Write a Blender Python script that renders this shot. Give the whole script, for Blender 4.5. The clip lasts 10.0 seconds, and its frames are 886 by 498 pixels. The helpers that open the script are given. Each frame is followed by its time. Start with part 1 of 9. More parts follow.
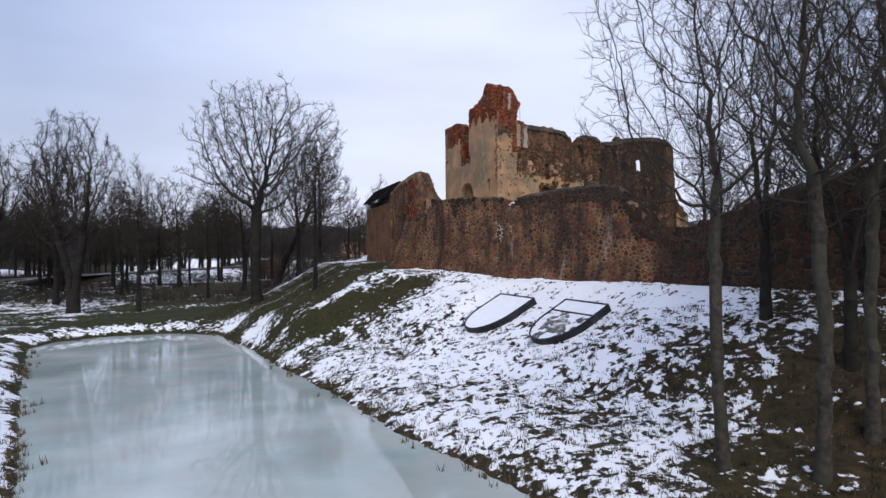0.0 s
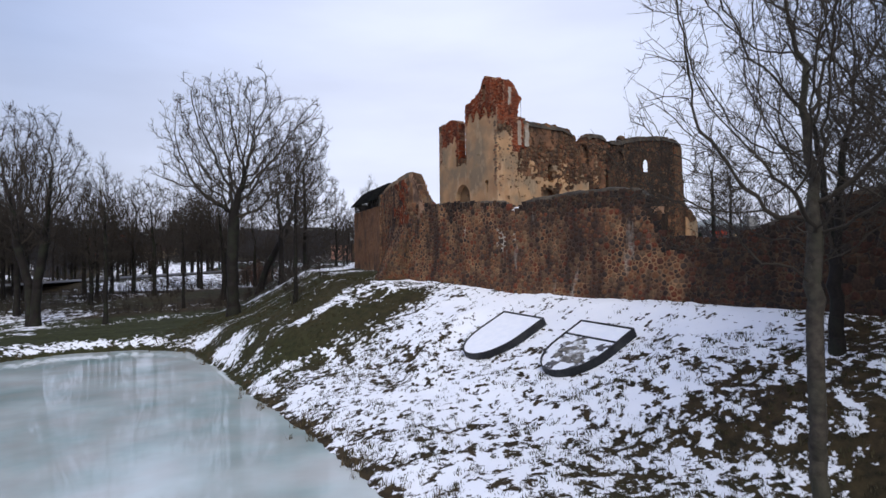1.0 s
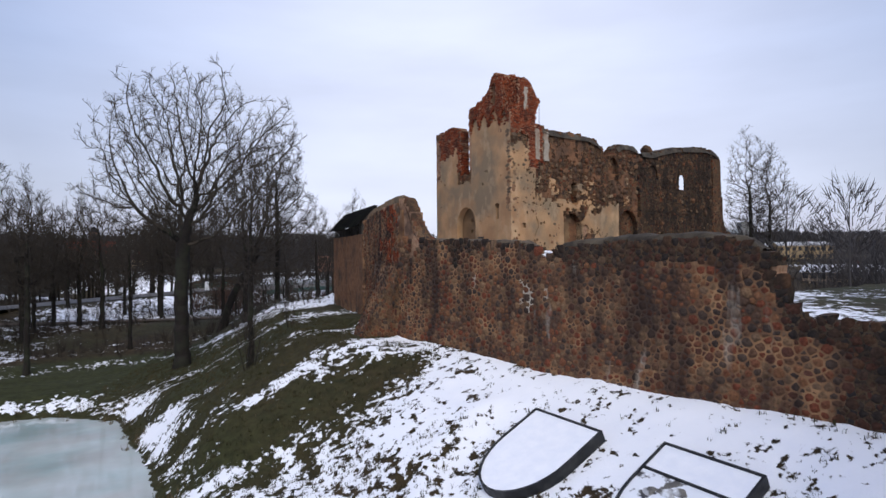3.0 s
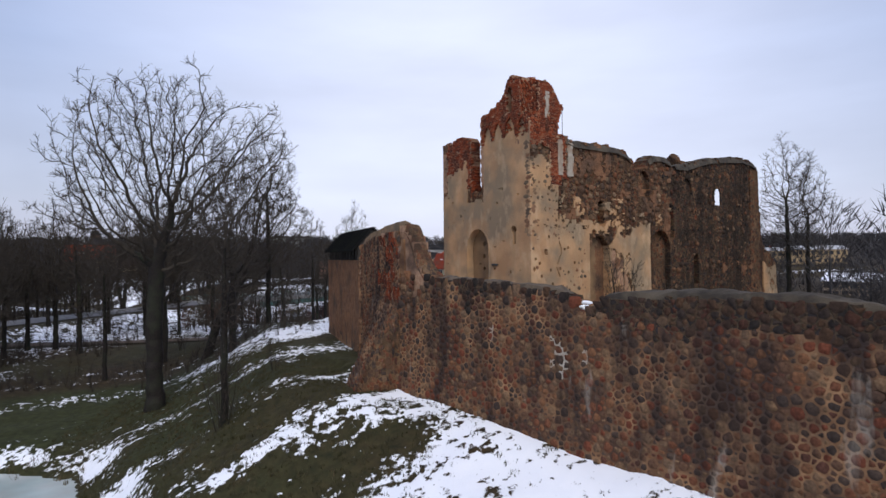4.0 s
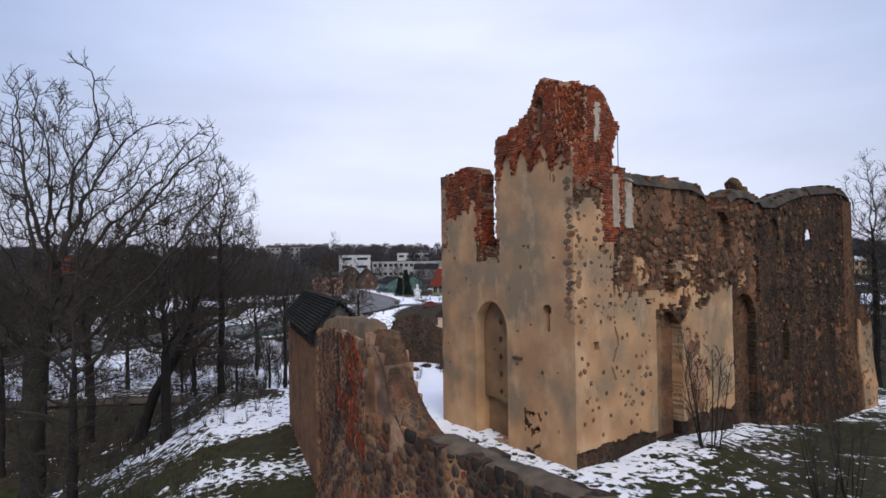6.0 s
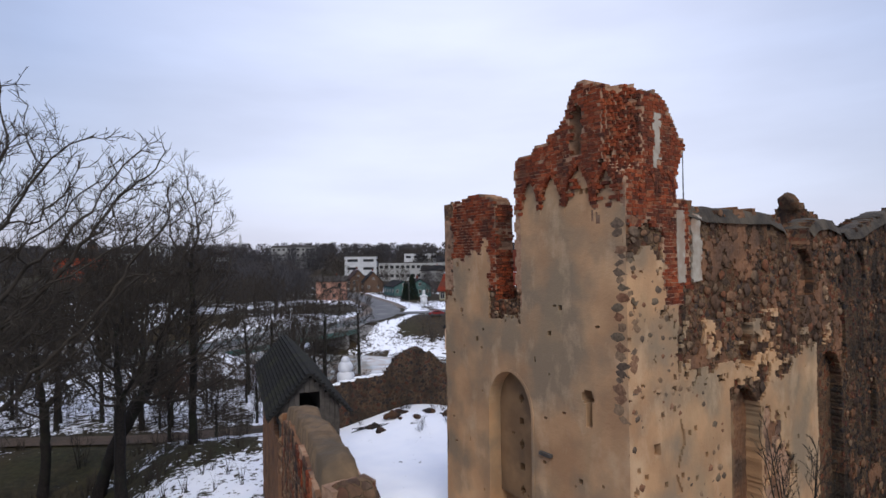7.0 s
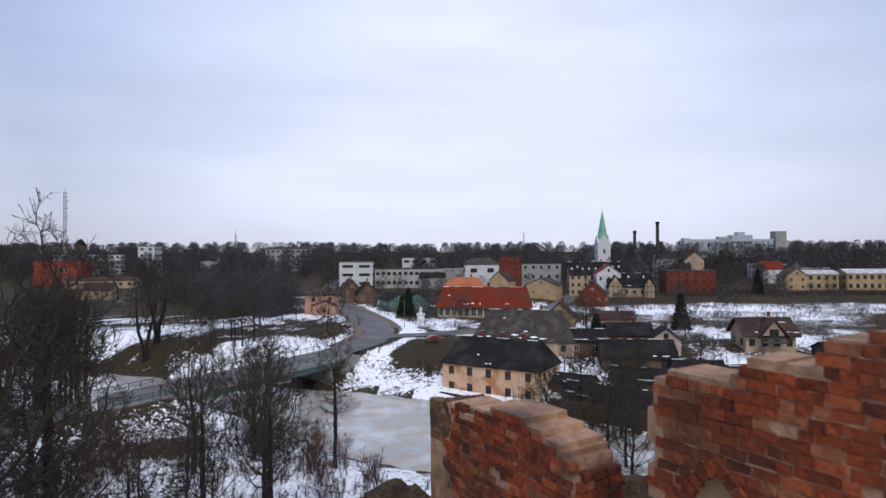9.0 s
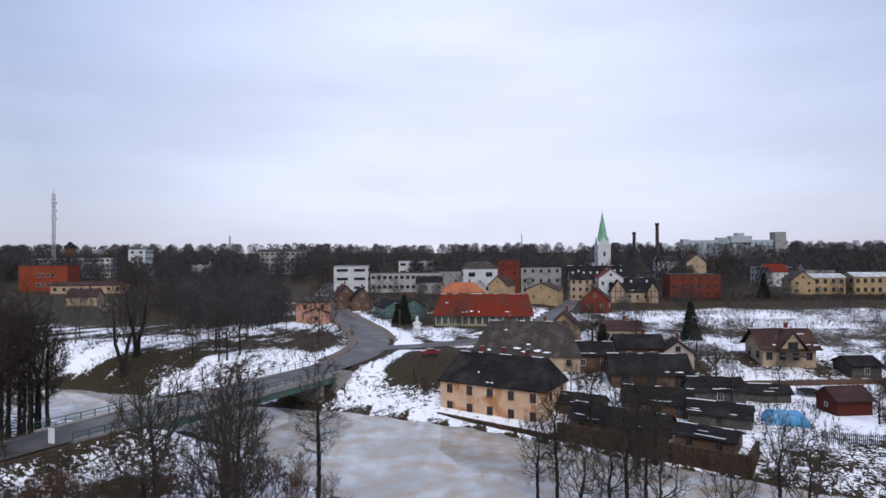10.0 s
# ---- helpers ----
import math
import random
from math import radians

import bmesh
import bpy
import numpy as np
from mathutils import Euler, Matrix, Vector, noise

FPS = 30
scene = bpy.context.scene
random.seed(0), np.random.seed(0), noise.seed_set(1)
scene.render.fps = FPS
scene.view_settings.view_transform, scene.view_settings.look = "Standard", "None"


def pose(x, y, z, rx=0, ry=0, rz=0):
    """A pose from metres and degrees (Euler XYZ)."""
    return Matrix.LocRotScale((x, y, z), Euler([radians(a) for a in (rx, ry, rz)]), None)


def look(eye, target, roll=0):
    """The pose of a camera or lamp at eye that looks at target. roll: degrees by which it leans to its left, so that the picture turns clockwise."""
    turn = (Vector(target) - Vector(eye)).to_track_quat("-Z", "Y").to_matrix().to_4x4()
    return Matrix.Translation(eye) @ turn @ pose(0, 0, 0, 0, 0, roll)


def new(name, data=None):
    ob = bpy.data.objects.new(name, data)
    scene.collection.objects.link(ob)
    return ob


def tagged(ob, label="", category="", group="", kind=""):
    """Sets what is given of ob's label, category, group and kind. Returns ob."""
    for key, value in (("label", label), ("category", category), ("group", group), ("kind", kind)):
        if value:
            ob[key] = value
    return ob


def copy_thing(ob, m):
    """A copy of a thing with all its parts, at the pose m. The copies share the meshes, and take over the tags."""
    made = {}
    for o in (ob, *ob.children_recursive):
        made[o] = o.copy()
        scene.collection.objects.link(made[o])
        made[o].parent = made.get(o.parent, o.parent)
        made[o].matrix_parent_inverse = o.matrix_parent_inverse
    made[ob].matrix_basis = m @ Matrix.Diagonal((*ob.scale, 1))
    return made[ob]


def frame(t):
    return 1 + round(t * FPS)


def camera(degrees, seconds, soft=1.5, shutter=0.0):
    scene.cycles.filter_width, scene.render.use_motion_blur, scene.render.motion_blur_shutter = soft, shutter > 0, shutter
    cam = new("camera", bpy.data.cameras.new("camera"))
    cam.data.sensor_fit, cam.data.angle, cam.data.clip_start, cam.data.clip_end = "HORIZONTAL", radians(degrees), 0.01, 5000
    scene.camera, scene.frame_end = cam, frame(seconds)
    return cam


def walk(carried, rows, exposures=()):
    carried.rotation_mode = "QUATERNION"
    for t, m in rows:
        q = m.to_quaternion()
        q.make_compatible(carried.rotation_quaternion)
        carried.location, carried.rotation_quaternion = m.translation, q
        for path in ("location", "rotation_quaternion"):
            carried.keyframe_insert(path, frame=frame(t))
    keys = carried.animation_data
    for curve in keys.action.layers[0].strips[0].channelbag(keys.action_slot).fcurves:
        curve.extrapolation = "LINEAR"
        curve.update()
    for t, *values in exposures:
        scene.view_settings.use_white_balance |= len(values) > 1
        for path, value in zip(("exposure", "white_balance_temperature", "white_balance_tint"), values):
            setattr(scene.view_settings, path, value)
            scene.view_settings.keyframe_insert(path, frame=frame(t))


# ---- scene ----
cam = camera(73.5, 10.0, soft=1.5, shutter=0.15)
PATH = [
    (0, (0.057, -0.009, 9.098), (0.054, 1.991, 9.105), -0.7),
    (0.5, (-0.048, 2.817, 9.33), (-0.028, 4.817, 9.338), -0.7),
    (1, (-0.151, 5.808, 9.827), (-0.127, 7.808, 9.838), -0.7),
    (1.5, (-0.256, 8.926, 10.48), (-0.224, 10.925, 10.498), -0.7),
    (2, (-0.35, 12.077, 11.224), (-0.297, 14.076, 11.246), -0.7),
    (2.5, (-0.479, 15.231, 12.003), (-0.421, 17.23, 12.026), -0.6),
    (4, (-0.686, 25.083, 15.162), (-0.647, 27.083, 15.187), -0.6),
    (4.5, (-0.6, 28.565, 16.209), (-0.56, 30.565, 16.238), -0.6),
    (5, (-0.524, 32.08, 17.106), (-0.483, 34.08, 17.141), -0.6),
    (5.5, (-0.381, 35.709, 18.167), (-0.336, 37.708, 18.208), -0.7),
    (7, (0.164, 46.831, 21.99), (0.173, 48.831, 22.021), -0.8),
    (7.5, (0.265, 50.75, 23.032), (0.278, 52.75, 23.059), -0.8),
    (8, (0.485, 54.885, 24.677), (0.495, 56.885, 24.705), -0.6),
    (8.5, (0.52, 59.117, 26.225), (0.53, 61.116, 26.25), -0.5),
    (9, (0.607, 63.498, 27.41), (0.615, 65.498, 27.431), -0.3),
    (9.5, (0.593, 67.73, 28.411), (0.597, 69.73, 28.435), -0.1),
    (10, (0.568, 71.876, 29.129), (0.586, 73.876, 29.151), -0.4),
]
walk(cam, [(t, look(eye, target, roll)) for t, eye, target, roll in PATH])

# ---- sky and light: bright overcast, the sun behind thin cloud at the walker's back ----
SUN_ROT, SUN_EL = 172.0, 46.0
world = bpy.data.worlds.new("overcast")
scene.world = world
world.use_nodes = True
wn, wl = world.node_tree.nodes, world.node_tree.links
wn.clear()


def wnode(kind, **kw):
    n = wn.new(kind)
    for k, v in kw.items():
        n.inputs[k].default_value = v
    return n


sky = wn.new("ShaderNodeTexSky")
sky.sky_type, sky.sun_disc = "NISHITA", False
sky.sun_elevation, sky.sun_rotation = radians(SUN_EL), radians(SUN_ROT)
coord = wn.new("ShaderNodeTexCoord")
split = wn.new("ShaderNodeSeparateXYZ")
wl.new(coord.outputs["Generated"], split.inputs[0])
# cloud cover: paler and greyer to the horizon, bluer above
ramp = wn.new("ShaderNodeValToRGB")
wl.new(split.outputs["Z"], ramp.inputs[0])
els = ramp.color_ramp.elements
els[0].position, els[0].color = 0.0, (0.76, 0.76, 0.93, 1)
els[1].position, els[1].color = 0.75, (0.52, 0.63, 0.99, 1)
e = els.new(0.10); e.color = (0.70, 0.77, 0.98, 1)
e = els.new(0.30); e.color = (0.58, 0.70, 1.02, 1)
# flat drifting bands of cloud
stretch = wn.new("ShaderNodeVectorMath"); stretch.operation = "MULTIPLY"
stretch.inputs[1].default_value = (1.2, 1.2, 5.0)
wl.new(coord.outputs["Generated"], stretch.inputs[0])
bands = wnode("ShaderNodeTexNoise", Scale=1.6, Detail=5.0, Roughness=0.5)
wl.new(stretch.outputs[0], bands.inputs["Vector"])
bandmap = wnode("ShaderNodeMapRange", **{"From Min": 0.3, "From Max": 0.7, "To Min": 0.88, "To Max": 1.07})
wl.new(bands.outputs[0], bandmap.inputs[0])
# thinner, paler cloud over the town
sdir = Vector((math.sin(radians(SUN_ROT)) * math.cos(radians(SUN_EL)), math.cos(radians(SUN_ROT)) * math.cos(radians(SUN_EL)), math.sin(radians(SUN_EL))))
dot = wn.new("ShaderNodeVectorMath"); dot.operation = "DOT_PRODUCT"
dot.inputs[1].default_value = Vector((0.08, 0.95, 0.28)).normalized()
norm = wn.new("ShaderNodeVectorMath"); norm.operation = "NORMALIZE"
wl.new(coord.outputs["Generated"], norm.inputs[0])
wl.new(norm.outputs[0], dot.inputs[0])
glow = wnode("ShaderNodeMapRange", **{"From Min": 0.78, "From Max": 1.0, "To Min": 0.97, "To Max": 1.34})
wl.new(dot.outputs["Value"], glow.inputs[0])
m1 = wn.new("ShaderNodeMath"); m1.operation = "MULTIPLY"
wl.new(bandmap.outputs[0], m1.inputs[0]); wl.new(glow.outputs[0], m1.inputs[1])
cloud = wn.new("ShaderNodeVectorMath"); cloud.operation = "SCALE"
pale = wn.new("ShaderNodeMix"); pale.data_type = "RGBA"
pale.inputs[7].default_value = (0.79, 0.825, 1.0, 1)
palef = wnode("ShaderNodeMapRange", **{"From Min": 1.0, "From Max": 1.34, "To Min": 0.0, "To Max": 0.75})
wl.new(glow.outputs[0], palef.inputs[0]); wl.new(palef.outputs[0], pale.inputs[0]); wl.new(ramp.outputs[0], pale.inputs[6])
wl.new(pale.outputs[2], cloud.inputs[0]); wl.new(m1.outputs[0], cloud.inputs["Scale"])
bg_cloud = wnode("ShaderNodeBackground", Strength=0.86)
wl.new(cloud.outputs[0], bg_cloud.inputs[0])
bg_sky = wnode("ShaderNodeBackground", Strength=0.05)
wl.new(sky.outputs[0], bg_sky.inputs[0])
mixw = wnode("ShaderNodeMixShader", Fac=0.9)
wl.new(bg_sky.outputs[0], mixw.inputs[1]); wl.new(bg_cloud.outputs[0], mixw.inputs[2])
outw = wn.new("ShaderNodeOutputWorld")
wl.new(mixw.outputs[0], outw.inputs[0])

sun_data = bpy.data.lights.new("sun", "SUN")
sun_data.energy, sun_data.angle, sun_data.color = 2.0, radians(40), (1.0, 0.94, 0.85)
sun = new("sun", sun_data)
sun.matrix_world = look(sdir * 300, (0, 0, 0))
scene.view_settings.exposure = 0.06


# ---- materials ----
def surface(name, a, b, scale=4.0, c=None, big=0.25, rough=0.85, bump=0.25, fine=25.0, spec=0.25, metal=0.0, dist=0.02, vary=0.0, big_lo=0.48, big_hi=0.68):
    """Two colours mixed by a fine noise, a third in larger stains, and a bump."""
    m = bpy.data.materials.new(name)
    m.use_nodes = True
    nt = m.node_tree
    n, l = nt.nodes, nt.links
    p = n["Principled BSDF"]
    g = n.new("ShaderNodeNewGeometry")
    t1 = n.new("ShaderNodeTexNoise"); t1.inputs["Scale"].default_value = scale; t1.inputs["Detail"].default_value = 6
    l.new(g.outputs["Position"], t1.inputs["Vector"])
    r = n.new("ShaderNodeMapRange"); r.inputs["From Min"].default_value = 0.35; r.inputs["From Max"].default_value = 0.65
    l.new(t1.outputs[0], r.inputs[0])
    mx = n.new("ShaderNodeMix"); mx.data_type = "RGBA"
    mx.inputs[6].default_value = (*a, 1); mx.inputs[7].default_value = (*b, 1)
    l.new(r.outputs[0], mx.inputs[0])
    out = mx.outputs[2]
    if c:
        t2 = n.new("ShaderNodeTexNoise"); t2.inputs["Scale"].default_value = big; t2.inputs["Detail"].default_value = 5
        l.new(g.outputs["Position"], t2.inputs["Vector"])
        r2 = n.new("ShaderNodeMapRange"); r2.inputs["From Min"].default_value = big_lo; r2.inputs["From Max"].default_value = big_hi
        l.new(t2.outputs[0], r2.inputs[0])
        mx2 = n.new("ShaderNodeMix"); mx2.data_type = "RGBA"; mx2.inputs[7].default_value = (*c, 1)
        l.new(out, mx2.inputs[6]); l.new(r2.outputs[0], mx2.inputs[0])
        out = mx2.outputs[2]
    if vary:
        oi = n.new("ShaderNodeObjectInfo")
        add = n.new("ShaderNodeMath"); add.operation = "ADD"
        l.new(oi.outputs["Random"], add.inputs[0]); l.new(g.outputs["Random Per Island"], add.inputs[1])
        fr = n.new("ShaderNodeMath"); fr.operation = "FRACT"
        l.new(add.outputs[0], fr.inputs[0])
        hv = n.new("ShaderNodeMapRange"); hv.inputs["To Min"].default_value = 1 - vary; hv.inputs["To Max"].default_value = 1 + vary
        l.new(fr.outputs[0], hv.inputs[0])
        hs = n.new("ShaderNodeHueSaturation")
        l.new(out, hs.inputs["Color"]); l.new(hv.outputs[0], hs.inputs["Value"])
        out = hs.outputs[0]
    l.new(out, p.inputs["Base Color"])
    p.inputs["Roughness"].default_value, p.inputs["Metallic"].default_value = rough, metal
    p.inputs["Specular IOR Level"].default_value = spec
    if bump:
        t3 = n.new("ShaderNodeTexNoise"); t3.inputs["Scale"].default_value = fine; t3.inputs["Detail"].default_value = 5
        l.new(g.outputs["Position"], t3.inputs["Vector"])
        bp = n.new("ShaderNodeBump"); bp.inputs["Strength"].default_value = bump; bp.inputs["Distance"].default_value = dist
        l.new(t3.outputs[0], bp.inputs["Height"]); l.new(bp.outputs[0], p.inputs["Normal"])
    return m


def pieces(name, colours, rough=0.9, bump=0.5, fine=18.0, grain=9.0):
    """Stones and bricks: a colour of its own for each piece, with grain over it."""
    m = bpy.data.materials.new(name)
    m.use_nodes = True
    nt = m.node_tree
    n, l = nt.nodes, nt.links
    p = n["Principled BSDF"]
    g = n.new("ShaderNodeNewGeometry")
    oi = n.new("ShaderNodeObjectInfo")
    add = n.new("ShaderNodeMath"); add.operation = "ADD"
    l.new(oi.outputs["Random"], add.inputs[0]); l.new(g.outputs["Random Per Island"], add.inputs[1])
    fr = n.new("ShaderNodeMath"); fr.operation = "FRACT"
    l.new(add.outputs[0], fr.inputs[0])
    cr = n.new("ShaderNodeValToRGB"); cr.color_ramp.interpolation = "CONSTANT"
    cr.color_ramp.elements[0].color = (*colours[0], 1)
    cr.color_ramp.elements[1].position = 1 / len(colours); cr.color_ramp.elements[1].color = (*colours[1], 1)
    for k in range(2, len(colours)):
        cr.color_ramp.elements.new(k / len(colours)).color = (*colours[k], 1)
    l.new(fr.outputs[0], cr.inputs[0])
    t = n.new("ShaderNodeTexNoise"); t.inputs["Scale"].default_value = grain; t.inputs["Detail"].default_value = 6
    l.new(g.outputs["Position"], t.inputs["Vector"])
    mr = n.new("ShaderNodeMapRange"); mr.inputs["From Min"].default_value = 0.3; mr.inputs["From Max"].default_value = 0.7
    mr.inputs["To Min"].default_value = 0.65; mr.inputs["To Max"].default_value = 1.35
    l.new(t.outputs[0], mr.inputs[0])
    hs = n.new("ShaderNodeHueSaturation")
    l.new(cr.outputs[0], hs.inputs["Color"]); l.new(mr.outputs[0], hs.inputs["Value"])
    l.new(hs.outputs[0], p.inputs["Base Color"])
    p.inputs["Roughness"].default_value = rough; p.inputs["Specular IOR Level"].default_value = 0.06
    t3 = n.new("ShaderNodeTexNoise"); t3.inputs["Scale"].default_value = fine; t3.inputs["Detail"].default_value = 5
    l.new(g.outputs["Position"], t3.inputs["Vector"])
    bp = n.new("ShaderNodeBump"); bp.inputs["Strength"].default_value = bump; bp.inputs["Distance"].default_value = 0.02
    l.new(t3.outputs[0], bp.inputs["Height"]); l.new(bp.outputs[0], p.inputs["Normal"])
    return m


def streaked(m, dark=(0.05, 0.045, 0.04), pale=(0.52, 0.49, 0.44), lo=0.53, hi=0.66, much=0.75, plo=0.66, phi=0.74, pmuch=0.5, wide=0.9, long=0.13):
    """Lays the marks of running water over a material: long dark and pale streaks down the face."""
    n, l = m.node_tree.nodes, m.node_tree.links
    p = n["Principled BSDF"]
    src = p.inputs["Base Color"].links[0].from_socket
    g = n.new("ShaderNodeNewGeometry")
    out = src
    for colour, a, b, c, off, k in ((dark, lo, hi, much, 0.0, 1.0), (pale, plo, phi, pmuch, 31.7, 1.7)):
        mp = n.new("ShaderNodeMapping"); mp.inputs["Scale"].default_value = (wide * k, wide * k, long * k); mp.inputs["Location"].default_value = (off, off * 0.7, 0)
        l.new(g.outputs["Position"], mp.inputs[0])
        t = n.new("ShaderNodeTexNoise"); t.inputs["Scale"].default_value = 1.0; t.inputs["Detail"].default_value = 6; t.inputs["Roughness"].default_value = 0.6
        l.new(mp.outputs[0], t.inputs["Vector"])
        r = n.new("ShaderNodeMapRange"); r.inputs["From Min"].default_value, r.inputs["From Max"].default_value, r.inputs["To Max"].default_value = a, b, c
        l.new(t.outputs[0], r.inputs[0])
        x = n.new("ShaderNodeMix"); x.data_type = "RGBA"; x.inputs[7].default_value = (*colour, 1)
        l.new(r.outputs[0], x.inputs[0]); l.new(out, x.inputs[6])
        out = x.outputs[2]
    l.new(out, p.inputs["Base Color"])
    return m


def rubble(name, colours, mortar, scale=4.0, joint=0.06, stain=(0.05, 0.04, 0.033)):
    """Small irregular stones bedded in mortar, too fine to pick apart."""
    m = pieces(name, colours, bump=0.9, fine=8.0, grain=7.0)
    n, l = m.node_tree.nodes, m.node_tree.links
    p = n["Principled BSDF"]
    ramp = next(q for q in n if q.type == "VALTORGB")
    hs = next(q for q in n if q.type == "HUE_SAT")
    g = next(q for q in n if q.type == "NEW_GEOMETRY")
    wob = n.new("ShaderNodeTexNoise"); wob.inputs["Scale"].default_value = 2.5; wob.inputs["Detail"].default_value = 3
    l.new(g.outputs["Position"], wob.inputs["Vector"])
    mad = n.new("ShaderNodeVectorMath"); mad.operation = "MULTIPLY_ADD"; mad.inputs[1].default_value = (0.25, 0.25, 0.25)
    l.new(wob.outputs["Color"], mad.inputs[0]); l.new(g.outputs["Position"], mad.inputs[2])
    v = n.new("ShaderNodeTexVoronoi"); v.inputs["Scale"].default_value = scale
    l.new(mad.outputs[0], v.inputs["Vector"])
    sep = n.new("ShaderNodeSeparateColor"); l.new(v.outputs["Color"], sep.inputs[0])
    l.new(sep.outputs[0], ramp.inputs[0])
    e = n.new("ShaderNodeTexVoronoi"); e.feature = "DISTANCE_TO_EDGE"; e.inputs["Scale"].default_value = scale
    l.new(mad.outputs[0], e.inputs["Vector"])
    r = n.new("ShaderNodeMapRange"); r.inputs["From Min"].default_value, r.inputs["From Max"].default_value = joint, joint * 2.2
    l.new(e.outputs["Distance"], r.inputs[0])
    x = n.new("ShaderNodeMix"); x.data_type = "RGBA"; x.inputs[6].default_value = (*mortar, 1)
    l.new(r.outputs[0], x.inputs[0]); l.new(hs.outputs[0], x.inputs[7])
    t = n.new("ShaderNodeTexNoise"); t.inputs["Scale"].default_value = 0.5; t.inputs["Detail"].default_value = 6
    l.new(g.outputs["Position"], t.inputs["Vector"])
    r2 = n.new("ShaderNodeMapRange"); r2.inputs["From Min"].default_value, r2.inputs["From Max"].default_value, r2.inputs["To Max"].default_value = 0.46, 0.68, 0.8
    l.new(t.outputs[0], r2.inputs[0])
    y = n.new("ShaderNodeMix"); y.data_type = "RGBA"; y.inputs[7].default_value = (*stain, 1)
    l.new(r2.outputs[0], y.inputs[0]); l.new(x.outputs[2], y.inputs[6])
    l.new(y.outputs[2], p.inputs["Base Color"])
    old = next(q for q in n if q.type == "BUMP")
    b2 = n.new("ShaderNodeBump"); b2.inputs["Strength"].default_value = 0.9; b2.inputs["Distance"].default_value = 0.05
    l.new(r.outputs[0], b2.inputs["Height"]); l.new(old.outputs[0], b2.inputs["Normal"]); l.new(b2.outputs[0], p.inputs["Normal"])
    return m


PLASTER = streaked(surface("lime_plaster", (0.54, 0.325, 0.168), (0.37, 0.210, 0.108), 0.5, (0.255, 0.185, 0.118), 0.4, bump=0.55, fine=13, rough=0.92, dist=0.025, big_lo=0.44, big_hi=0.62), (0.31, 0.225, 0.13), (0.58, 0.40, 0.24), 0.50, 0.70, 0.45, 0.54, 0.70, 0.6, 0.5, 0.3)
PALE = surface("pale_plaster", (0.44, 0.39, 0.32), (0.33, 0.28, 0.22), 3, (0.28, 0.19, 0.13), 0.9, bump=0.3, fine=14)
RUBBLE_COLOURS = [(0.155, 0.062, 0.034), (0.095, 0.052, 0.035), (0.175, 0.090, 0.050), (0.060, 0.043, 0.036), (0.135, 0.068, 0.040), (0.165, 0.055, 0.030), (0.165, 0.105, 0.065), (0.075, 0.045, 0.034)]
MORTAR = streaked(rubble("rubble_masonry", RUBBLE_COLOURS, (0.19, 0.118, 0.064), 3.6, 0.035, (0.085, 0.055, 0.034)), (0.045, 0.031, 0.024), (0.26, 0.175, 0.11), 0.46, 0.64, 0.75, 0.60, 0.75, 0.4)
CURTAIN = streaked(surface("curtain_mortar", (0.34, 0.190, 0.094), (0.175, 0.090, 0.045), 1.6, (0.085, 0.044, 0.026), 0.45, bump=0.8, fine=9, dist=0.05, big_lo=0.44, big_hi=0.62), (0.036, 0.026, 0.023), (0.36, 0.33, 0.28), 0.46, 0.60, 0.85, 0.62, 0.72, 0.55, 0.60, 0.14)
# dark masonry: wet bands on wall tops, also tree shade put into colour
DARK_RUBBLE = streaked(rubble("dark_rubble", [(0.075, 0.048, 0.034), (0.05, 0.036, 0.028), (0.10, 0.062, 0.038), (0.035, 0.03, 0.03), (0.085, 0.036, 0.026)], (0.095, 0.068, 0.044), 4.0, 0.04, (0.035, 0.028, 0.022)), (0.025, 0.022, 0.02), (0.16, 0.12, 0.09), 0.50, 0.66, 0.7, 0.66, 0.76, 0.4)
COPING = surface("lime_coping", (0.130, 0.098, 0.066), (0.078, 0.059, 0.042), 2.5, (0.05, 0.043, 0.034), 0.6, bump=0.9, fine=6, dist=0.06)
DARKCAP = surface("mossy_lime_coping", (0.062, 0.050, 0.036), (0.034, 0.028, 0.022), 2.5, (0.10, 0.080, 0.056), 0.6, bump=0.9, fine=6, dist=0.06)
BRICKBED = surface("brick_bed", (0.40, 0.250, 0.155), (0.28, 0.150, 0.088), 5.0, (0.10, 0.06, 0.042), 0.7, bump=0.8, fine=11, dist=0.04)
ORANGE = surface("orange_plaster", (0.235, 0.115, 0.058), (0.15, 0.075, 0.04), 2.2, (0.085, 0.052, 0.034), 0.5, bump=0.4, fine=9)
STONE = streaked(pieces("field_stone", [(0.155, 0.064, 0.036), (0.085, 0.052, 0.037), (0.185, 0.088, 0.046), (0.055, 0.040, 0.033), (0.120, 0.066, 0.041), (0.150, 0.050, 0.029), (0.150, 0.094, 0.058), (0.185, 0.112, 0.064), (0.075, 0.052, 0.040), (0.100, 0.046, 0.032)]), (0.028, 0.019, 0.016), (0.32, 0.27, 0.215), 0.47, 0.62, 0.82, 0.62, 0.72, 0.5, 0.60, 0.14)
DARK_STONE = streaked(pieces("dark_stone", [(0.066, 0.036, 0.024), (0.042, 0.031, 0.026), (0.078, 0.044, 0.027), (0.032, 0.026, 0.023), (0.058, 0.036, 0.026), (0.070, 0.033, 0.023)]), (0.022, 0.019, 0.017), (0.20, 0.17, 0.14), 0.46, 0.62, 0.8, 0.68, 0.76, 0.4)
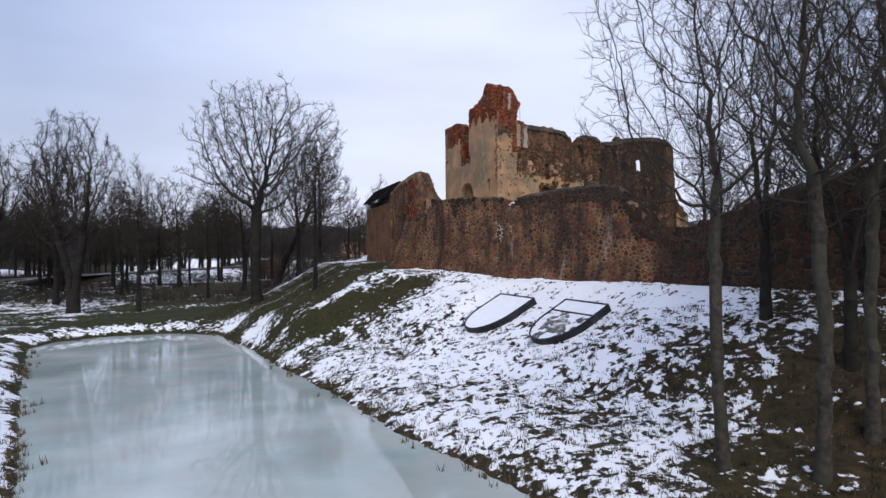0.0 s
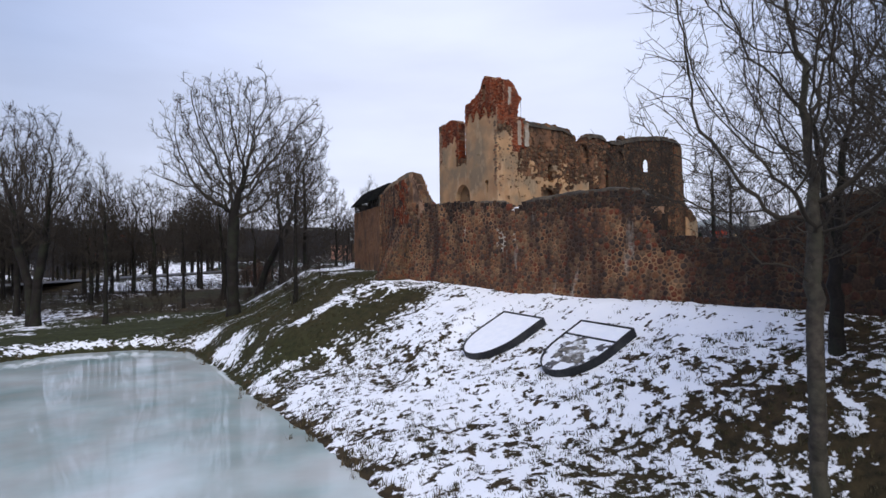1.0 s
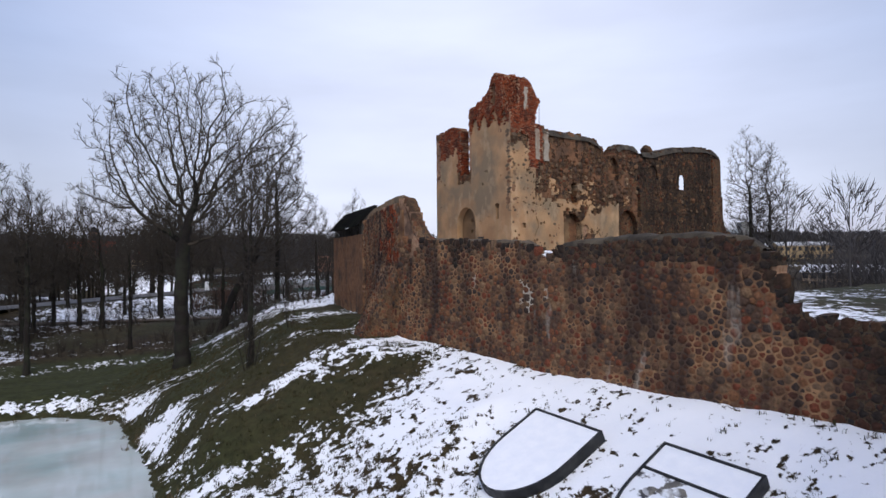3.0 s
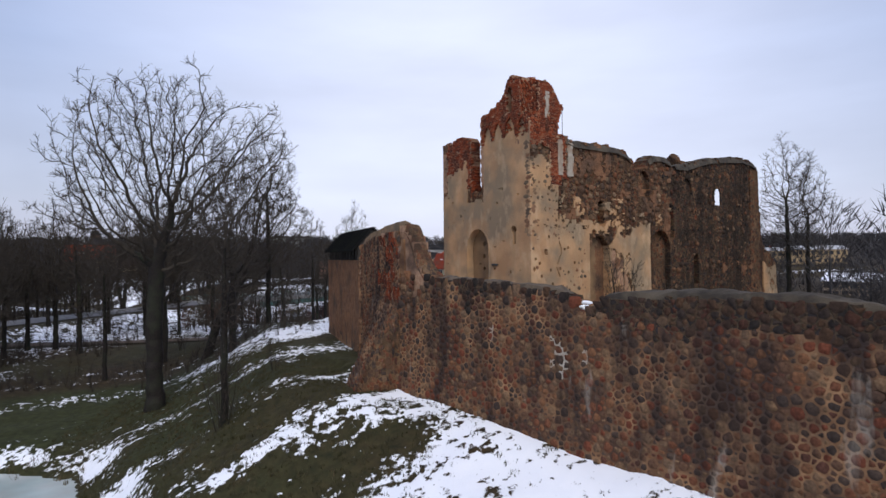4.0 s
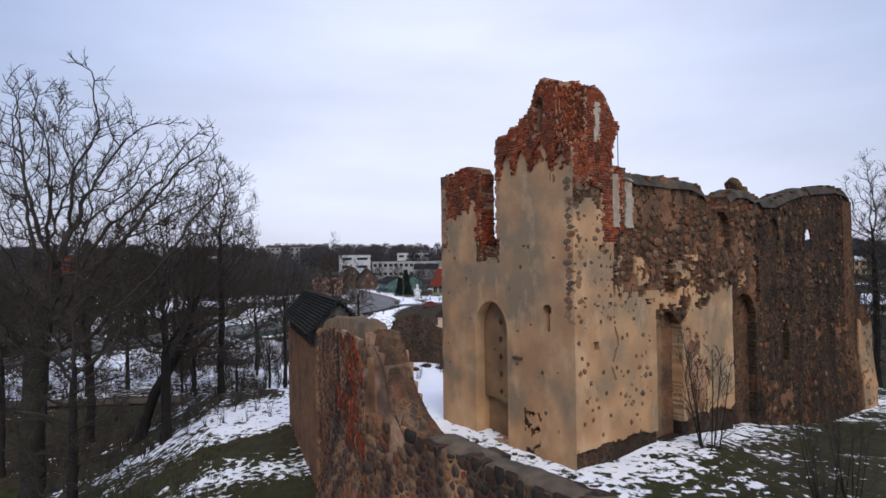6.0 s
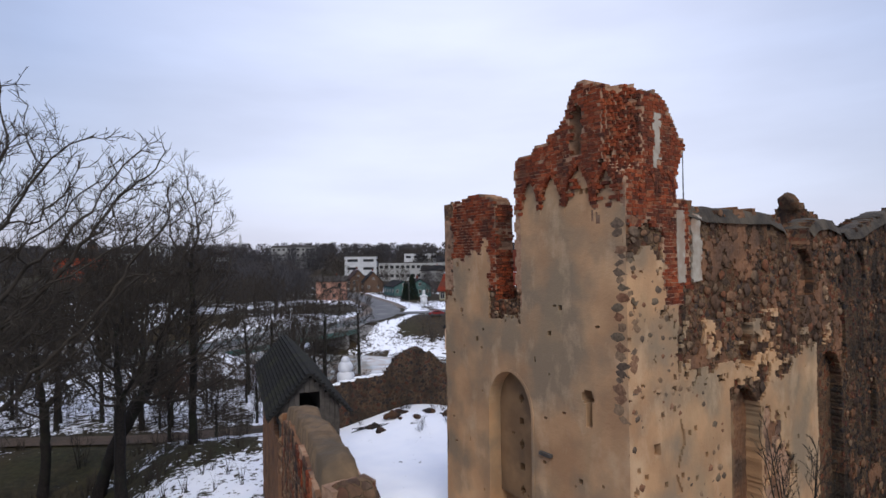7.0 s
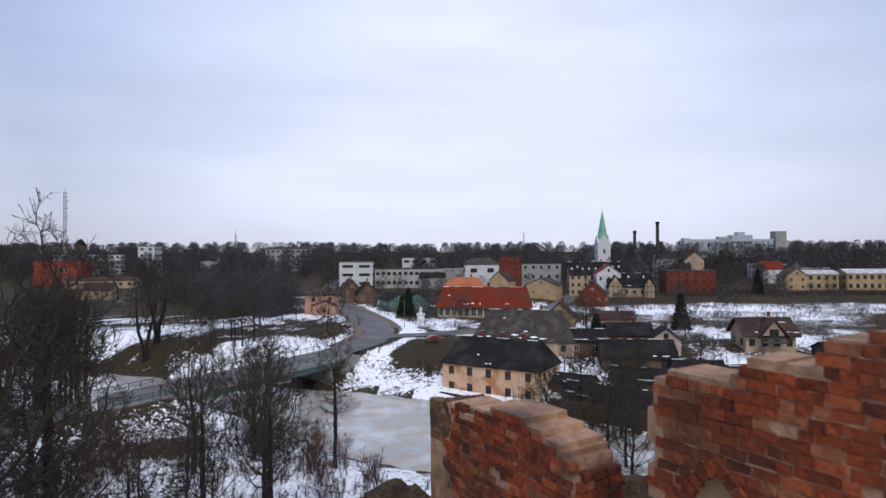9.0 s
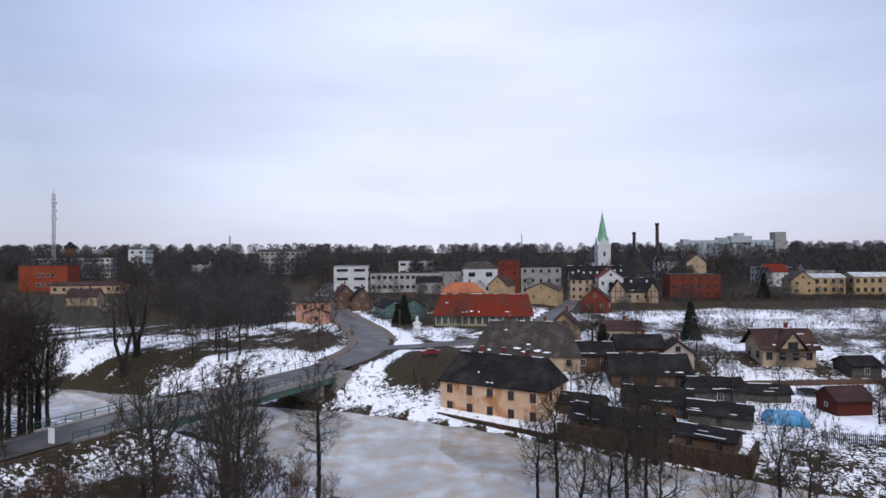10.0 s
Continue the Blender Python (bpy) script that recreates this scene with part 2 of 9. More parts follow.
QUOIN = pieces("grey_stone", [(0.206, 0.131, 0.080), (0.144, 0.100, 0.068), (0.250, 0.163, 0.098), (0.200, 0.098, 0.056), (0.150, 0.110, 0.073), (0.112, 0.080, 0.057), (0.213, 0.119, 0.071)])
KEEPSTONE = streaked(pieces("keep_stone", [(0.155, 0.078, 0.043), (0.115, 0.066, 0.042), (0.18, 0.10, 0.058), (0.095, 0.062, 0.045), (0.155, 0.066, 0.036), (0.20, 0.13, 0.08), (0.125, 0.074, 0.047)]), (0.05, 0.036, 0.028), (0.22, 0.15, 0.10), 0.50, 0.68, 0.7, 0.60, 0.75, 0.4)
# darker and browner than PLASTER, only inside the tall blind niches
NICHE = surface("darker_niche_plaster", (0.27, 0.165, 0.085), (0.19, 0.115, 0.062), 0.9, (0.12, 0.08, 0.05), 0.5, bump=0.3, fine=9, rough=0.92)
EARTHCAP = surface("brown_lime_cap", (0.185, 0.118, 0.062), (0.105, 0.068, 0.038), 2.8, (0.09, 0.065, 0.04), 0.6, bump=0.7, fine=6, dist=0.05)
BRICK = streaked(pieces("old_brick", [(0.235, 0.054, 0.023), (0.165, 0.040, 0.020), (0.29, 0.075, 0.032), (0.10, 0.032, 0.020), (0.20, 0.048, 0.022), (0.26, 0.095, 0.048), (0.13, 0.036, 0.019), (0.22, 0.05, 0.022)], grain=14), (0.05, 0.030, 0.023), (0.34, 0.18, 0.10), 0.45, 0.66, 0.75, 0.64, 0.78, 0.4, 1.1, 0.6)
SNOW = surface("packed_snow", (0.88, 0.89, 0.93), (0.82, 0.84, 0.90), 2.0, bump=0.4, fine=5, rough=0.7, dist=0.05)
BARK = surface("bark", (0.022, 0.017, 0.014), (0.012, 0.010, 0.009), 9.0, (0.024, 0.026, 0.016), 0.8, bump=0.8, fine=16, dist=0.03)
BARK_GREY = surface("grey_bark", (0.07, 0.058, 0.045), (0.030, 0.025, 0.020), 5.0, (0.05, 0.05, 0.032), 0.6, bump=0.8, fine=16, dist=0.03)
TWIG = surface("twigs", (0.052, 0.042, 0.032), (0.034, 0.028, 0.022), 2.0, bump=0, rough=0.9)
# distance haze is mixed into this colour: paler and greyer than TWIG
TWIG_HAZE = surface("hazed_far_twigs", (0.066, 0.062, 0.066), (0.046, 0.044, 0.046), 0.05, (0.064, 0.052, 0.044), 0.02, bump=0, rough=0.95)
ASPHALT = surface("asphalt", (0.068, 0.065, 0.064), (0.045, 0.043, 0.043), 0.35, (0.13, 0.12, 0.11), 0.2, bump=0.2, fine=30, rough=0.55, spec=0.4)
EARTH = surface("bare_earth", (0.11, 0.075, 0.05), (0.07, 0.05, 0.035), 2.0, (0.05, 0.04, 0.03), 0.3, bump=0.6, fine=8, dist=0.05)
DARKWOOD = surface("weathered_wood", (0.085, 0.075, 0.066), (0.05, 0.044, 0.04), 6.0, (0.11, 0.10, 0.09), 0.8, bump=0.4, fine=20)
ROOFMOSS = surface("mossy_roof_boards", (0.026, 0.025, 0.024), (0.016, 0.016, 0.015), 4.0, (0.034, 0.034, 0.022), 0.7, bump=0.5, fine=14, rough=0.95, spec=0.1)
SLATE = surface("dark_roofing", (0.019, 0.018, 0.019), (0.012, 0.011, 0.012), 2.0, (0.034, 0.031, 0.029), 0.3, bump=0.5, fine=10, rough=0.85, spec=0.1)
GLASS = surface("window_glass", (0.02, 0.022, 0.026), (0.03, 0.033, 0.038), 1.0, bump=0, rough=0.12, spec=0.5)
IRON = surface("painted_iron", (0.05, 0.05, 0.055), (0.035, 0.035, 0.04), 5.0, bump=0.1, rough=0.5, spec=0.5)


# ---- mesh helpers ----
def mesh_of(name, verts, faces, mats, midx=None, smooth=True):
    """A mesh from an array of points and an array of equal-sided faces."""
    verts, faces = np.asarray(verts, dtype=np.float32), np.asarray(faces, dtype=np.int32)
    me = bpy.data.meshes.new(name)
    k = faces.shape[1]
    me.vertices.add(len(verts)); me.vertices.foreach_set("co", verts.ravel())
    me.loops.add(faces.size); me.loops.foreach_set("vertex_index", faces.ravel())
    me.polygons.add(len(faces)); me.polygons.foreach_set("loop_start", np.arange(0, faces.size, k, dtype=np.int32))
    if midx is not None:
        me.polygons.foreach_set("material_index", np.asarray(midx, dtype=np.int32))
    me.polygons.foreach_set("use_smooth", np.full(len(faces), smooth))
    for m in mats if isinstance(mats, (list, tuple)) else [mats]:
        me.materials.append(m)
    me.update(calc_edges=True)
    me.validate()
    return me


def part(name, data, material, parent, label="", at=None):
    """One mesh (or bmesh) as an object under a thing or a part."""
    if isinstance(data, bmesh.types.BMesh):
        me = bpy.data.meshes.new(name)
        data.to_mesh(me); data.free()
        me.materials.append(material)
        data = me
    ob = new(name, data)
    ob.parent = parent
    if at is not None:
        ob.matrix_basis = at
    if label:
        ob["label"] = label
    return ob


def thing(name, label, category, group="", kind="", at=(0, 0, 0), turn=0.0):
    ob = new(name)
    ob.empty_display_size = 0.3
    ob.matrix_basis = pose(*at, 0, 0, turn)
    return tagged(ob, label, category, group, kind)


def box(bm, x0, x1, y0, y1, z0, z1, bevel=0.0):
    vs = [bm.verts.new((x, y, z)) for z in (z0, z1) for y in (y0, y1) for x in (x0, x1)]
    fs = [bm.faces.new([vs[i] for i in f]) for f in ((0, 2, 3, 1), (4, 5, 7, 6), (0, 1, 5, 4), (2, 6, 7, 3), (0, 4, 6, 2), (1, 3, 7, 5))]
    if bevel:
        bmesh.ops.bevel(bm, geom=list({e for f in fs for e in f.edges}), offset=bevel, segments=1, affect="EDGES", profile=0.5)
    return vs


def boxes(*dims, bevel=0.0):
    bm = bmesh.new()
    for d in dims:
        box(bm, *d, bevel=bevel)
    return bm


def prism(bm, poly, axis_pts):
    """Extrude a polygon: poly as points, axis_pts the shift."""
    a = [bm.verts.new(p) for p in poly]
    b = [bm.verts.new(Vector(p) + Vector(axis_pts)) for p in poly]
    bm.faces.new(a[::-1]); bm.faces.new(b)
    for i in range(len(a)):
        bm.faces.new((a[i], a[(i + 1) % len(a)], b[(i + 1) % len(a)], b[i]))




def vnoise(x, y, seed=0):
    """Smooth value noise on arrays, 0 to 1."""
    xi, yi = np.floor(x).astype(np.int64), np.floor(y).astype(np.int64)
    fx, fy = x - xi, y - yi
    fx, fy = fx * fx * (3 - 2 * fx), fy * fy * (3 - 2 * fy)

    def h(a, b):
        v = (a * 374761393 + b * 668265263 + seed * 1442695041) & 0xFFFFFFFF
        v = ((v ^ (v >> 13)) * 1274126177) & 0xFFFFFFFF
        return ((v ^ (v >> 16)) & 0xFFFF) / 65535.0
    return (h(xi, yi) * (1 - fx) + h(xi + 1, yi) * fx) * (1 - fy) + (h(xi, yi + 1) * (1 - fx) + h(xi + 1, yi + 1) * fx) * fy


def fbm(x, y, seed=0, octaves=4):
    v, a, t = 0.0, 0.5, 0.0
    for k in range(octaves):
        v = v + a * vnoise(x * 2 ** k, y * 2 ** k, seed + k); t += a; a *= 0.5
    return v / t


def smooth(a, b, x):
    t = np.clip((np.asarray(x, dtype=float) - a) / (b - a), 0, 1)
    return t * t * (3 - 2 * t)


# ---- plan of the castle mound ----
W0, WD = np.array((-2.6, 60.0)), np.array((0.63, -0.776))      # curtain wall: corner and run
WN = np.array((-0.776, -0.63))                                  # its outward side
LD, LN = np.array((-0.33, 0.944)), np.array((-0.944, -0.33))    # left wall: run and outward side
N0, ND, NN = np.array((-9.09, 96.03)), np.array((0.936, 0.351)), np.array((-0.351, 0.936))   # rear wall
KC, KA, KB = np.array((6.2, 66.1)), np.array((-0.53, 0.848)), np.array((0.803, 0.596))  # keep: corner, end wall, long wall


def seg_dist(px, py, pts):
    """Distance to a line of points, and the width or height along it when given as a third number."""
    best, val = np.full(np.shape(px), 1e9), np.zeros(np.shape(px))
    for p, q in zip(pts[:-1], pts[1:]):
        dx, dy = q[0] - p[0], q[1] - p[1]
        t = np.clip(((px - p[0]) * dx + (py - p[1]) * dy) / (dx * dx + dy * dy), 0, 1)
        d = np.hypot(px - p[0] - t * dx, py - p[1] - t * dy)
        near = d < best
        best = np.where(near, d, best)
        if len(p) > 2:
            val = np.where(near, p[2] + t * (q[2] - p[2]), val)
    return best, val


def inside_poly(px, py, poly):
    ins = np.zeros(np.shape(px), dtype=bool)
    for (x0, y0), (x1, y1) in zip(poly, poly[1:] + poly[:1]):
        if y0 != y1:
            ins ^= ((y0 > py) != (y1 > py)) & (px < (x1 - x0) * (py - y0) / (y1 - y0) + x0)
    return ins


POND = [(26, -40), (17, -10), (10, 9), (3.4, 21.9), (1.5, 24.8), (-1.9, 29.3), (-6.7, 37.7), (-12.9, 47.3), (-18.9, 57.4), (-25.6, 66.9),
        (-31.7, 68.4), (-37.1, 66.6), (-41, 62.6), (-40.9, 57.9), (-34.5, 48.5), (-27.9, 38.7), (-21.2, 29.2), (-16.4, 22.4), (-11, 12), (-4, -10), (2, -40)]
RIVER = [(-260, 245, 10), (-140, 215, 10), (-90, 198, 10), (-65, 189, 10), (-40, 181, 9), (-20, 171, 13), (-3, 158, 17), (15, 147, 15), (40, 134, 12), (75, 112, 12), (130, 70, 13), (260, 20, 15)]
BRIDGE_ROAD = [(-120, 40, 4.0), (-85, 92, 4.6), (-62, 127, 5.6), (-49, 150, 6.0), (-37, 170, 6.0), (-24, 192, 6.0), (-17, 211, 6.0), (-16, 228, 6.2), (-21, 252, 6.4), (-30, 278, 6.6), (-44, 318, 7.0), (-62, 390, 8.0), (-80, 520, 9.5)]
SIDE_ROAD = [(-15, 220, 6.1), (-2, 224, 6.0), (14, 234, 6.0), (32, 262, 6.2), (54, 322, 6.8), (86, 416, 8.0), (120, 540, 9.5)]
FOOT_PATH = [(-140, 98, 3.2), (-95, 104, 3.4), (-62, 107, 3.6), (-42, 108, 3.8), (-28, 106, 4.4), (-16, 110, 4.4), (-4, 116, 4.0)]


def ground_z(x, y):
    x, y = np.asarray(x, dtype=float), np.asarray(y, dtype=float)
    rx, ry = x - W0[0], y - W0[1]
    sW = rx * WD[0] + ry * WD[1]
    dW = rx * WN[0] + ry * WN[1]
    dW = np.where(dW > 0, np.maximum(0.02, dW - 3.5 * (1 - smooth(-2, 7, sW)) * smooth(0, 3.5, dW)), dW)
    dL = rx * LN[0] + ry * LN[1]
    dN = np.maximum((x - N0[0]) * NN[0] + (y - N0[1]) * NN[1], y - 118)
    pw = np.interp(dW, [-1.5, -0.9, 0, 1, 3.4, 8, 10.5, 14, 17, 30], [9.6, 6.95, 6.85, 6.6, 5.45, 3.2, 1.35, 0.7, 0.3, 0])
    pw = pw - 0.45 * smooth(4, 12, sW) * (1 - smooth(2.0, 5.0, dW)) * (dW > -0.9)
    pl = np.interp(dL, [-1.5, -0.9, 0, 5.5, 8, 13, 16, 20, 30], [9.6, 7.45, 7.4, 7.1, 5.8, 3.0, 2.1, 0.8, 0.3])
    pn = np.interp(dN, [-26, -20, -9, -1.5, 0.5, 9, 20, 32], [9.6, 9.4, 8.4, 7.8, 7.4, 5.6, 2.6, 0.4])
    sN = (x - N0[0]) * ND[0] + (y - N0[1]) * ND[1]
    pn = np.minimum(9.6, pn + 0.22 * np.clip(sN, 0, 9) * smooth(-14, -2, dN) * (1 - smooth(2, 10, dN)))
    sB = (x - KC[0]) * KB[0] + (y - KC[1]) * KB[1]
    nB = (x - KC[0]) * 0.596 - (y - KC[1]) * 0.803
    dip = np.interp(sB, [5, 14, 26, 34], [9.6, 8.9, 7.0, 6.5])
    pe = np.minimum(np.interp(x, [44, 58, 80, 140], [9.4, 5.5, 2.5, 1]), dip + (9.6 - dip) * smooth(7, 17, nB))
    mound = np.minimum(np.minimum(pw, pl), np.minimum(pn, pe))
    low = np.interp(y, [40, 68, 78, 104, 125, 150, 176, 190, 206, 300, 450, 800, 1600, 3000], [0.5, 0.6, 1.0, 3.4, 3.0, 1.6, 1.6, 3.0, 6.0, 6.4, 9, 20, 34, 40])
    low = low + np.where(y > 40, np.interp(x, [-400, -120, -60, 60], [3, 1.2, 0.2, 0]), 0) * smooth(40, 90, y)
    z = np.maximum(mound, low)
    near = np.full(np.shape(x), 99.0)
    for line, half in ((BRIDGE_ROAD, 5.0), (SIDE_ROAD, 4.5), (FOOT_PATH, 2.0)):
        d, v = seg_dist(x, y, line)
        z = z + (v - 0.60 - z) * (1 - smooth(half, half + 7, d))
        near = np.minimum(near, d - half)
    d, hw = seg_dist(x, y, RIVER)
    e = d - hw
    z = np.where(e > 0, z * smooth(-0.5, 14, e) + 0.12 * np.clip(e, 0, 3), -0.6 * smooth(0, 2, -e))
    ring = [(*p, 0) for p in POND + POND[:1]]
    dp, _ = seg_dist(x, y, ring)
    ins = inside_poly(x, y, POND)
    wob = 0.5 * (fbm(x * 0.6, y * 0.6, 3) - 0.5)
    e = np.where(ins, -dp, dp) + wob
    z = np.where(e > 0, z * smooth(-0.8, 3.0, e) * 1.0 + 0.10 * np.clip(e, 0, 1.2), -0.5 * smooth(0, 1.5, -e) - 0.02)
    bumps = (fbm(x * 0.5, y * 0.5, 11) - 0.5) * 0.35 + (fbm(x * 2.2, y * 2.2, 19, 3) - 0.5) * 0.10
    z = z + np.where(z > 0.15, bumps * smooth(0.1, 0.6, z) * smooth(2, 7, near), 0)
    # level beds cut for the two shields
    for cx, cy in ((4.0, 43.4), (8.0, 38.5)):
        q = np.hypot(x - cx, y - cy)
        bed = 5.5 + 0.367 * (x - 10.85) + 0.30 * (y - 37.97) - 0.30
        z = np.where(q < 5, z + (np.minimum(z, bed) - z) * (1 - smooth(3.4, 5, q)), z)
    return z


# ---- ground: one sheet to the horizon ----
def axis(fine0, fine1, step, grow, end0, end1):
    mid = list(np.arange(fine0, fine1 + 1e-6, step))
    lo, hi, s = [], [], step
    v = fine1
    while v < end1:
        s *= grow; v += s; hi.append(v)
    s, v = step, fine0
    while v > end0:
        s *= grow; v -= s; lo.append(v)
    return np.array(lo[::-1] + mid + hi)


gx = axis(-34, 24, 0.48, 1.06, -3500, 3500)
gy = axis(14, 84, 0.5, 1.035, -1500, 4500)
GX, GY = np.meshgrid(gx, gy)
GZ = ground_z(GX, GY)
nx, ny = len(gx), len(gy)
ii = np.arange(nx * ny).reshape(ny, nx)
gf = np.stack([ii[:-1, :-1], ii[:-1, 1:], ii[1:, 1:], ii[1:, :-1]], -1).reshape(-1, 4)


FOOT_TURF = [(-12.5, 53), (-10.2, 57), (-9.0, 61)]


def cover_of(x, y, z):
    """How far snow lies and how green the turf is, by aspect and place."""
    rx, ry = x - W0[0], y - W0[1]
    dW = rx * WN[0] + ry * WN[1]
    dL = rx * LN[0] + ry * LN[1]
    sW = rx * WD[0] + ry * WD[1]
    snow = np.full(np.shape(x), 0.62)
    snow = np.where((dW > 0) & (sW > 6), 0.72 - 0.14 * smooth(2, 10, dW), snow)
    snow = snow - (0.17 - 0.5 * (fbm(x * 0.4, y * 0.4, 65, 3) - 0.5)) * smooth(28, 35, sW) * smooth(2, 5, dW)
    d, _ = seg_dist(x, y, [(21, 32), (19, 25), (14.9, 21.1), (11.9, 18.8)])
    snow = snow - (0.34 + 0.7 * (fbm(x * 0.9, y * 0.9, 67, 3) - 0.5)) * (1 - smooth(1.5, 6.0, d))
    snow = snow - 0.08 * smooth(16, 20, x) * (1 - smooth(34, 40, y)) * (sW > 6)
    # windblown ribs along the shoulder below the corner
    along = rx * LD[0] + ry * LD[1]
    rib = fbm(along * 0.50 + 0.9 * fbm(x * 0.2, y * 0.2, 31), dL * 0.06, 33, 3) - 0.5
    shoulder = (1 - smooth(2, 9, sW)) * smooth(-1, 0.5, dL) * (1 - smooth(70, 85, y))
    snow = snow + (0.33 + 2.0 * rib + 0.8 * (fbm(x * 0.9, y * 0.9, 63, 3) - 0.5) - snow) * shoulder
    d, _ = seg_dist(x, y, FOOT_TURF)
    snow = snow - (-0.12 + 1.3 * (fbm(x * 0.6, y * 0.6, 69, 3) - 0.5)) * (1 - smooth(1.6, 4.2, d))
    d, _ = seg_dist(x, y, [(-18, 57), (-15.5, 63), (-12.5, 70)])
    snow = snow + (0.20 + 1.0 * (fbm(x * 0.5, y * 0.5, 91, 3) - 0.5)) * (1 - smooth(2.0, 4.5, d))
    # green bank past the pond
    d, _ = seg_dist(x, y, [(-52, 72), (-40, 75), (-28, 80)])
    bank = 1 - smooth(4, 9, d)
    snow = snow - 0.26 * bank
    green = 0.25 + 0.6 * bank + 0.28 * shoulder
    snow = snow + (0.20 + 0.06 * smooth(98, 112, y) + 1.1 * (fbm(x * 0.06, y * 0.06, 45) - 0.5) - snow) * smooth(78, 92, y) * (1 - smooth(165, 185, y)) * (dL > 0)
    snow = snow + (0.10 - 0.26 * smooth(4, 13, dL) + 1.9 * (fbm(along * 0.28 + 0.6 * fbm(x * 0.15, y * 0.15, 37), dL * 0.05, 39, 3) - 0.5) - snow) * smooth(-1, 1, dL) * smooth(56, 64, y) * (1 - smooth(96, 108, y)) * smooth(-48, -40, x)
    green = green + 0.10 * (dL > 0) * smooth(60, 75, y)
    snow = snow + (0.30 + 1.3 * (fbm(x * 0.035, y * 0.035, 43) - 0.5) - snow) * smooth(176, 215, y)
    snow = snow + (-0.5 - snow) * smooth(330, 420, y)
    snow = snow - 0.35 * smooth(-60, -90, x) * smooth(215, 260, y)
    inner = (dW < -1.2) & (dL < -1.2) & (y < 116) & (x < 90) & ((x - N0[0]) * NN[0] + (y - N0[1]) * NN[1] < -0.5)
    snow = np.where(inner, 0.64 - (0.36 - 1.2 * (fbm(x * 0.25, y * 0.25, 61, 3) - 0.5)) * smooth(14, 26, x) + 0.35 * smooth(7, -1, x) * smooth(70, 75, y), snow)
    d, _ = seg_dist(x, y, [(9, 60), (14, 64), (40, 84)])
    snow = np.where(inner, snow - 0.38 * (1 - smooth(2, 6, d)), snow)
    snow = snow - 0.7 * (1 - smooth(3, 6, np.hypot((x + 34.5) * 0.8, y - 140)))
    snow = snow + (0.03 + 0.8 * (fbm(x * 0.16, y * 0.16, 87, 3) - 0.5)) * smooth(14, 20, x) * (1 - smooth(96, 104, x)) * smooth(146, 152, y) * (1 - smooth(214, 224, y))
    snow = snow - 0.5 * (1 - smooth(5, 9, np.hypot((x + 1) * 0.75, (y - 199) * 0.8))) - 0.5 * smooth(60, 72, x) * smooth(306, 318, y) - 0.5 * smooth(-16, -13, x) * (1 - smooth(10, 16, x)) * smooth(256, 260, y) * (1 - smooth(292, 300, y))
    snow = snow + (0.20 + 0.5 * (fbm(x * 0.14, y * 0.14, 89, 3) - 0.5)) * smooth(20, 30, x) * smooth(204, 212, y) * (1 - smooth(296, 312, y)) * (x < 0.78 * (y - 70))
    snow = snow - 0.20 * smooth(36, 42, x) * (1 - smooth(80, 90, x)) * smooth(132, 138, y) * (1 - smooth(152, 160, y))
    field = smooth(-24, -34, x) * smooth(196, 206, y) * (1 - smooth(262, 275, y))
    snow = snow + field * (1.2 * (fbm(x * 0.30, y * 0.30, 83, 3) - 0.5) + 0.08) - (0.26 + 0.9 * (fbm(x * 0.25, y * 0.25, 85, 3) - 0.5)) * field * (1 - smooth(3, 11, seg_dist(x, y, [(-78, 206), (-60, 210), (-44, 224)])[0]))
    for line, half in ((BRIDGE_ROAD, 6.6), (SIDE_ROAD, 3.7)):
        d, _ = seg_dist(x, y, line)
        snow = snow + 0.34 * smooth(half - 0.6, half + 0.4, d) * (1 - smooth(half + 2.5, half + 5.0, d)) * smooth(192, 200, y) * (1 - smooth(300, 330, y))
    for line, half in ((FOOT_PATH, 1.6), (BRIDGE_ROAD, 4.2), (SIDE_ROAD, 3.6)):
        d, _ = seg_dist(x, y, line)
        snow = snow - 0.8 * (1 - smooth(half, half + 1.2, d))
    snow = snow - 0.6 * smooth(38, 48, x) * smooth(50, 60, y) * (1 - smooth(125, 140, y)) - 0.6 * smooth(70, 90, x) * smooth(60, 80, y) * (1 - smooth(190, 200, y)) * (x > 0.8 * (y - 60))
    snow = snow - 0.5 * smooth(50, 64, x) * smooth(70, 90, y) * (1 - smooth(215, 235, y)) * (x > 0.76 * (y - 72) + 1)
    green = np.where(inner, 0.5, green)
    ring = [(*p, 0) for p in POND + POND[:1]]
    d, _ = seg_dist(x, y, ring)
    snow = snow + 0.42 * (1 - smooth(1.6, 3.2, d)) * (d > 0.4) * smooth(-14, -20, x)
    snow = np.where(z < 0.16, snow - 0.5, snow)
    snow = snow + 0.24 * smooth(-64, -54, x) * (1 - smooth(-14, -8, x)) * smooth(98, 108, y) * (1 - smooth(140, 150, y))
    snow = snow + 0.30 * (fbm(x * 0.22, y * 0.22, 41) - 0.5)
    snow = snow + (snow - 0.40) * 0.9 * smooth(135, 175, y)
    return np.clip(snow, -1, 1), np.clip(green + 0.5 * (fbm(x * 0.12, y * 0.12, 47) - 0.4), 0, 1)


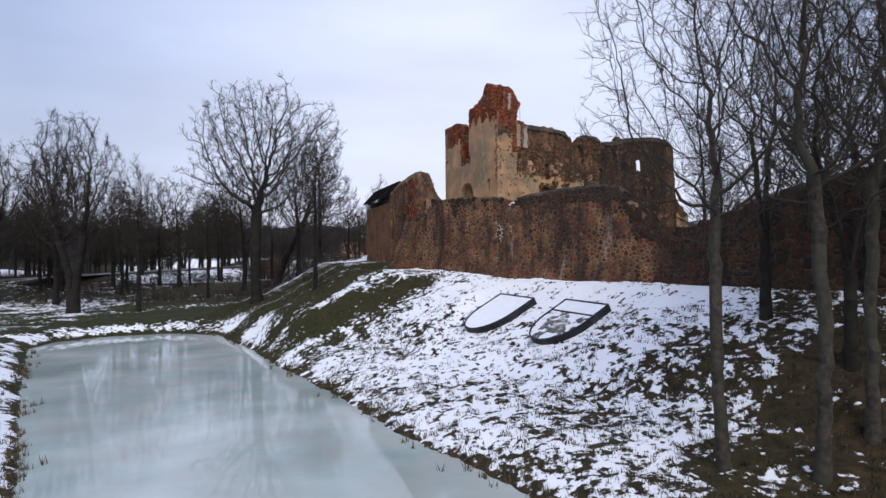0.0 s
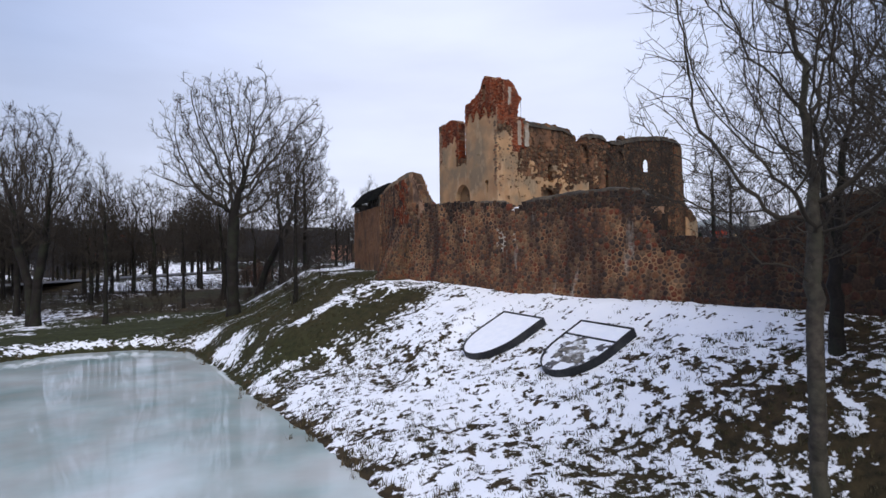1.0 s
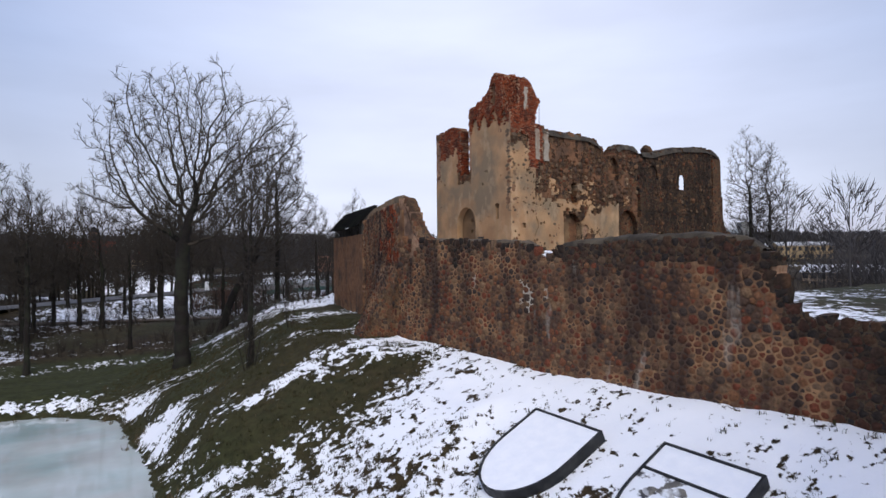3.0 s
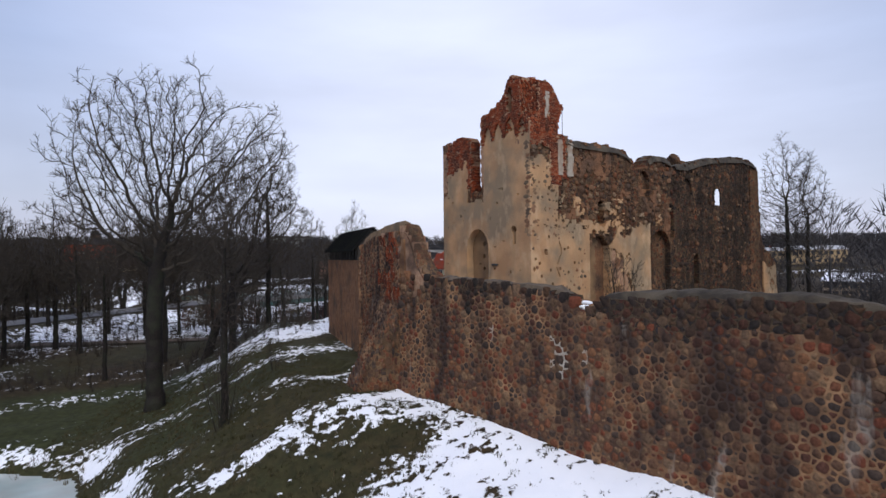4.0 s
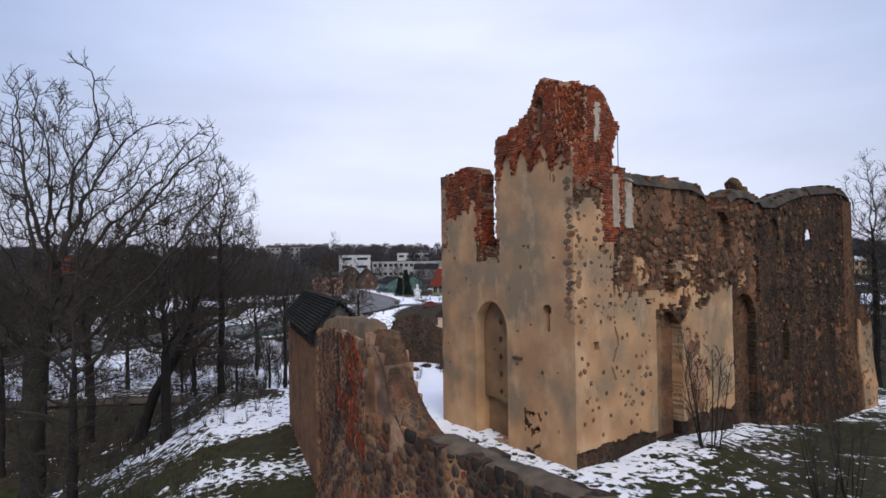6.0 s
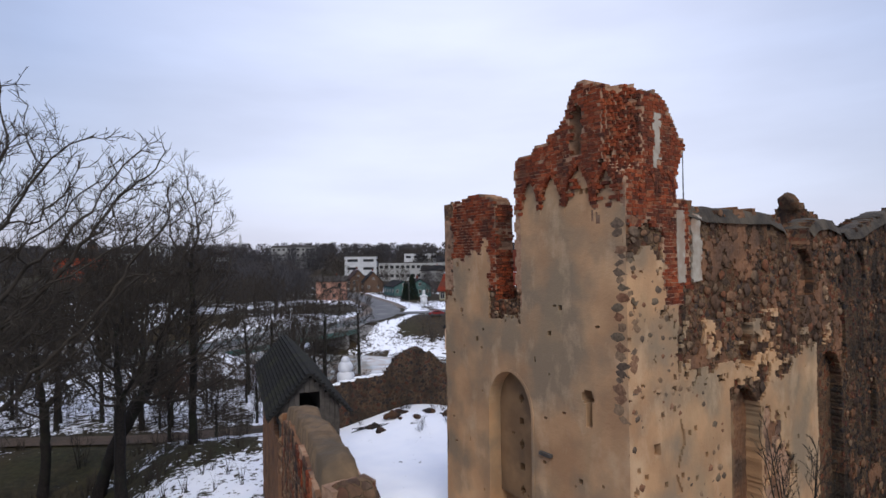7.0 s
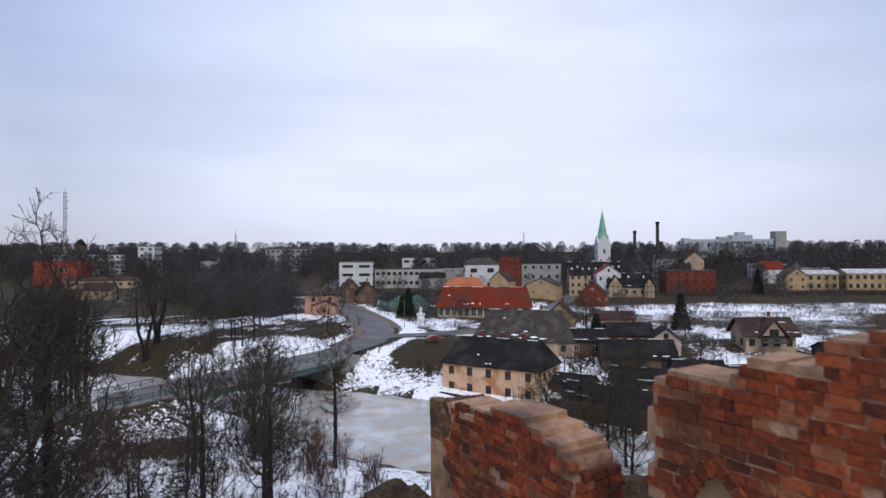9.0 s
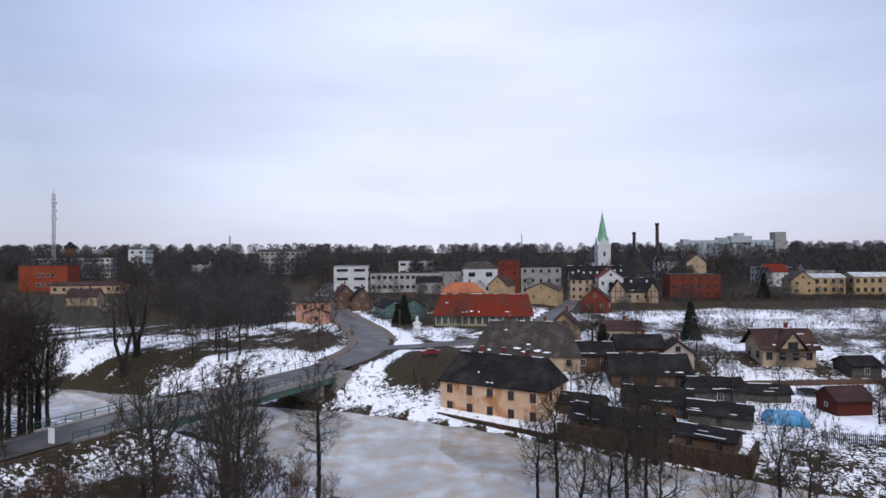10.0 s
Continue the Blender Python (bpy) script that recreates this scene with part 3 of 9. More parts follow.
def ground_material():
    m = bpy.data.materials.new("snow_and_turf")
    m.use_nodes = True
    n, l = m.node_tree.nodes, m.node_tree.links
    p = n["Principled BSDF"]
    g = n.new("ShaderNodeNewGeometry")

    def noise_at(scale, detail=6.0, rough=0.6):
        t = n.new("ShaderNodeTexNoise")
        t.inputs["Scale"].default_value, t.inputs["Detail"].default_value, t.inputs["Roughness"].default_value = scale, detail, rough
        l.new(g.outputs["Position"], t.inputs["Vector"])
        return t.outputs[0]

    def mixc(f, a, b):
        x = n.new("ShaderNodeMix"); x.data_type = "RGBA"
        for sock, v in ((6, a), (7, b)):
            if isinstance(v, tuple):
                x.inputs[sock].default_value = (*v, 1)
            else:
                l.new(v, x.inputs[sock])
        l.new(f, x.inputs[0])
        return x.outputs[2]

    def rng_of(v, a, b, c=0.0, d=1.0):
        r = n.new("ShaderNodeMapRange")
        for k, q in zip(("From Min", "From Max", "To Min", "To Max"), (a, b, c, d)):
            r.inputs[k].default_value = q
        l.new(v, r.inputs[0])
        return r.outputs[0]
    at = n.new("ShaderNodeAttribute"); at.attribute_name = "snow"
    ag = n.new("ShaderNodeAttribute"); ag.attribute_name = "green"
    mid, fine = noise_at(0.8, 5), noise_at(2.6, 7, 0.6)
    s1 = n.new("ShaderNodeMath"); s1.operation = "ADD"
    l.new(rng_of(mid, 0.3, 0.7, -0.34, 0.34), s1.inputs[0]); l.new(rng_of(fine, 0.3, 0.7, -0.42, 0.42), s1.inputs[1])
    s2 = n.new("ShaderNodeMath"); s2.operation = "ADD"
    l.new(s1.outputs[0], s2.inputs[0]); l.new(at.outputs["Fac"], s2.inputs[1])
    mask = rng_of(s2.outputs[0], 0.42, 0.52)
    turf = mixc(rng_of(noise_at(1.7, 8, 0.7), 0.35, 0.65), (0.012, 0.009, 0.005), (0.062, 0.041, 0.019))
    grass = mixc(rng_of(noise_at(1.9, 8, 0.7), 0.35, 0.65), (0.016, 0.019, 0.006), (0.044, 0.047, 0.016))
    under = mixc(rng_of(ag.outputs["Fac"], 0.3, 0.7), turf, grass)
    snowc = mixc(rng_of(noise_at(0.6), 0.3, 0.7), (0.89, 0.90, 0.94), (0.83, 0.85, 0.91))
    l.new(mixc(mask, under, snowc), p.inputs["Base Color"])
    p.inputs["Roughness"].default_value = 0.85
    p.inputs["Specular IOR Level"].default_value = 0.2
    hgt = n.new("ShaderNodeMath"); hgt.operation = "MULTIPLY_ADD"
    l.new(noise_at(9.0, 6, 0.7), hgt.inputs[0]); hgt.inputs[1].default_value = 0.5
    l.new(mask, hgt.inputs[2])
    bp = n.new("ShaderNodeBump"); bp.inputs["Strength"].default_value = 0.6; bp.inputs["Distance"].default_value = 0.07
    l.new(hgt.outputs[0], bp.inputs["Height"]); l.new(bp.outputs[0], p.inputs["Normal"])
    return m


gm = mesh_of("ground", np.stack([GX, GY, GZ], -1).reshape(-1, 3), gf, ground_material(), smooth=True)
SN, GR = cover_of(GX, GY, GZ)
for key, arr in (("snow", SN), ("green", GR)):
    gm.attributes.new(key, "FLOAT", "POINT").data.foreach_set("value", arr.ravel().astype(np.float32))
tagged(new("ground", gm), "uneven turf under patchy thin snow", "ground", kind="structure")


def ice_material(name, dark, light, stain, much):
    m = bpy.data.materials.new(name)
    m.use_nodes = True
    n, l = m.node_tree.nodes, m.node_tree.links
    p = n["Principled BSDF"]
    g = n.new("ShaderNodeNewGeometry")

    def noise_at(scale, detail=5.0):
        t = n.new("ShaderNodeTexNoise")
        t.inputs["Scale"].default_value, t.inputs["Detail"].default_value = scale, detail
        l.new(g.outputs["Position"], t.inputs["Vector"])
        r = n.new("ShaderNodeMapRange"); r.inputs["From Min"].default_value = 0.35; r.inputs["From Max"].default_value = 0.65
        l.new(t.outputs[0], r.inputs[0])
        return r.outputs[0]
    a = n.new("ShaderNodeMix"); a.data_type = "RGBA"
    a.inputs[6].default_value = (*dark, 1); a.inputs[7].default_value = (*light, 1)
    l.new(noise_at(0.12), a.inputs[0])
    b = n.new("ShaderNodeMix"); b.data_type = "RGBA"; b.inputs[7].default_value = (*stain, 1)
    l.new(a.outputs[2], b.inputs[6])
    f = n.new("ShaderNodeMath"); f.operation = "MULTIPLY"; f.inputs[1].default_value = much
    l.new(noise_at(0.3), f.inputs[0]); l.new(f.outputs[0], b.inputs[0])
    l.new(b.outputs[2], p.inputs["Base Color"])
    rr = n.new("ShaderNodeMapRange"); rr.inputs["To Min"].default_value = 0.015; rr.inputs["To Max"].default_value = 0.10
    l.new(noise_at(0.35), rr.inputs[0]); l.new(rr.outputs[0], p.inputs["Roughness"])
    p.inputs["IOR"].default_value = 1.33
    p.inputs["Specular IOR Level"].default_value = 0.5
    t = n.new("ShaderNodeTexNoise"); t.inputs["Scale"].default_value = 1.2; t.inputs["Detail"].default_value = 4
    l.new(g.outputs["Position"], t.inputs["Vector"])
    bp = n.new("ShaderNodeBump"); bp.inputs["Strength"].default_value = 0.05; bp.inputs["Distance"].default_value = 0.012
    l.new(t.outputs[0], bp.inputs["Height"]); l.new(bp.outputs[0], p.inputs["Normal"])
    return m


ICE = ice_material("pond_ice", (0.25, 0.345, 0.33), (0.52, 0.58, 0.57), (0.42, 0.36, 0.33), 0.4)
RIVER_ICE = ice_material("river_ice", (0.30, 0.33, 0.33), (0.47, 0.50, 0.52), (0.30, 0.23, 0.17), 0.85)


def sheet(name, poly, z, label, ice):
    bm = bmesh.new()
    bm.faces.new([bm.verts.new((*p[:2], z)) for p in poly])
    me = bpy.data.meshes.new(name)
    bm.to_mesh(me); bm.free()
    me.materials.append(ice)
    return tagged(new(name, me), label, "ice", kind="structure")


sheet("water_pond", [(-50, -45), (32, -45), (32, 10), (8, 26), (-12, 56), (-24, 74), (-46, 74)], 0.0, "frozen moat pond with dull reflecting grey-green ice", ICE)
sheet("water_river", [(-280, 212), (-62, 164), (-12, 136), (40, 115), (130, 50), (280, 0), (280, 45), (130, 95), (60, 145), (15, 172), (-30, 196), (-62, 205), (-280, 258)], 0.0, "frozen river with thin wet ice", RIVER_ICE)


# ---- masonry ----
def ruin(name, origin, run, out, thick, s0, s1, z0, z1, ds, dz, alive, recess, kind_of, mats, parent, label="", warp=None, jit=0.25, seed=1, open_start=False, flatness=0.15):
    """A ruined wall as a field of small cells: which stand, how deep each face lies, what covers it."""
    ns, nz = int(round((s1 - s0) / ds)), int(round((z1 - z0) / dz))
    sc, zc = s0 + (np.arange(ns) + 0.5) * ds, z0 + (np.arange(nz) + 0.5) * dz
    S, Z = np.meshgrid(sc, zc, indexing="ij")
    stand = alive(S, Z)
    dep = np.where(stand, np.clip(recess(S, Z), -1, thick), thick)
    kind = np.asarray(kind_of(S, Z), dtype=int) * np.ones_like(S, dtype=int)
    r = np.random.default_rng(seed)
    js = (r.random((ns + 1, nz + 1)) - 0.5) * 2 * jit * ds
    jz = (r.random((ns + 1, nz + 1)) - 0.5) * 2 * jit * dz
    rough = np.pad(np.where((kind == 0) | (kind == 3) | (kind == 5), flatness, np.where(kind == 2, 0.35, 1.0)), 1, mode="edge")
    rough = np.maximum(np.maximum(rough[:-1, :-1], rough[1:, :-1]), np.maximum(rough[:-1, 1:], rough[1:, 1:]))
    jn = (r.random((ns + 1, nz + 1)) - 0.5) * 0.045 * rough
    js[0] = js[-1] = 0
    js, jz = js * np.maximum(rough, 0.3), jz * np.maximum(rough, 0.3)
    verts, faces, midx = [], [], []
    count = [0]
    ox, oy = origin

    def corner(i, j, d):
        s, z = s0 + i * ds + js[i, j], z0 + j * dz + jz[i, j]
        n = -d + np.where(d < thick - 1e-6, jn[i, j], 0)
        if warp is not None:
            dn, ds_ = warp(s, z, d)
            n, s = n + dn, s + ds_
        return np.stack([ox + run[0] * s + out[0] * n, oy + run[1] * s + out[1] * n, z], -1)

    def add(quads, mi):
        q = np.stack(quads, 1).reshape(-1, 3)
        m = len(q) // 4
        verts.append(q); faces.append(np.arange(4 * m).reshape(m, 4) + count[0]); midx.append(mi)
        count[0] += 4 * m
    I, J = np.nonzero(dep < thick)
    d = dep[I, J]
    add([corner(I, J, d), corner(I + 1, J, d), corner(I + 1, J + 1, d), corner(I, J + 1, d)], kind[I, J])
    if open_start:
        keepers = I * ds > thick + 0.3
        I, J = I[keepers], J[keepers]
    t = np.full(len(I), float(thick))
    add([corner(I, J, t), corner(I, J + 1, t), corner(I + 1, J + 1, t), corner(I + 1, J, t)], np.full(len(I), 1))
    P = np.pad(dep, 1, constant_values=thick)
    K = np.pad(kind, 1, constant_values=1)
    for di, dj in ((1, 0), (0, 1)):
        A, B = P[: P.shape[0] - di, : P.shape[1] - dj], P[di:, dj:]
        KA_, KB_ = K[: P.shape[0] - di, : P.shape[1] - dj], K[di:, dj:]
        I, J = np.nonzero(np.abs(A - B) > 1e-4)
        a, b = A[I, J], B[I, J]
        kk = np.where(a < b, KA_[I, J], KB_[I, J])
        kk = np.where((np.abs(a - b) > 0.9) & (kk == 0), 1, kk)
        if di:
            i0, i1, j0, j1 = I, I, J - 1, J
        else:
            i0, i1, j0, j1 = I - 1, I, J, J
        good = (i0 >= 0) & (j0 >= 0) & (i1 <= ns) & (j1 <= nz) & ~((di == 1) & (i0 == 0) & open_start)
        i0, i1, j0, j1, a, b, kk = i0[good], i1[good], j0[good], j1[good], a[good], b[good], kk[good]
        add([corner(i0, j0, a), corner(i1, j1, a), corner(i1, j1, b), corner(i0, j0, b)], kk)
    me = mesh_of(name, np.concatenate(verts), np.concatenate(faces), mats, np.concatenate(midx))
    return part(name, me, None, parent, label)


def stone_shape(r, sides=8):
    """A rounded field stone, its face to +y, about 1 across: points and triangles."""
    ang = np.arange(sides) * 2 * np.pi / sides + r.uniform(-0.25, 0.25, sides)
    k = r.uniform(0.70, 1.20, sides)
    ring0 = np.stack([np.cos(ang) * k, np.full(sides, -0.15), np.sin(ang) * k], -1)
    ring1 = np.stack([np.cos(ang) * k * 0.86, np.full(sides, 0.72) + r.uniform(-0.12, 0.12, sides), np.sin(ang) * k * 0.86], -1)
    top = np.array([[r.uniform(-0.15, 0.15), 1.0, r.uniform(-0.15, 0.15)]])
    f = []
    for i in range(sides):
        j = (i + 1) % sides
        f += [(i, j, sides + j), (i, sides + j, sides + i), (sides + i, sides + j, 2 * sides)]
    return np.concatenate([ring0, ring1, top]), np.array(f)


SHAPES = [stone_shape(np.random.default_rng(100 + k)) for k in range(10)]


def stone_meshes(prefix, material):
    return [mesh_of(prefix, v, f[:, ::-1], material) for v, f in SHAPES]


def pack(s0, s1, z0, z1, rmin, rmax, tries, ok, r, gap=0.92):
    """Stones packed side by side: larger ones first, smaller ones in what is left."""
    cell = rmax * 2
    grid, out = {}, []
    cand_s, cand_z = r.uniform(s0, s1, tries), r.uniform(z0, z1, tries)
    good = ok(cand_s, cand_z)
    rad = rmin + (rmax - rmin) * (1 - np.linspace(0, 1, tries)) ** 3.0 * r.uniform(0.45, 1, tries)
    for s, z, q, g in zip(cand_s, cand_z, rad, good):
        if not g:
            continue
        ci, cj = int(s // cell), int(z // cell)
        hit = False
        for a in (-1, 0, 1):
            for b in (-1, 0, 1):
                for (s2, z2, q2) in grid.get((ci + a, cj + b), ()):
                    if (s - s2) ** 2 + ((z - z2) * 1.15) ** 2 < ((q + q2) * gap) ** 2:
                        hit = True; break
                if hit: break
            if hit: break
        if not hit:
            grid.setdefault((ci, cj), []).append((s, z, q)); out.append((s, z, q))
    return out


def joined_stones(name, stones, place, material, parent, r, label="", flat=0.45):
    """All of these stones as one mesh; place(s, z) gives the point on the wall and its outward way."""
    V, F, c = [], [], 0
    for s, z, q in stones:
        v, f = SHAPES[r.integers(len(SHAPES))]
        a = r.uniform(-0.5, 0.5)
        ca, sa = math.cos(a), math.sin(a)
        p, run, out = place(s, z)
        wx, wz, dp = q * r.uniform(1.0, 1.25), q * r.uniform(0.8, 1.0), q * flat * r.uniform(0.7, 1.2)
        X, Y, Z = (v[:, 0] * ca - v[:, 2] * sa) * wx, v[:, 1] * dp, (v[:, 0] * sa + v[:, 2] * ca) * wz
        V.append(np.stack([p[0] + run[0] * X + out[0] * Y, p[1] + run[1] * X + out[1] * Y, p[2] + Z], -1)); F.append(f + c); c += len(v)
    if not V:
        return None
    ob = part(name, mesh_of(name, np.concatenate(V), np.concatenate(F), material), None, parent, label)
    return tagged(ob, kind="stuff")


def cells(stones, joint=0.046, reach=0.62):
    """Fits neighbouring stones to each other: each becomes a rounded polygon with a thin joint round it."""
    pts = np.array(stones)
    cell = reach
    grid = {}
    for i, (s, z, q) in enumerate(stones):
        grid.setdefault((int(s // cell), int(z // cell)), []).append(i)
    out = []
    for i, (s, z, q) in enumerate(stones):
        gi, gj = int(s // cell), int(z // cell)
        near = [j for a in (-1, 0, 1) for b in (-1, 0, 1) for j in grid.get((gi + a, gj + b), ()) if j != i]
        near.sort(key=lambda j: (pts[j, 0] - s) ** 2 + (pts[j, 1] - z) ** 2)
        h = q * 2.0
        poly = [(-h, -h * 0.8), (h, -h * 0.8), (h, h * 0.8), (-h, h * 0.8)]
        for j in near[:14]:
            dx, dz = pts[j, 0] - s, pts[j, 1] - z
            d = math.hypot(dx, dz)
            lim = (d * d + q * q - pts[j, 2] ** 2) / (2 * d) - joint / 2
            ux, uz = dx / d, dz / d
            new_poly = []
            for (x0, z0), (x1, z1) in zip(poly, poly[1:] + poly[:1]):
                a, b = x0 * ux + z0 * uz - lim, x1 * ux + z1 * uz - lim
                if a <= 0:
                    new_poly.append((x0, z0))
                if (a < 0 < b) or (b < 0 < a):
                    t = a / (a - b)
                    new_poly.append((x0 + (x1 - x0) * t, z0 + (z1 - z0) * t))
            poly = new_poly
            if len(poly) < 3:
                break
        if len(poly) < 3:
            continue
        cut = []
        for (x0, z0), (x1, z1) in zip(poly, poly[1:] + poly[:1]):
            if math.hypot(x1 - x0, z1 - z0) > 0.02:
                cut += [(x0 * 0.84 + x1 * 0.16, z0 * 0.84 + z1 * 0.16), (x0 * 0.16 + x1 * 0.84, z0 * 0.16 + z1 * 0.84)]
        if len(cut) >= 5:
            out.append((s, z, q, cut))
    return out


def cell_stone(poly, q, r):
    """A stone's points (across, out, up) and triangles from its outline."""
    n = len(poly)
    p = np.array(poly)
    c = p.mean(0)
    bulge = min(0.030, q * r.uniform(0.06, 0.18))
    ring0 = np.stack([p[:, 0], np.full(n, -0.028), p[:, 1]], -1)
    ring1 = np.stack([c[0] + (p[:, 0] - c[0]) * 0.80, bulge * r.uniform(0.5, 0.9, n), c[1] + (p[:, 1] - c[1]) * 0.80], -1)
    top = np.array([[c[0] + r.uniform(-0.03, 0.03), bulge, c[1] + r.uniform(-0.03, 0.03)]])
    f = []
    for i in range(n):
        j = (i + 1) % n
        f += [(i, j, n + j), (i, n + j, n + i), (n + i, n + j, 2 * n)]
    return np.concatenate([ring0, ring1, top]), np.array(f)[:, ::-1]


def joined_cells(name, fitted, place, material, parent, r):
    V, F, c = [], [], 0
    for s, z, q, poly in fitted:
        v, f = cell_stone(poly, q, r)
        p, run, out = place(s, z)
        V.append(np.stack([p[0] + run[0] * v[:, 0] + out[0] * v[:, 1], p[1] + run[1] * v[:, 0] + out[1] * v[:, 1], p[2] + v[:, 2]], -1)); F.append(f + c); c += len(v)
    tagged(part(name, mesh_of(name, np.concatenate(V), np.concatenate(F), material), None, parent), kind="stuff")


def single_cells(fitted, place, material, parent, r):
    for s, z, q, poly in fitted:
        v, f = cell_stone(poly, q, r)
        p, run, out = place(s, z)
        part("stone", mesh_of("stone", v, f, material), None, parent, at=Matrix(((run[0], out[0], 0, p[0]), (run[1], out[1], 0, p[1]), (0, 0, 1, p[2]), (0, 0, 0, 1))))


def single_stones(stones, place, meshes, parent, r, flat=0.45, name="stone", long=1.0):
    for s, z, q in stones:
        p, run, out = place(s, z)
        m = Matrix(((run[0], out[0], 0, p[0]), (run[1], out[1], 0, p[1]), (0, 0, 1, p[2]), (0, 0, 0, 1)))
        m = m @ Matrix.Rotation(r.uniform(-0.3, 0.3) / long, 4, "Y") @ Matrix.Diagonal((q * long * r.uniform(1.0, 1.25), q * flat * r.uniform(0.7, 1.2), q / long ** 0.5 * r.uniform(0.8, 1.0), 1))
        part(name, meshes[r.integers(len(meshes))], None, parent, at=m)


def brick_mesh(length, k):
    r = np.random.default_rng(500 + k)
    L, H, D = length / 2, 0.056, 0.07
    v = np.array([(x * L, y * D, z * H) for z in (-1, 1) for y in (-1, 1) for x in (-1, 1)], dtype=float)
    v += r.uniform(-0.009, 0.009, v.shape)
    f = np.array([(0, 2, 3, 1), (4, 5, 7, 6), (0, 1, 5, 4), (2, 6, 7, 3), (0, 4, 6, 2), (1, 3, 7, 5)])
    return v, f


def brick_rows(s0, s1, z0, z1, ok, r):
    """Courses of stretchers and headers where ok(s, z) says that brick shows."""
    out, z, row = [], z0, 0
    while z < z1:
        s = s0 - (0.19 if row % 2 else 0.0)
        while s < s1:
            L = 0.285 if r.random() < 0.6 else 0.14
            mid = s + L / 2
            if s0 <= mid <= s1 and ok(np.array(mid), np.array(z)) and r.random() > 0.02:
                out.append((mid, z + r.uniform(-0.010, 0.010), L))
            s += L + 0.018
        z += 0.128; row += 1
    return out


BRICK_LONG = [brick_mesh(0.285, k) for k in range(4)]
BRICK_SHORT = [brick_mesh(0.14, k + 10) for k in range(4)]
BRICK_ME = {True: [mesh_of("brick", v, f, BRICK, smooth=False) for v, f in BRICK_LONG], False: [mesh_of("brick", v, f, BRICK, smooth=False) for v, f in BRICK_SHORT]}


def single_bricks(rows, place, parent, r):
    for s, z, L in rows:
        p, run, out = place(s, z)
        n = r.uniform(-0.022, -0.006)
        m = Matrix(((run[0], out[0], 0, p[0] + out[0] * n), (run[1], out[1], 0, p[1] + out[1] * n), (0, 0, 1, p[2]), (0, 0, 0, 1)))
        part("brick", BRICK_ME[L > 0.2][r.integers(4)], None, parent, at=m @ Matrix.Rotation(r.uniform(-0.02, 0.02), 4, "Y"))


def joined_bricks(name, rows, place, parent, r):
    V, F, c = [], [], 0
    for s, z, L in rows:
        v, f = (BRICK_LONG if L > 0.2 else BRICK_SHORT)[r.integers(4)]
        p, run, out = place(s, z)
        n = r.uniform(-0.022, -0.006)
        Y = v[:, 1] + n
        V.append(np.stack([p[0] + run[0] * v[:, 0] + out[0] * Y, p[1] + run[1] * v[:, 0] + out[1] * Y, p[2] + v[:, 2]], -1)); F.append(f + c); c += 8
    if V:
        tagged(part(name, mesh_of(name, np.concatenate(V), np.concatenate(F), BRICK, smooth=False), None, parent), kind="stuff")


def jag(x, amp, step, seed):
    """A broken edge: steps of uneven height."""
    return (vnoise(np.floor(np.asarray(x) / step) * 7.3, np.zeros_like(np.asarray(x, dtype=float)), seed) - 0.5) * 2 * amp + (fbm(np.asarray(x) * 0.9, np.asarray(x) * 0.0, seed + 3) - 0.5) * 2 * amp


def chamfer(s, z, d):
    """The tall corner is cut off at an angle above the frieze: shifts out and along."""
    c = 1.0 * smooth(24.4, 25.4, z) + 1e-4
    u = np.clip(s / c, 0, 1)
    on = (d < 0.9) & (s < c)
    return np.where(on, -c / 2 * (1 - u), 0.0), np.where(on, c / 2 * (1 + u) - s, 0.0)


# ---- the keep: end wall with the tall corner ----
keep = tagged(new("castle_keep"), "ruined stone and brick castle keep with flaking ochre plaster", "castle ruin")
KEEP_MATS = [PLASTER, MORTAR, BRICKBED, PALE, DARK_RUBBLE, NICHE, ORANGE]
AN = np.array((-0.848, -0.53))     # outward of the end wall
BN = np.array((0.596, -0.803))     # outward of the long wall
FEET = [5.35, 4.15, 2.88, 1.42, 0.25]


def a_top(s):
    t = np.interp(s, [0, 0.47, 0.84, 1.06, 1.22, 1.5, 1.72, 2.07, 2.43, 2.6, 2.84, 3.2, 3.58, 3.69, 4.34, 4.88, 5.54, 5.7], [27.45, 27.42, 27.6, 27.8, 28.0, 28.15, 28.2, 28.12, 27.8, 27.34, 26.9, 26.6, 26.5, 26.2, 26.15, 26.05, 25.92, 25.6])
    t = np.where(s > 5.7, np.interp(s, [5.7, 7.0, 7.05, 7.3, 7.9, 8.4, 9.0, 9.4, 9.9, 11.2], [20.25, 20.25, 24.25, 24.5, 24.8, 24.9, 24.8, 24.6, 24.55, 24.5]), t)
    return t + jag(s, 0.13, 0.34, 61)


def a_alive(s, z):
    slot_l = 6.95 + 0.16 * (fbm(z * 1.5, z * 0, 71) - 0.5) * 2
    ok = z < a_top(s)
    ok &= ~((s > 5.65 + 0.08 * np.sin(z * 9)) & (s < slot_l) & (z > 20.25 + 0.2 * np.sin(s * 5)))
    win = (s > 1.86 + 0.05 * np.sin(z * 7)) & (s < 2.50) & (z > 26.35) & (z < 27.48 - 1.6 * np.abs(s - 2.14) ** 1.4)
    return ok & ~win


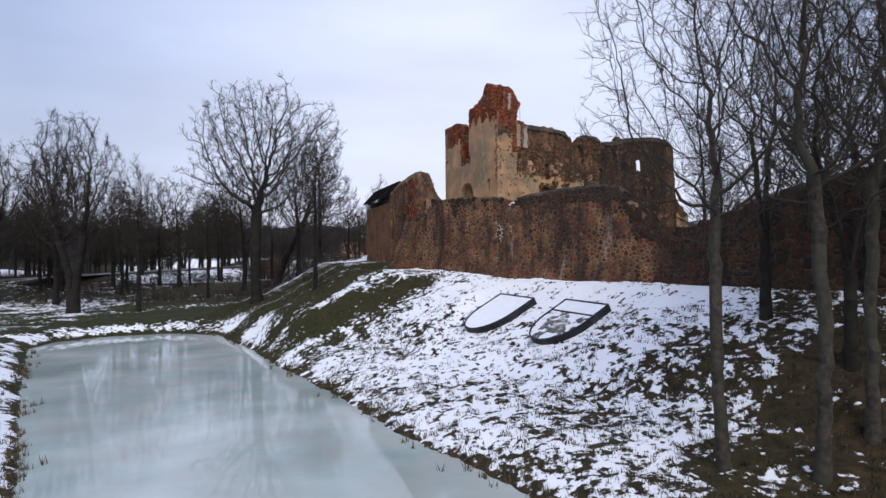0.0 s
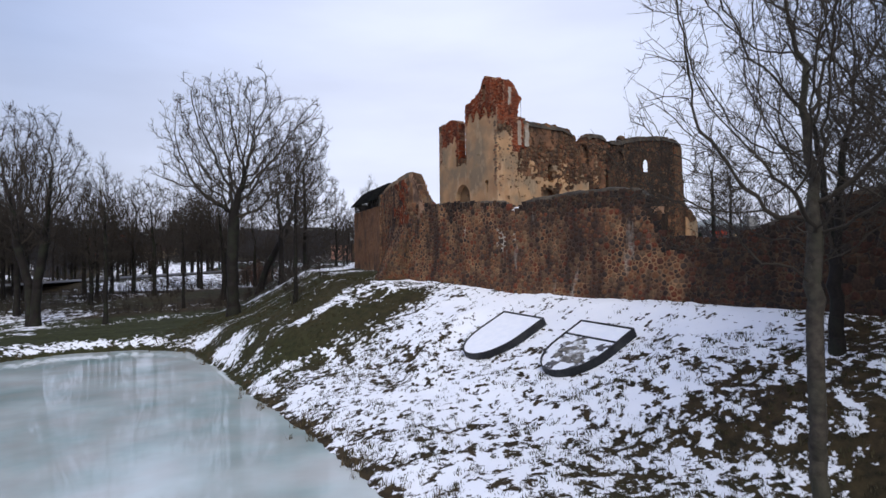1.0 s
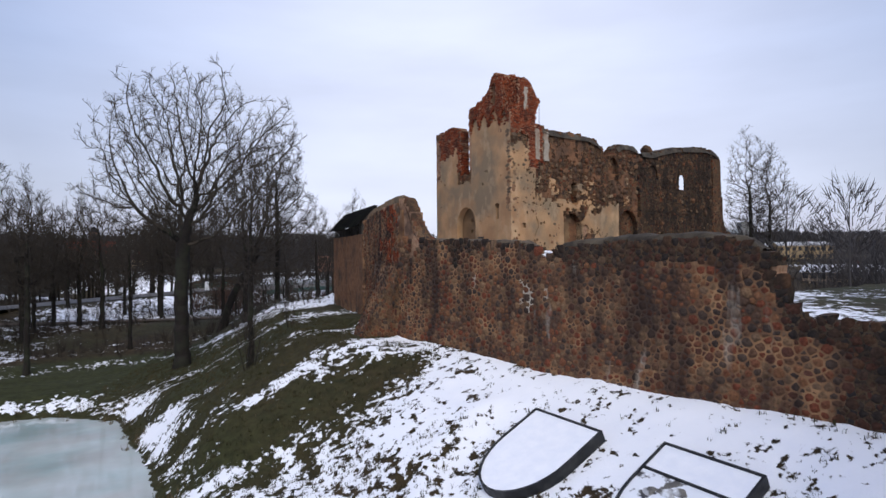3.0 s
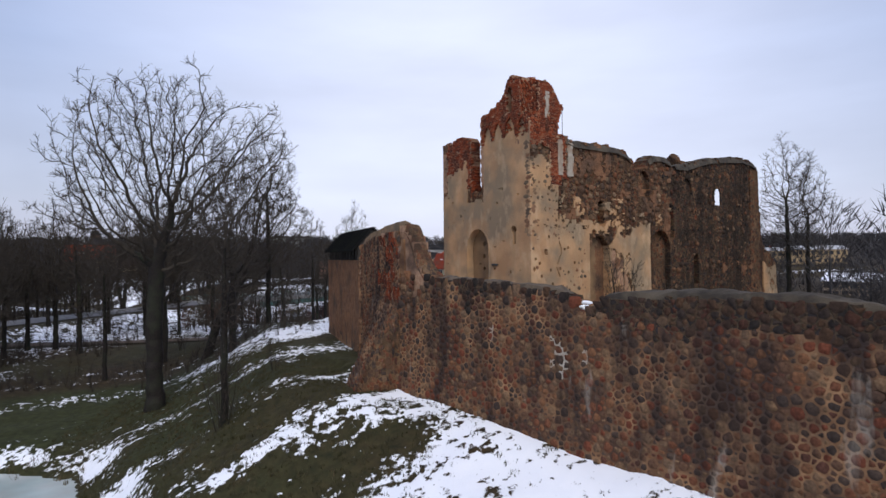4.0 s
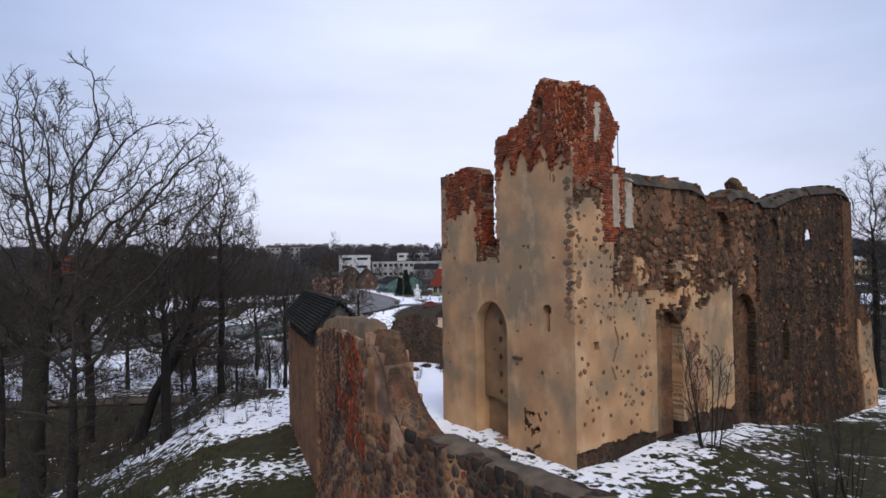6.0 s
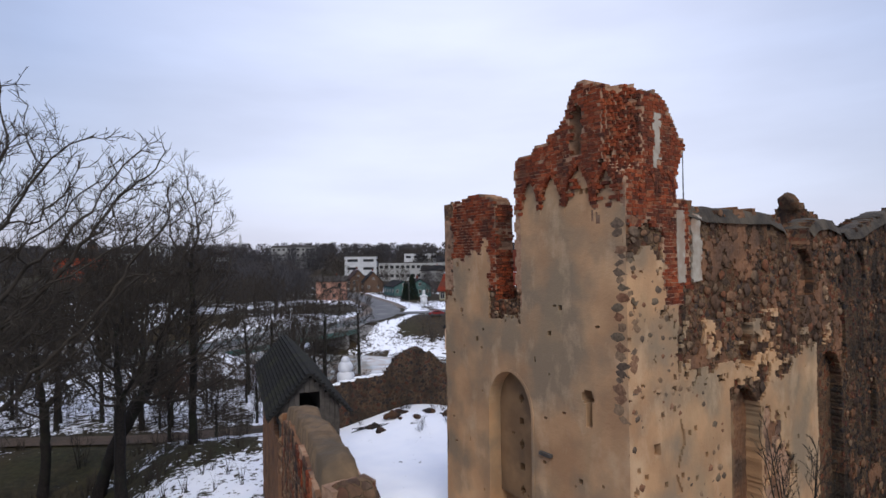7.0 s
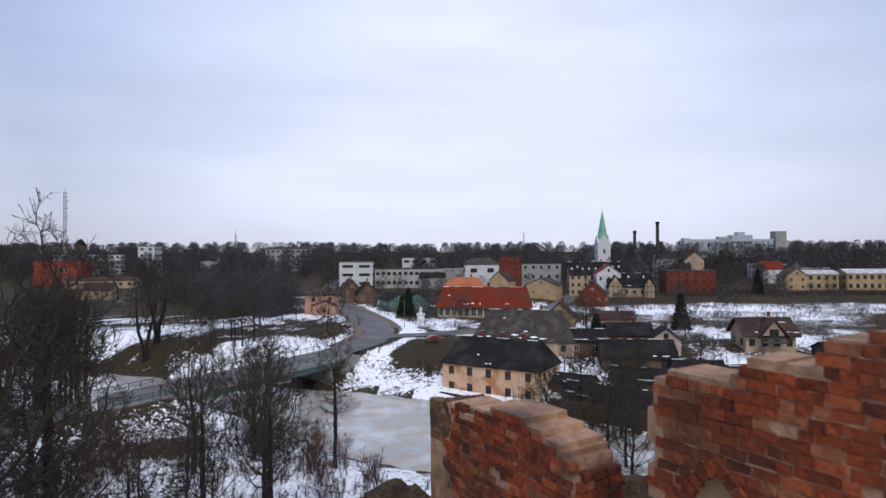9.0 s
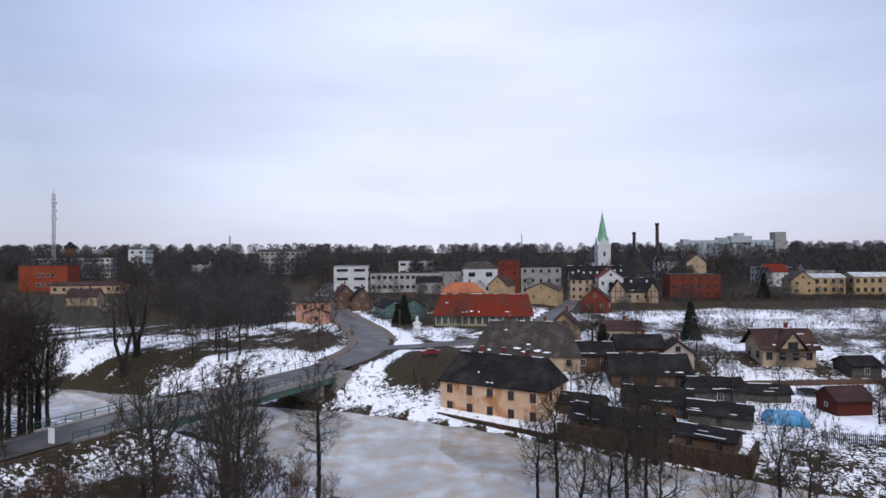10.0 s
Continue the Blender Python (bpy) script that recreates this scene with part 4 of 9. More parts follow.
def arcade(s, z):
    """Below the curve of a blind pointed arch."""
    under = np.zeros(np.shape(s), dtype=bool)
    for a, b in zip(FEET[1:], FEET[:-1]):
        w = (b - a) / 2 - 0.10
        x = np.abs(s - (a + b) / 2)
        rad = 2.4 * w
        rise = np.sqrt(np.clip(rad ** 2 - (x + rad - w) ** 2, 0, None))
        under |= (x < w + 0.06 * smooth(24.2, 23.8, z)) & (z < 24.05 + rise) & (z > 23.5)
    return under


def a_kind(s, z):
    n1, n2 = fbm(s * 1.1, z * 1.1, 81), fbm(s * 3.0, z * 3.0, 85)
    k = np.zeros(np.shape(s), dtype=int)
    k = np.where((z > 23.8 + 0.12 * (n2 - 0.5)) & ~arcade(s, z) & (s < 5.6), 2, k)
    k = np.where((s < 2.6) & (z > 24.2) & arcade(s, z) & (n2 > 0.5), 2, k)
    k = np.where((s > 5.3) & (s < 5.75) & (z > 20.0), 2, k)
    k = np.where((s > 6.9) & (z > 22.3 + 2.2 * (n1 - 0.35) - 0.25 * (s - 7)), 2, k)
    k = np.where((s > 6.8) & (s < 7.5 + 0.5 * (n2 - 0.5)) & (z > 20.2), 2, k)
    k = np.where((s > 10.3 + 0.4 * (n2 - 0.5)) & (z > 19.0 + 3 * n1), 1, k)
    k = np.where((s > 5.4) & (s < 7.5) & (z > 18.7 + 1.5 * n2) & (z < 20.6), 1, k)
    k = np.where((s < 1.5) & (z > 22.8 + 2.5 * (n1 - 0.5)) & (z < 24.0) & (n2 > 0.52), 2, k)
    k = np.where((s > 2.4) & (s < 3.6) & (z < 12.0) & (n2 > 0.55), 1, k)
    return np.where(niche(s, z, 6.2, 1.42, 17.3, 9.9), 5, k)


def niche(s, z, mid, half, top, bottom):
    t = np.abs(s - mid) / half
    return (t < 1) & (z > bottom) & (z < top - half * 1.15 * (1 - np.sqrt(np.clip(1 - t ** 2, 0, 1))))


def holes(s, z, spots):
    m = np.zeros(np.shape(s), dtype=bool)
    for a, b, q in spots:
        m |= (s - a) ** 2 + (z - b) ** 2 < q * q
    return m


A_HOLES = [(9.6, 19.6, 0.1), (8.4, 18.4, 0.09), (3.1, 20.1, 0.08), (2.2, 14.0, 0.08), (9.9, 21.7, 0.12), (2.0, 12.1, 0.14), (2.4, 11.7, 0.12), (2.9, 11.9, 0.14), (2.6, 11.2, 0.16), (4.2, 19.0, 0.07), (0.62, 25.45, 0.16), (1.0, 25.15, 0.17), (2.1, 24.3, 0.13), (1.75, 24.3, 0.13), (3.3, 25.0, 0.1)]


PITS = np.random.default_rng(55)
A_HOLES += [(PITS.uniform(0.7, 10.6), PITS.uniform(9.5, 23.2), PITS.uniform(0.055, 0.085)) for _ in range(34)]


def a_recess(s, z):
    k = a_kind(s, z)
    d = np.where(k == 0, 0.0, np.where(k == 2, 0.012, 0.06)) + np.where(k == 1, 0.05 * fbm(s * 2.5, z * 2.5, 91), 0)
    d = np.where(arcade(s, z), 0.14 * smooth(23.5, 24.4, z), d)
    nic = niche(s, z, 6.2, 1.42, 17.3, 9.9)
    d = np.where(nic, 0.62, d)
    d = np.where(nic & (z < 11.6 + 0.5 * fbm(s * 2, z, 93)), 0.9, d)
    d = np.where(holes(s, z, [(6.15, 12.3 + 0.95 * i, 0.17) for i in range(5)]) & nic, 0.85, d)
    d = np.where(holes(s, z, [(1.78, 17.05, 0.30)]) | ((np.abs(s - 1.72) < 0.15) & (z > 16.0) & (z < 17.0)), 0.55, d)
    d = np.where((s > 1.86) & (s < 2.50) & (z > 25.6) & (z <= 26.4), 0.5, d)      # deep sill below the window
    return np.where(holes(s, z, A_HOLES), d + 0.3, d)


def a_warp(s, z, d):
    n, t = chamfer(s, z, d)
    thin = (0.75 * smooth(25.2, 25.6, z) + 0.55 * smooth(20.3, 20.7, z) * (s > 6.4)) * (d > 1.4)      # thinner above the frieze and beside the slot
    return n + thin + 0.05 * (fbm(s * 0.5, z * 0.5, 95) - 0.5) * smooth(0, 1, s), t


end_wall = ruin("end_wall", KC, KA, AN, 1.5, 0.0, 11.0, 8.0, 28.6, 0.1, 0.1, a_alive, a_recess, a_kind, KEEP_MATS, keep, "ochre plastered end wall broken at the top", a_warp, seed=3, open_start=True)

# ---- the keep: long wall ----
B_HOLES = [(1.5, 15.4, 0.24), (0.5, 14.9, 0.13), (0.35, 14.2, 0.16), (0.9, 14.6, 0.12), (1.1, 13.7, 0.12), (1.9, 16.5, 0.1), (2.6, 16.6, 0.1), (3.5, 15.6, 0.12), (3.9, 15.7, 0.1), (2.2, 13.1, 0.13), (1.6, 12.5, 0.11), (3.3, 12.9, 0.15), (1.2, 12.0, 0.12), (2.5, 12.0, 0.14),
           (0.8, 12.9, 0.1), (3.9, 13.9, 0.1), (4.3, 12.4, 0.1), (4.6, 14.6, 0.09), (1.9, 11.2, 0.15), (3.0, 14.2, 0.1), (0.6, 11.9, 0.09), (2.0, 14.1, 0.1), (9.4, 15.6, 0.12), (10.5, 14.9, 0.14), (11.4, 15.2, 0.12), (12.3, 13.8, 0.14), (13.2, 12.6, 0.12), (9.6, 13.2, 0.12)]


def b_line(s):
    return np.interp(s, [0, 0.76, 1.16, 1.74, 2.18, 2.62, 3.07, 3.48, 3.66, 3.7, 4.3, 5, 8.4, 10.2, 11.5, 12.3, 12.7, 13.3, 14.0, 14.5, 15.2, 16.4, 17.5, 18.6, 20.5, 22.4, 24.7, 27.3, 31, 32.8, 34.2, 34.6, 34.7, 35.5, 36.8, 37.9, 38],
                  [27.45, 27.55, 27.4, 27.6, 27.45, 27.05, 26.45, 26.05, 25.5, 23.75, 23.7, 23.55, 23.55, 23.6, 23.3, 22.85, 22.2, 21.7, 22.3, 23.0, 23.4, 23.5, 23.3, 23.0, 23.05, 23.55, 24.05, 24.35, 24.65, 24.5, 24.1, 23.7, 16.6, 15.8, 15.0, 14.0, 9.0])


def b_top(s):
    t = b_line(s)
    t = np.where((s > 0.15) & (s < 0.72), t + 0.22, t)
    return t + jag(s, np.where(s < 3.4, 0.12, 0.28), 0.33, 101) * np.where(s < 3.4, 1, 1.0)


def b_alive(s, z):
    waist = np.interp(z, [23.7, 24.0, 25.0, 25.7, 26.0], [9.0, 2.95, 3.08, 3.42, 3.6])      # the turret leans out above the wall
    return (z < b_top(s)) & ~niche(s, z, 25.95, 0.60, 21.45, 19.8) & ~((s > waist) & (z > 23.72 + 0.03 * s) & (s < 3.7))


def b_kind(s, z):
    n1, n2 = fbm(s * 0.8, z * 0.8, 111), fbm(s * 2.6, z * 2.6, 115)
    k = np.ones(np.shape(s), dtype=int)
    n3 = fbm(s * 0.35 + 9, z * 0.5, 113)
    k = np.where((n3 > 0.56) & (n2 > 0.42) & (s < 20), 6, k)
    n5 = fbm(s * 1.5 + 3, z * 1.9, 114)
    k = np.where((s < 6.4) & (z < 17.3 + 0.9 * (n2 - 0.5) + 0.9 * (n5 - 0.5)), 0, k)
    k = np.where((s > 2.5) & (s < 10.5) & (z > 16.8) & (z < 19.6) & (n5 > 0.50 + 0.06 * (z - 17.2)) & (n2 > 0.40), 0, k)
    k = np.where((s > 10) & (s < 17) & (z > 17) & (z < 21) & (n5 > 0.66) & (n2 > 0.5), 0, k)
    k = np.where((s < 2.9) & (z >= 17.3) & (z < 22.4 + 3.0 * (n1 - 0.5)) & (n2 > 0.30), 0, k)
    n4 = fbm(s * 1.3, z * 0.6, 118)
    k = np.where((s > 8.8) & (s < 14.45) & (z < np.interp(s, [8.8, 10, 11.3, 12.5, 14.4], [15.6, 17.0, 16.7, 17.4, 17.9]) + 1.2 * (n2 - 0.5)) & (z > 10.1 + 0.8 * n1) & (n4 > 0.33), 0, k)
    k = np.where((s > 3) & (s < 9) & (z < 17.8) & (z > 17) & (n2 > 0.42), 0, k)
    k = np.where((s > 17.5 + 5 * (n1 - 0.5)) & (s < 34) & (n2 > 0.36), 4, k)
    k = np.where((s > 19) & (s < 33) & (z < 14.5) & (n1 > 0.70), 6, k)
    k = np.where((s > 35.0) & (z < 13.2 + 1.5 * n1), np.where(n2 > 0.6, 6, 0), k)
    k = np.where((s < 3.7) & (z > 23.8 - 1.6 * n1), 2, k)
    k = np.where((s > 2.1 + 0.5 * (n2 - 0.5)) & (s < 3.35) & (z > 20.2), 2, k)
    k = np.where((s > 1.66 + 0.25 * (n2 - 0.5)) & (s < 2.08 + 0.3 * (n2 - 0.5)) & (z > 24.7 + n2) & (z < 26.9), 3, k)
    k = np.where((s > 2.95 + 0.1 * n2) & (s < 3.5) & (z > 21.0) & (z < 23.6), 3, k)
    k = np.where((s > 4.1 + 0.1 * n2) & (s < 4.8 - 0.1 * n2) & (z > 21.0) & (z < 23.5), 3, k)
    k = np.where((s > 3.55) & (s < 4.05) & (z > 20.8) & (z < 23.6), 2, k)
    k = np.where((s > 9.1 + 0.6 * (n2 - 0.5)) & (s < 11.0 + 1.6 * (n1 - 0.5)) & (z < 15.6 + 2 * (n1 - 0.5)) & (n2 > 0.36), np.where(n4 > 0.47, 6, 2), k)
    k = np.where((s < 16) & (z < 10.3 + 0.9 * n1), 4, k)
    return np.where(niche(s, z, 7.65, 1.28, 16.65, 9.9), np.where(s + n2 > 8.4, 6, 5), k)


def b_recess(s, z):
    k = b_kind(s, z)
    d = np.where((k == 0) | (k == 3), 0.0, np.where(k == 2, 0.020, 0.07)) + np.where((k == 1) | (k == 4), 0.10 * fbm(s * 1.6, z * 1.6, 121), 0)
    d = np.where((s > 3.65) & (z > 19.5), d + 0.12, d)
    for mid, half, top, bot in ((7.65, 1.28, 16.65, 9.9), (16.05, 1.6, 17.2, 8.6)):
        d = np.where(niche(s, z, mid, half, top, bot), 0.65, d)
    d = np.where(niche(s, z, 7.95, 0.42, 19.4, 17.4), 0.8, d)
    d = np.where(niche(s, z, 17.95, 0.3, 19.6, 16.6), 0.8, d)
    d = np.where(niche(s, z, 21.9, 0.45, 15.2, 12.4), 0.8, d)
    d = np.where(niche(s, z, 25.95, 0.72, 21.7, 19.3), 0.12, d)
    d = np.where(niche(s, z, 13.9, 0.8, 22.2, 20.0), 0.6, d)
    d = np.where(niche(s, z, 20.6, 0.9, 22.0, 20.6), 0.4, d)
    d = np.where(holes(s, z, [(6.95, 11.4 + 0.95 * i, 0.19) for i in range(6)]) & niche(s, z, 7.65, 1.28, 16.65, 9.9), 0.95, d)
    crack = (np.abs(s - 2.85 - 0.16 * np.sin(z * 2.1)) < 0.13 + 0.10 * np.sin(z * 3.3 + 1)) & (z > 13.6) & (z < 16.2)
    d = np.where(crack, d + 0.09, d)
    return np.where(holes(s, z, B_HOLES), d + 0.25, d)


def b_warp(s, z, d):
    n, t = chamfer(s, z, d)
    batter = 0.3 * smooth(12, 8, z) * smooth(22, 30, s)
    thin = 1.32 * smooth(24.2, 25.2, s) * smooth(33, 30, s) * smooth(18.4, 19.4, z) * smooth(23, 22, z) * (d > 1.4)     # splay behind the window
    return n + batter + thin + 0.12 * (fbm(s * 0.4, z * 0.4, 125) - 0.5) * smooth(0, 1, s), t


long_wall = ruin("long_wall", KC, KB, BN, 1.6, 0.0, 38.1, 5.0, 28.4, 0.1, 0.1, b_alive, b_recess, b_kind, KEEP_MATS, keep, "rubble long wall with plaster remains and tall blind arches", b_warp, seed=5, open_start=True)


# walls behind, seen only past the slot and over the top
def c_alive(s, z):
    return z < np.interp(s, [0, 1.5, 1.7, 3, 8, 30], [24.3, 23.6, 18.5, 17.8, 16, 15]) + jag(s, 0.3, 0.4, 131)


KD = KC + KA * 11.0
ruin("rear_wall", KD, KB, -BN, 1.5, 0.0, 30.0, 8.0, 25.2, 0.25, 0.25, c_alive, lambda s, z: 0.06 * fbm(s, z, 133), lambda s, z: np.where((z > 19) & (fbm(s, z, 137) > 0.45), 2, 1), KEEP_MATS, keep, "low rubble rear wall", seed=7)
ruin("cross_wall", KC + KB * 34.0, KA, -AN, 1.5, 0.0, 11.0, 8.0, 26.5, 0.25, 0.25, lambda s, z: z < np.interp(s, [0, 1.6, 2.2, 6.0, 7.2, 8.3, 9.0, 9.8, 10.6, 11], [24.0, 23.4, 19.6, 19.6, 24.6, 25.5, 25.7, 25.5, 24.9, 24.4]) + jag(s, 0.3, 0.5, 141), lambda s, z: 0.06 * fbm(s, z, 143), lambda s, z: np.ones(np.shape(s), dtype=int), KEEP_MATS, keep, "broken cross wall", seed=8)


def place_a(s, z):
    n, t = (float(q) for q in a_warp(np.array(s), np.array(z), np.array(0.0)))
    n, s = n - 0.05, s + t
    return (KC[0] + KA[0] * s + AN[0] * n, KC[1] + KA[1] * s + AN[1] * n, z), KA, AN


def place_b(s, z):
    n, t = (float(q) for q in b_warp(np.array(s), np.array(z), np.array(0.0)))
    n, s = n - 0.06 - (0.12 if s > 3.65 and z > 19.5 else 0), s + t
    return (KC[0] + KB[0] * s + BN[0] * n, KC[1] + KB[1] * s + BN[1] * n, z), KB, BN


def flush_a(s, z):
    p, run, out = place_a(s, z)
    return (p[0] + out[0] * 0.035, p[1] + out[1] * 0.035, z), run, out


def flush_b(s, z):
    p, run, out = place_b(s, z)
    return (p[0] + out[0] * 0.045, p[1] + out[1] * 0.045, z), run, out


r1 = np.random.default_rng(21)
a_brick_ok = lambda s, z: bool((a_kind(s, z) == 2) & a_alive(s, z + 0.05) & (a_recess(s, z) < 0.2))
b_brick_ok = lambda s, z: bool((b_kind(s, z) == 2) & b_alive(s, z + 0.05) & (b_recess(s, z) < 0.3))
rows_a = brick_rows(0.1, 5.6, 23.7, 28.3, a_brick_ok, r1)
nearest = [q for q in rows_a if q[1] > 25.2][:300]
rest = [q for q in rows_a if q not in set(nearest)]
joined_bricks("brickwork", rest + brick_rows(6.9, 10.9, 19.6, 25.2, a_brick_ok, r1), place_a, keep, r1)
joined_bricks("brickwork", brick_rows(0.1, 4.05, 19.8, 27.8, b_brick_ok, r1), place_b, keep, r1)

a_stone_ok = lambda s, z: (a_kind(s, z) == 1) & a_alive(s, z) & (a_recess(s, z) < 0.3)
b_stone_ok = lambda s, z: (b_kind(s, z) == 1) & b_alive(s, z + 0.1) & (b_recess(s, z) < 0.4)
joined_stones("stonework", pack(0.05, 10.95, 9, 25, 0.06, 0.2, 7000, a_stone_ok, r1, gap=1.05), place_a, KEEPSTONE, keep, r1, flat=0.3)
joined_stones("stonework", pack(0.05, 34.4, 8.2, 24.6, 0.06, 0.34, 9000, lambda s, z: b_stone_ok(s, z) & (fbm(s * 0.7, z * 0.7, 117) > 0.44), r1, gap=1.16), place_b, KEEPSTONE, keep, r1, flat=0.16)
joined_stones("stonework", pack(14, 34.4, 8.2, 24.6, 0.06, 0.3, 3000, lambda s, z: (b_kind(s, z) == 4) & b_alive(s, z + 0.1) & (b_recess(s, z) < 0.4) & (fbm(s * 0.7, z * 0.7, 116) > 0.5), r1, gap=1.25), place_b, DARK_STONE, keep, r1, flat=0.14)
joined_stones("stonework", pack(0.05, 5.8, 10.5, 22.4, 0.06, 0.21, 1400, lambda s, z: (b_kind(s, z) == 0) & (fbm(s * 0.9, z * 0.6, 119) + 0.12 * (s < 2.9) * (z > 16.3) > 0.53), r1, gap=1.15), flush_b, QUOIN, keep, r1, flat=0.2)
# corner stones bonded into both faces
quoins, z = [], 16.6
while z < 23.2:
    q = r1.uniform(0.15, 0.26)
    quoins.append((r1.uniform(0.16, 0.40), z, q))
    if r1.random() < 0.35:
        quoins.append((r1.uniform(0.6, 0.95), z + r1.uniform(-0.1, 0.1), q * r1.uniform(0.4, 0.6)))
    z += q * r1.uniform(1.25, 1.6)
CORNER_ME = stone_meshes("corner_stone", QUOIN)
single_stones(quoins, flush_a, CORNER_ME, keep, r1, flat=0.13, name="corner_stone", long=1.15)
single_stones([(s * 1.3, z + r1.uniform(-0.25, 0.25), q * r1.uniform(0.6, 1.0)) for s, z, q in quoins], flush_b, CORNER_ME, keep, r1, flat=0.13, name="corner_stone", long=1.15)
# ribs of brick set on edge round the blind arches
V, F, c = [], [], 0
for feet, place in ((FEET, place_a), ([2.95, 1.85, 0.75], place_b)):
    for a, b in zip(feet[1:], feet[:-1]):
        w, mid = (b - a) / 2 - 0.10, (a + b) / 2
        rad = 2.4 * w
        for side in (-1, 1):
            th1 = math.acos((rad - w) / rad)
            for th in np.arange(-0.10, th1, 0.135 / rad):
                x, zz = rad * math.cos(th) - (rad - w) + 0.03, 24.05 + rad * math.sin(th)
                sa = mid + side * x
                if r1.random() < 0.08 or not (0.1 < sa < 5.55):
                    continue
                v, f = BRICK_SHORT[r1.integers(4)]
                p, run, out = place(sa, zz)
                ang = th if side > 0 else math.pi - th
                X, Z, Y = v[:, 0] * math.cos(ang) - v[:, 2] * math.sin(ang), v[:, 0] * math.sin(ang) + v[:, 2] * math.cos(ang), v[:, 1] + 0.02
                V.append(np.stack([p[0] + run[0] * X + out[0] * Y, p[1] + run[1] * X + out[1] * Y, p[2] + Z], -1)); F.append(f + c); c += 8
tagged(part("arch_ribs", mesh_of("arch_ribs", np.concatenate(V), np.concatenate(F), BRICK, smooth=False), None, keep, "brick ribs of the blind pointed arches"), kind="stuff")
# brick flank of the pier beside the slot
flank_ok = lambda n, z: bool((z > 19.7) & (z < 24.2) & (fbm(np.array(n * 1.2), np.array(z * 1.2), 77) > 0.34))
joined_bricks("brickwork", brick_rows(0.05, 0.92, 19.7, 24.3, flank_ok, r1), lambda n, z: ((KC[0] + KA[0] * (6.99 + 0.16 * (float(fbm(np.array(z * 1.5), np.array(0.0), 71)) - 0.5) * 2) - AN[0] * n, KC[1] + KA[1] * (6.99 + 0.16 * (float(fbm(np.array(z * 1.5), np.array(0.0), 71)) - 0.5) * 2) - AN[1] * n, z), -AN, -KA), keep, r1)


def cap_snow(name, origin, run, inward, s0, s1, topf, thick, parent, z_off=0.0, seed=1, gate=0.5):
    """Thin snow lying on the top of a wall, in soft uneven drifts."""
    r = np.random.default_rng(seed)
    bm = bmesh.new()
    for a in np.arange(s0, s1, 0.22):
        if fbm(np.array(a * 0.35), np.array(0.0), seed) < gate:
            continue
        w = r.uniform(0.25, 0.7) * thick
        p = (origin[0] + run[0] * a + inward[0] * w, origin[1] + run[1] * a + inward[1] * w, float(topf(np.array(a))) + z_off + 0.02)
        bmesh.ops.create_icosphere(bm, subdivisions=2, radius=1, matrix=Matrix.Translation(p) @ Matrix.Rotation(math.atan2(run[1], run[0]) + r.uniform(-0.4, 0.4), 4, "Z") @ Matrix.Diagonal((r.uniform(0.25, 0.5), r.uniform(0.18, 0.34), r.uniform(0.06, 0.11), 1)))
    for f in bm.faces:
        f.smooth = True
    part(name, bm, SNOW, parent, "thin snow on the wall top")


def niche_reveal(origin, run, out, mid, half, top, bottom, depth, parent, ring=0.09, material=PLASTER):
    """The smooth plastered edge and soffit of a round-headed niche."""
    prof = [(-half, bottom), (-half, top - 1.15 * half)]
    for i in range(1, 24):
        a = math.pi * (1 - i / 24)
        prof.append((half * math.cos(a), top - 1.15 * half * (1 - math.sin(a))))
    prof += [(half, top - 1.15 * half), (half, bottom)]
    bm = bmesh.new()
    rows = []
    for x, z in prof:
        k = (half + ring) / half
        zo = top - 1.15 * half + (z - (top - 1.15 * half)) * k if z > top - 1.15 * half else z
        row = []
        for xx, zz, n in ((x * k, zo, -0.03), (x * k, zo, 0.022), (x * 0.97, z - 0.03 * (z > bottom), 0.022), (x * 0.97, z - 0.03 * (z > bottom), -depth)):
            row.append(bm.verts.new((origin[0] + run[0] * (mid + xx) + out[0] * n, origin[1] + run[1] * (mid + xx) + out[1] * n, zz)))
        rows.append(row)
    for p, q in zip(rows[:-1], rows[1:]):
        for i in range(3):
            bm.faces.new((p[i], q[i], q[i + 1], p[i + 1]))
    bmesh.ops.recalc_face_normals(bm, faces=bm.faces)
    part("niche_edge", bm, material, parent, "rounded plaster edge of a tall blind niche")


niche_reveal(KC, KA, AN, 6.2, 1.42, 17.3, 9.9, 0.60, keep)
# iron beam end, antenna rod
bm = bmesh.new()
p = KC + KA * 3.95 + AN * 0.1
box(bm, -0.32, 0.32, -0.25, 0.05, -0.07, 0.07, 0.015)
part("beam_end", bm, DARKWOOD, keep, "dark beam end in the plaster", at=Matrix.Translation((p[0], p[1], 14.5)) @ Matrix.Rotation(math.atan2(KA[1], KA[0]), 4, "Z"))
bm = bmesh.new()
bmesh.ops.create_cone(bm, cap_ends=True, segments=8, radius1=0.025, radius2=0.018, depth=2.3)
p = KC + KB * 3.5 - BN * 0.05
part("rod", bm, IRON, keep, "thin iron rod", at=Matrix.Translation((p[0], p[1], 24.75)))
bm = bmesh.new()
bmesh.ops.create_icosphere(bm, subdivisions=3, radius=0.72)
for v in bm.verts:
    v.co *= 1 + 0.35 * noise.noise(v.co * 1.6)
    v.co.z *= 0.85 if v.co.z > 0 else 1.2
p = KC + KB * 33.0 - BN * 8.9
part("stub", bm, MORTAR, keep, "broken brick stub on the far corner", at=Matrix.Translation((p[0], p[1], 26.1)))

# ---- curtain wall ----
def w_top(s):
    return w_line(s) + jag(s, 0.07, 0.5, 151)


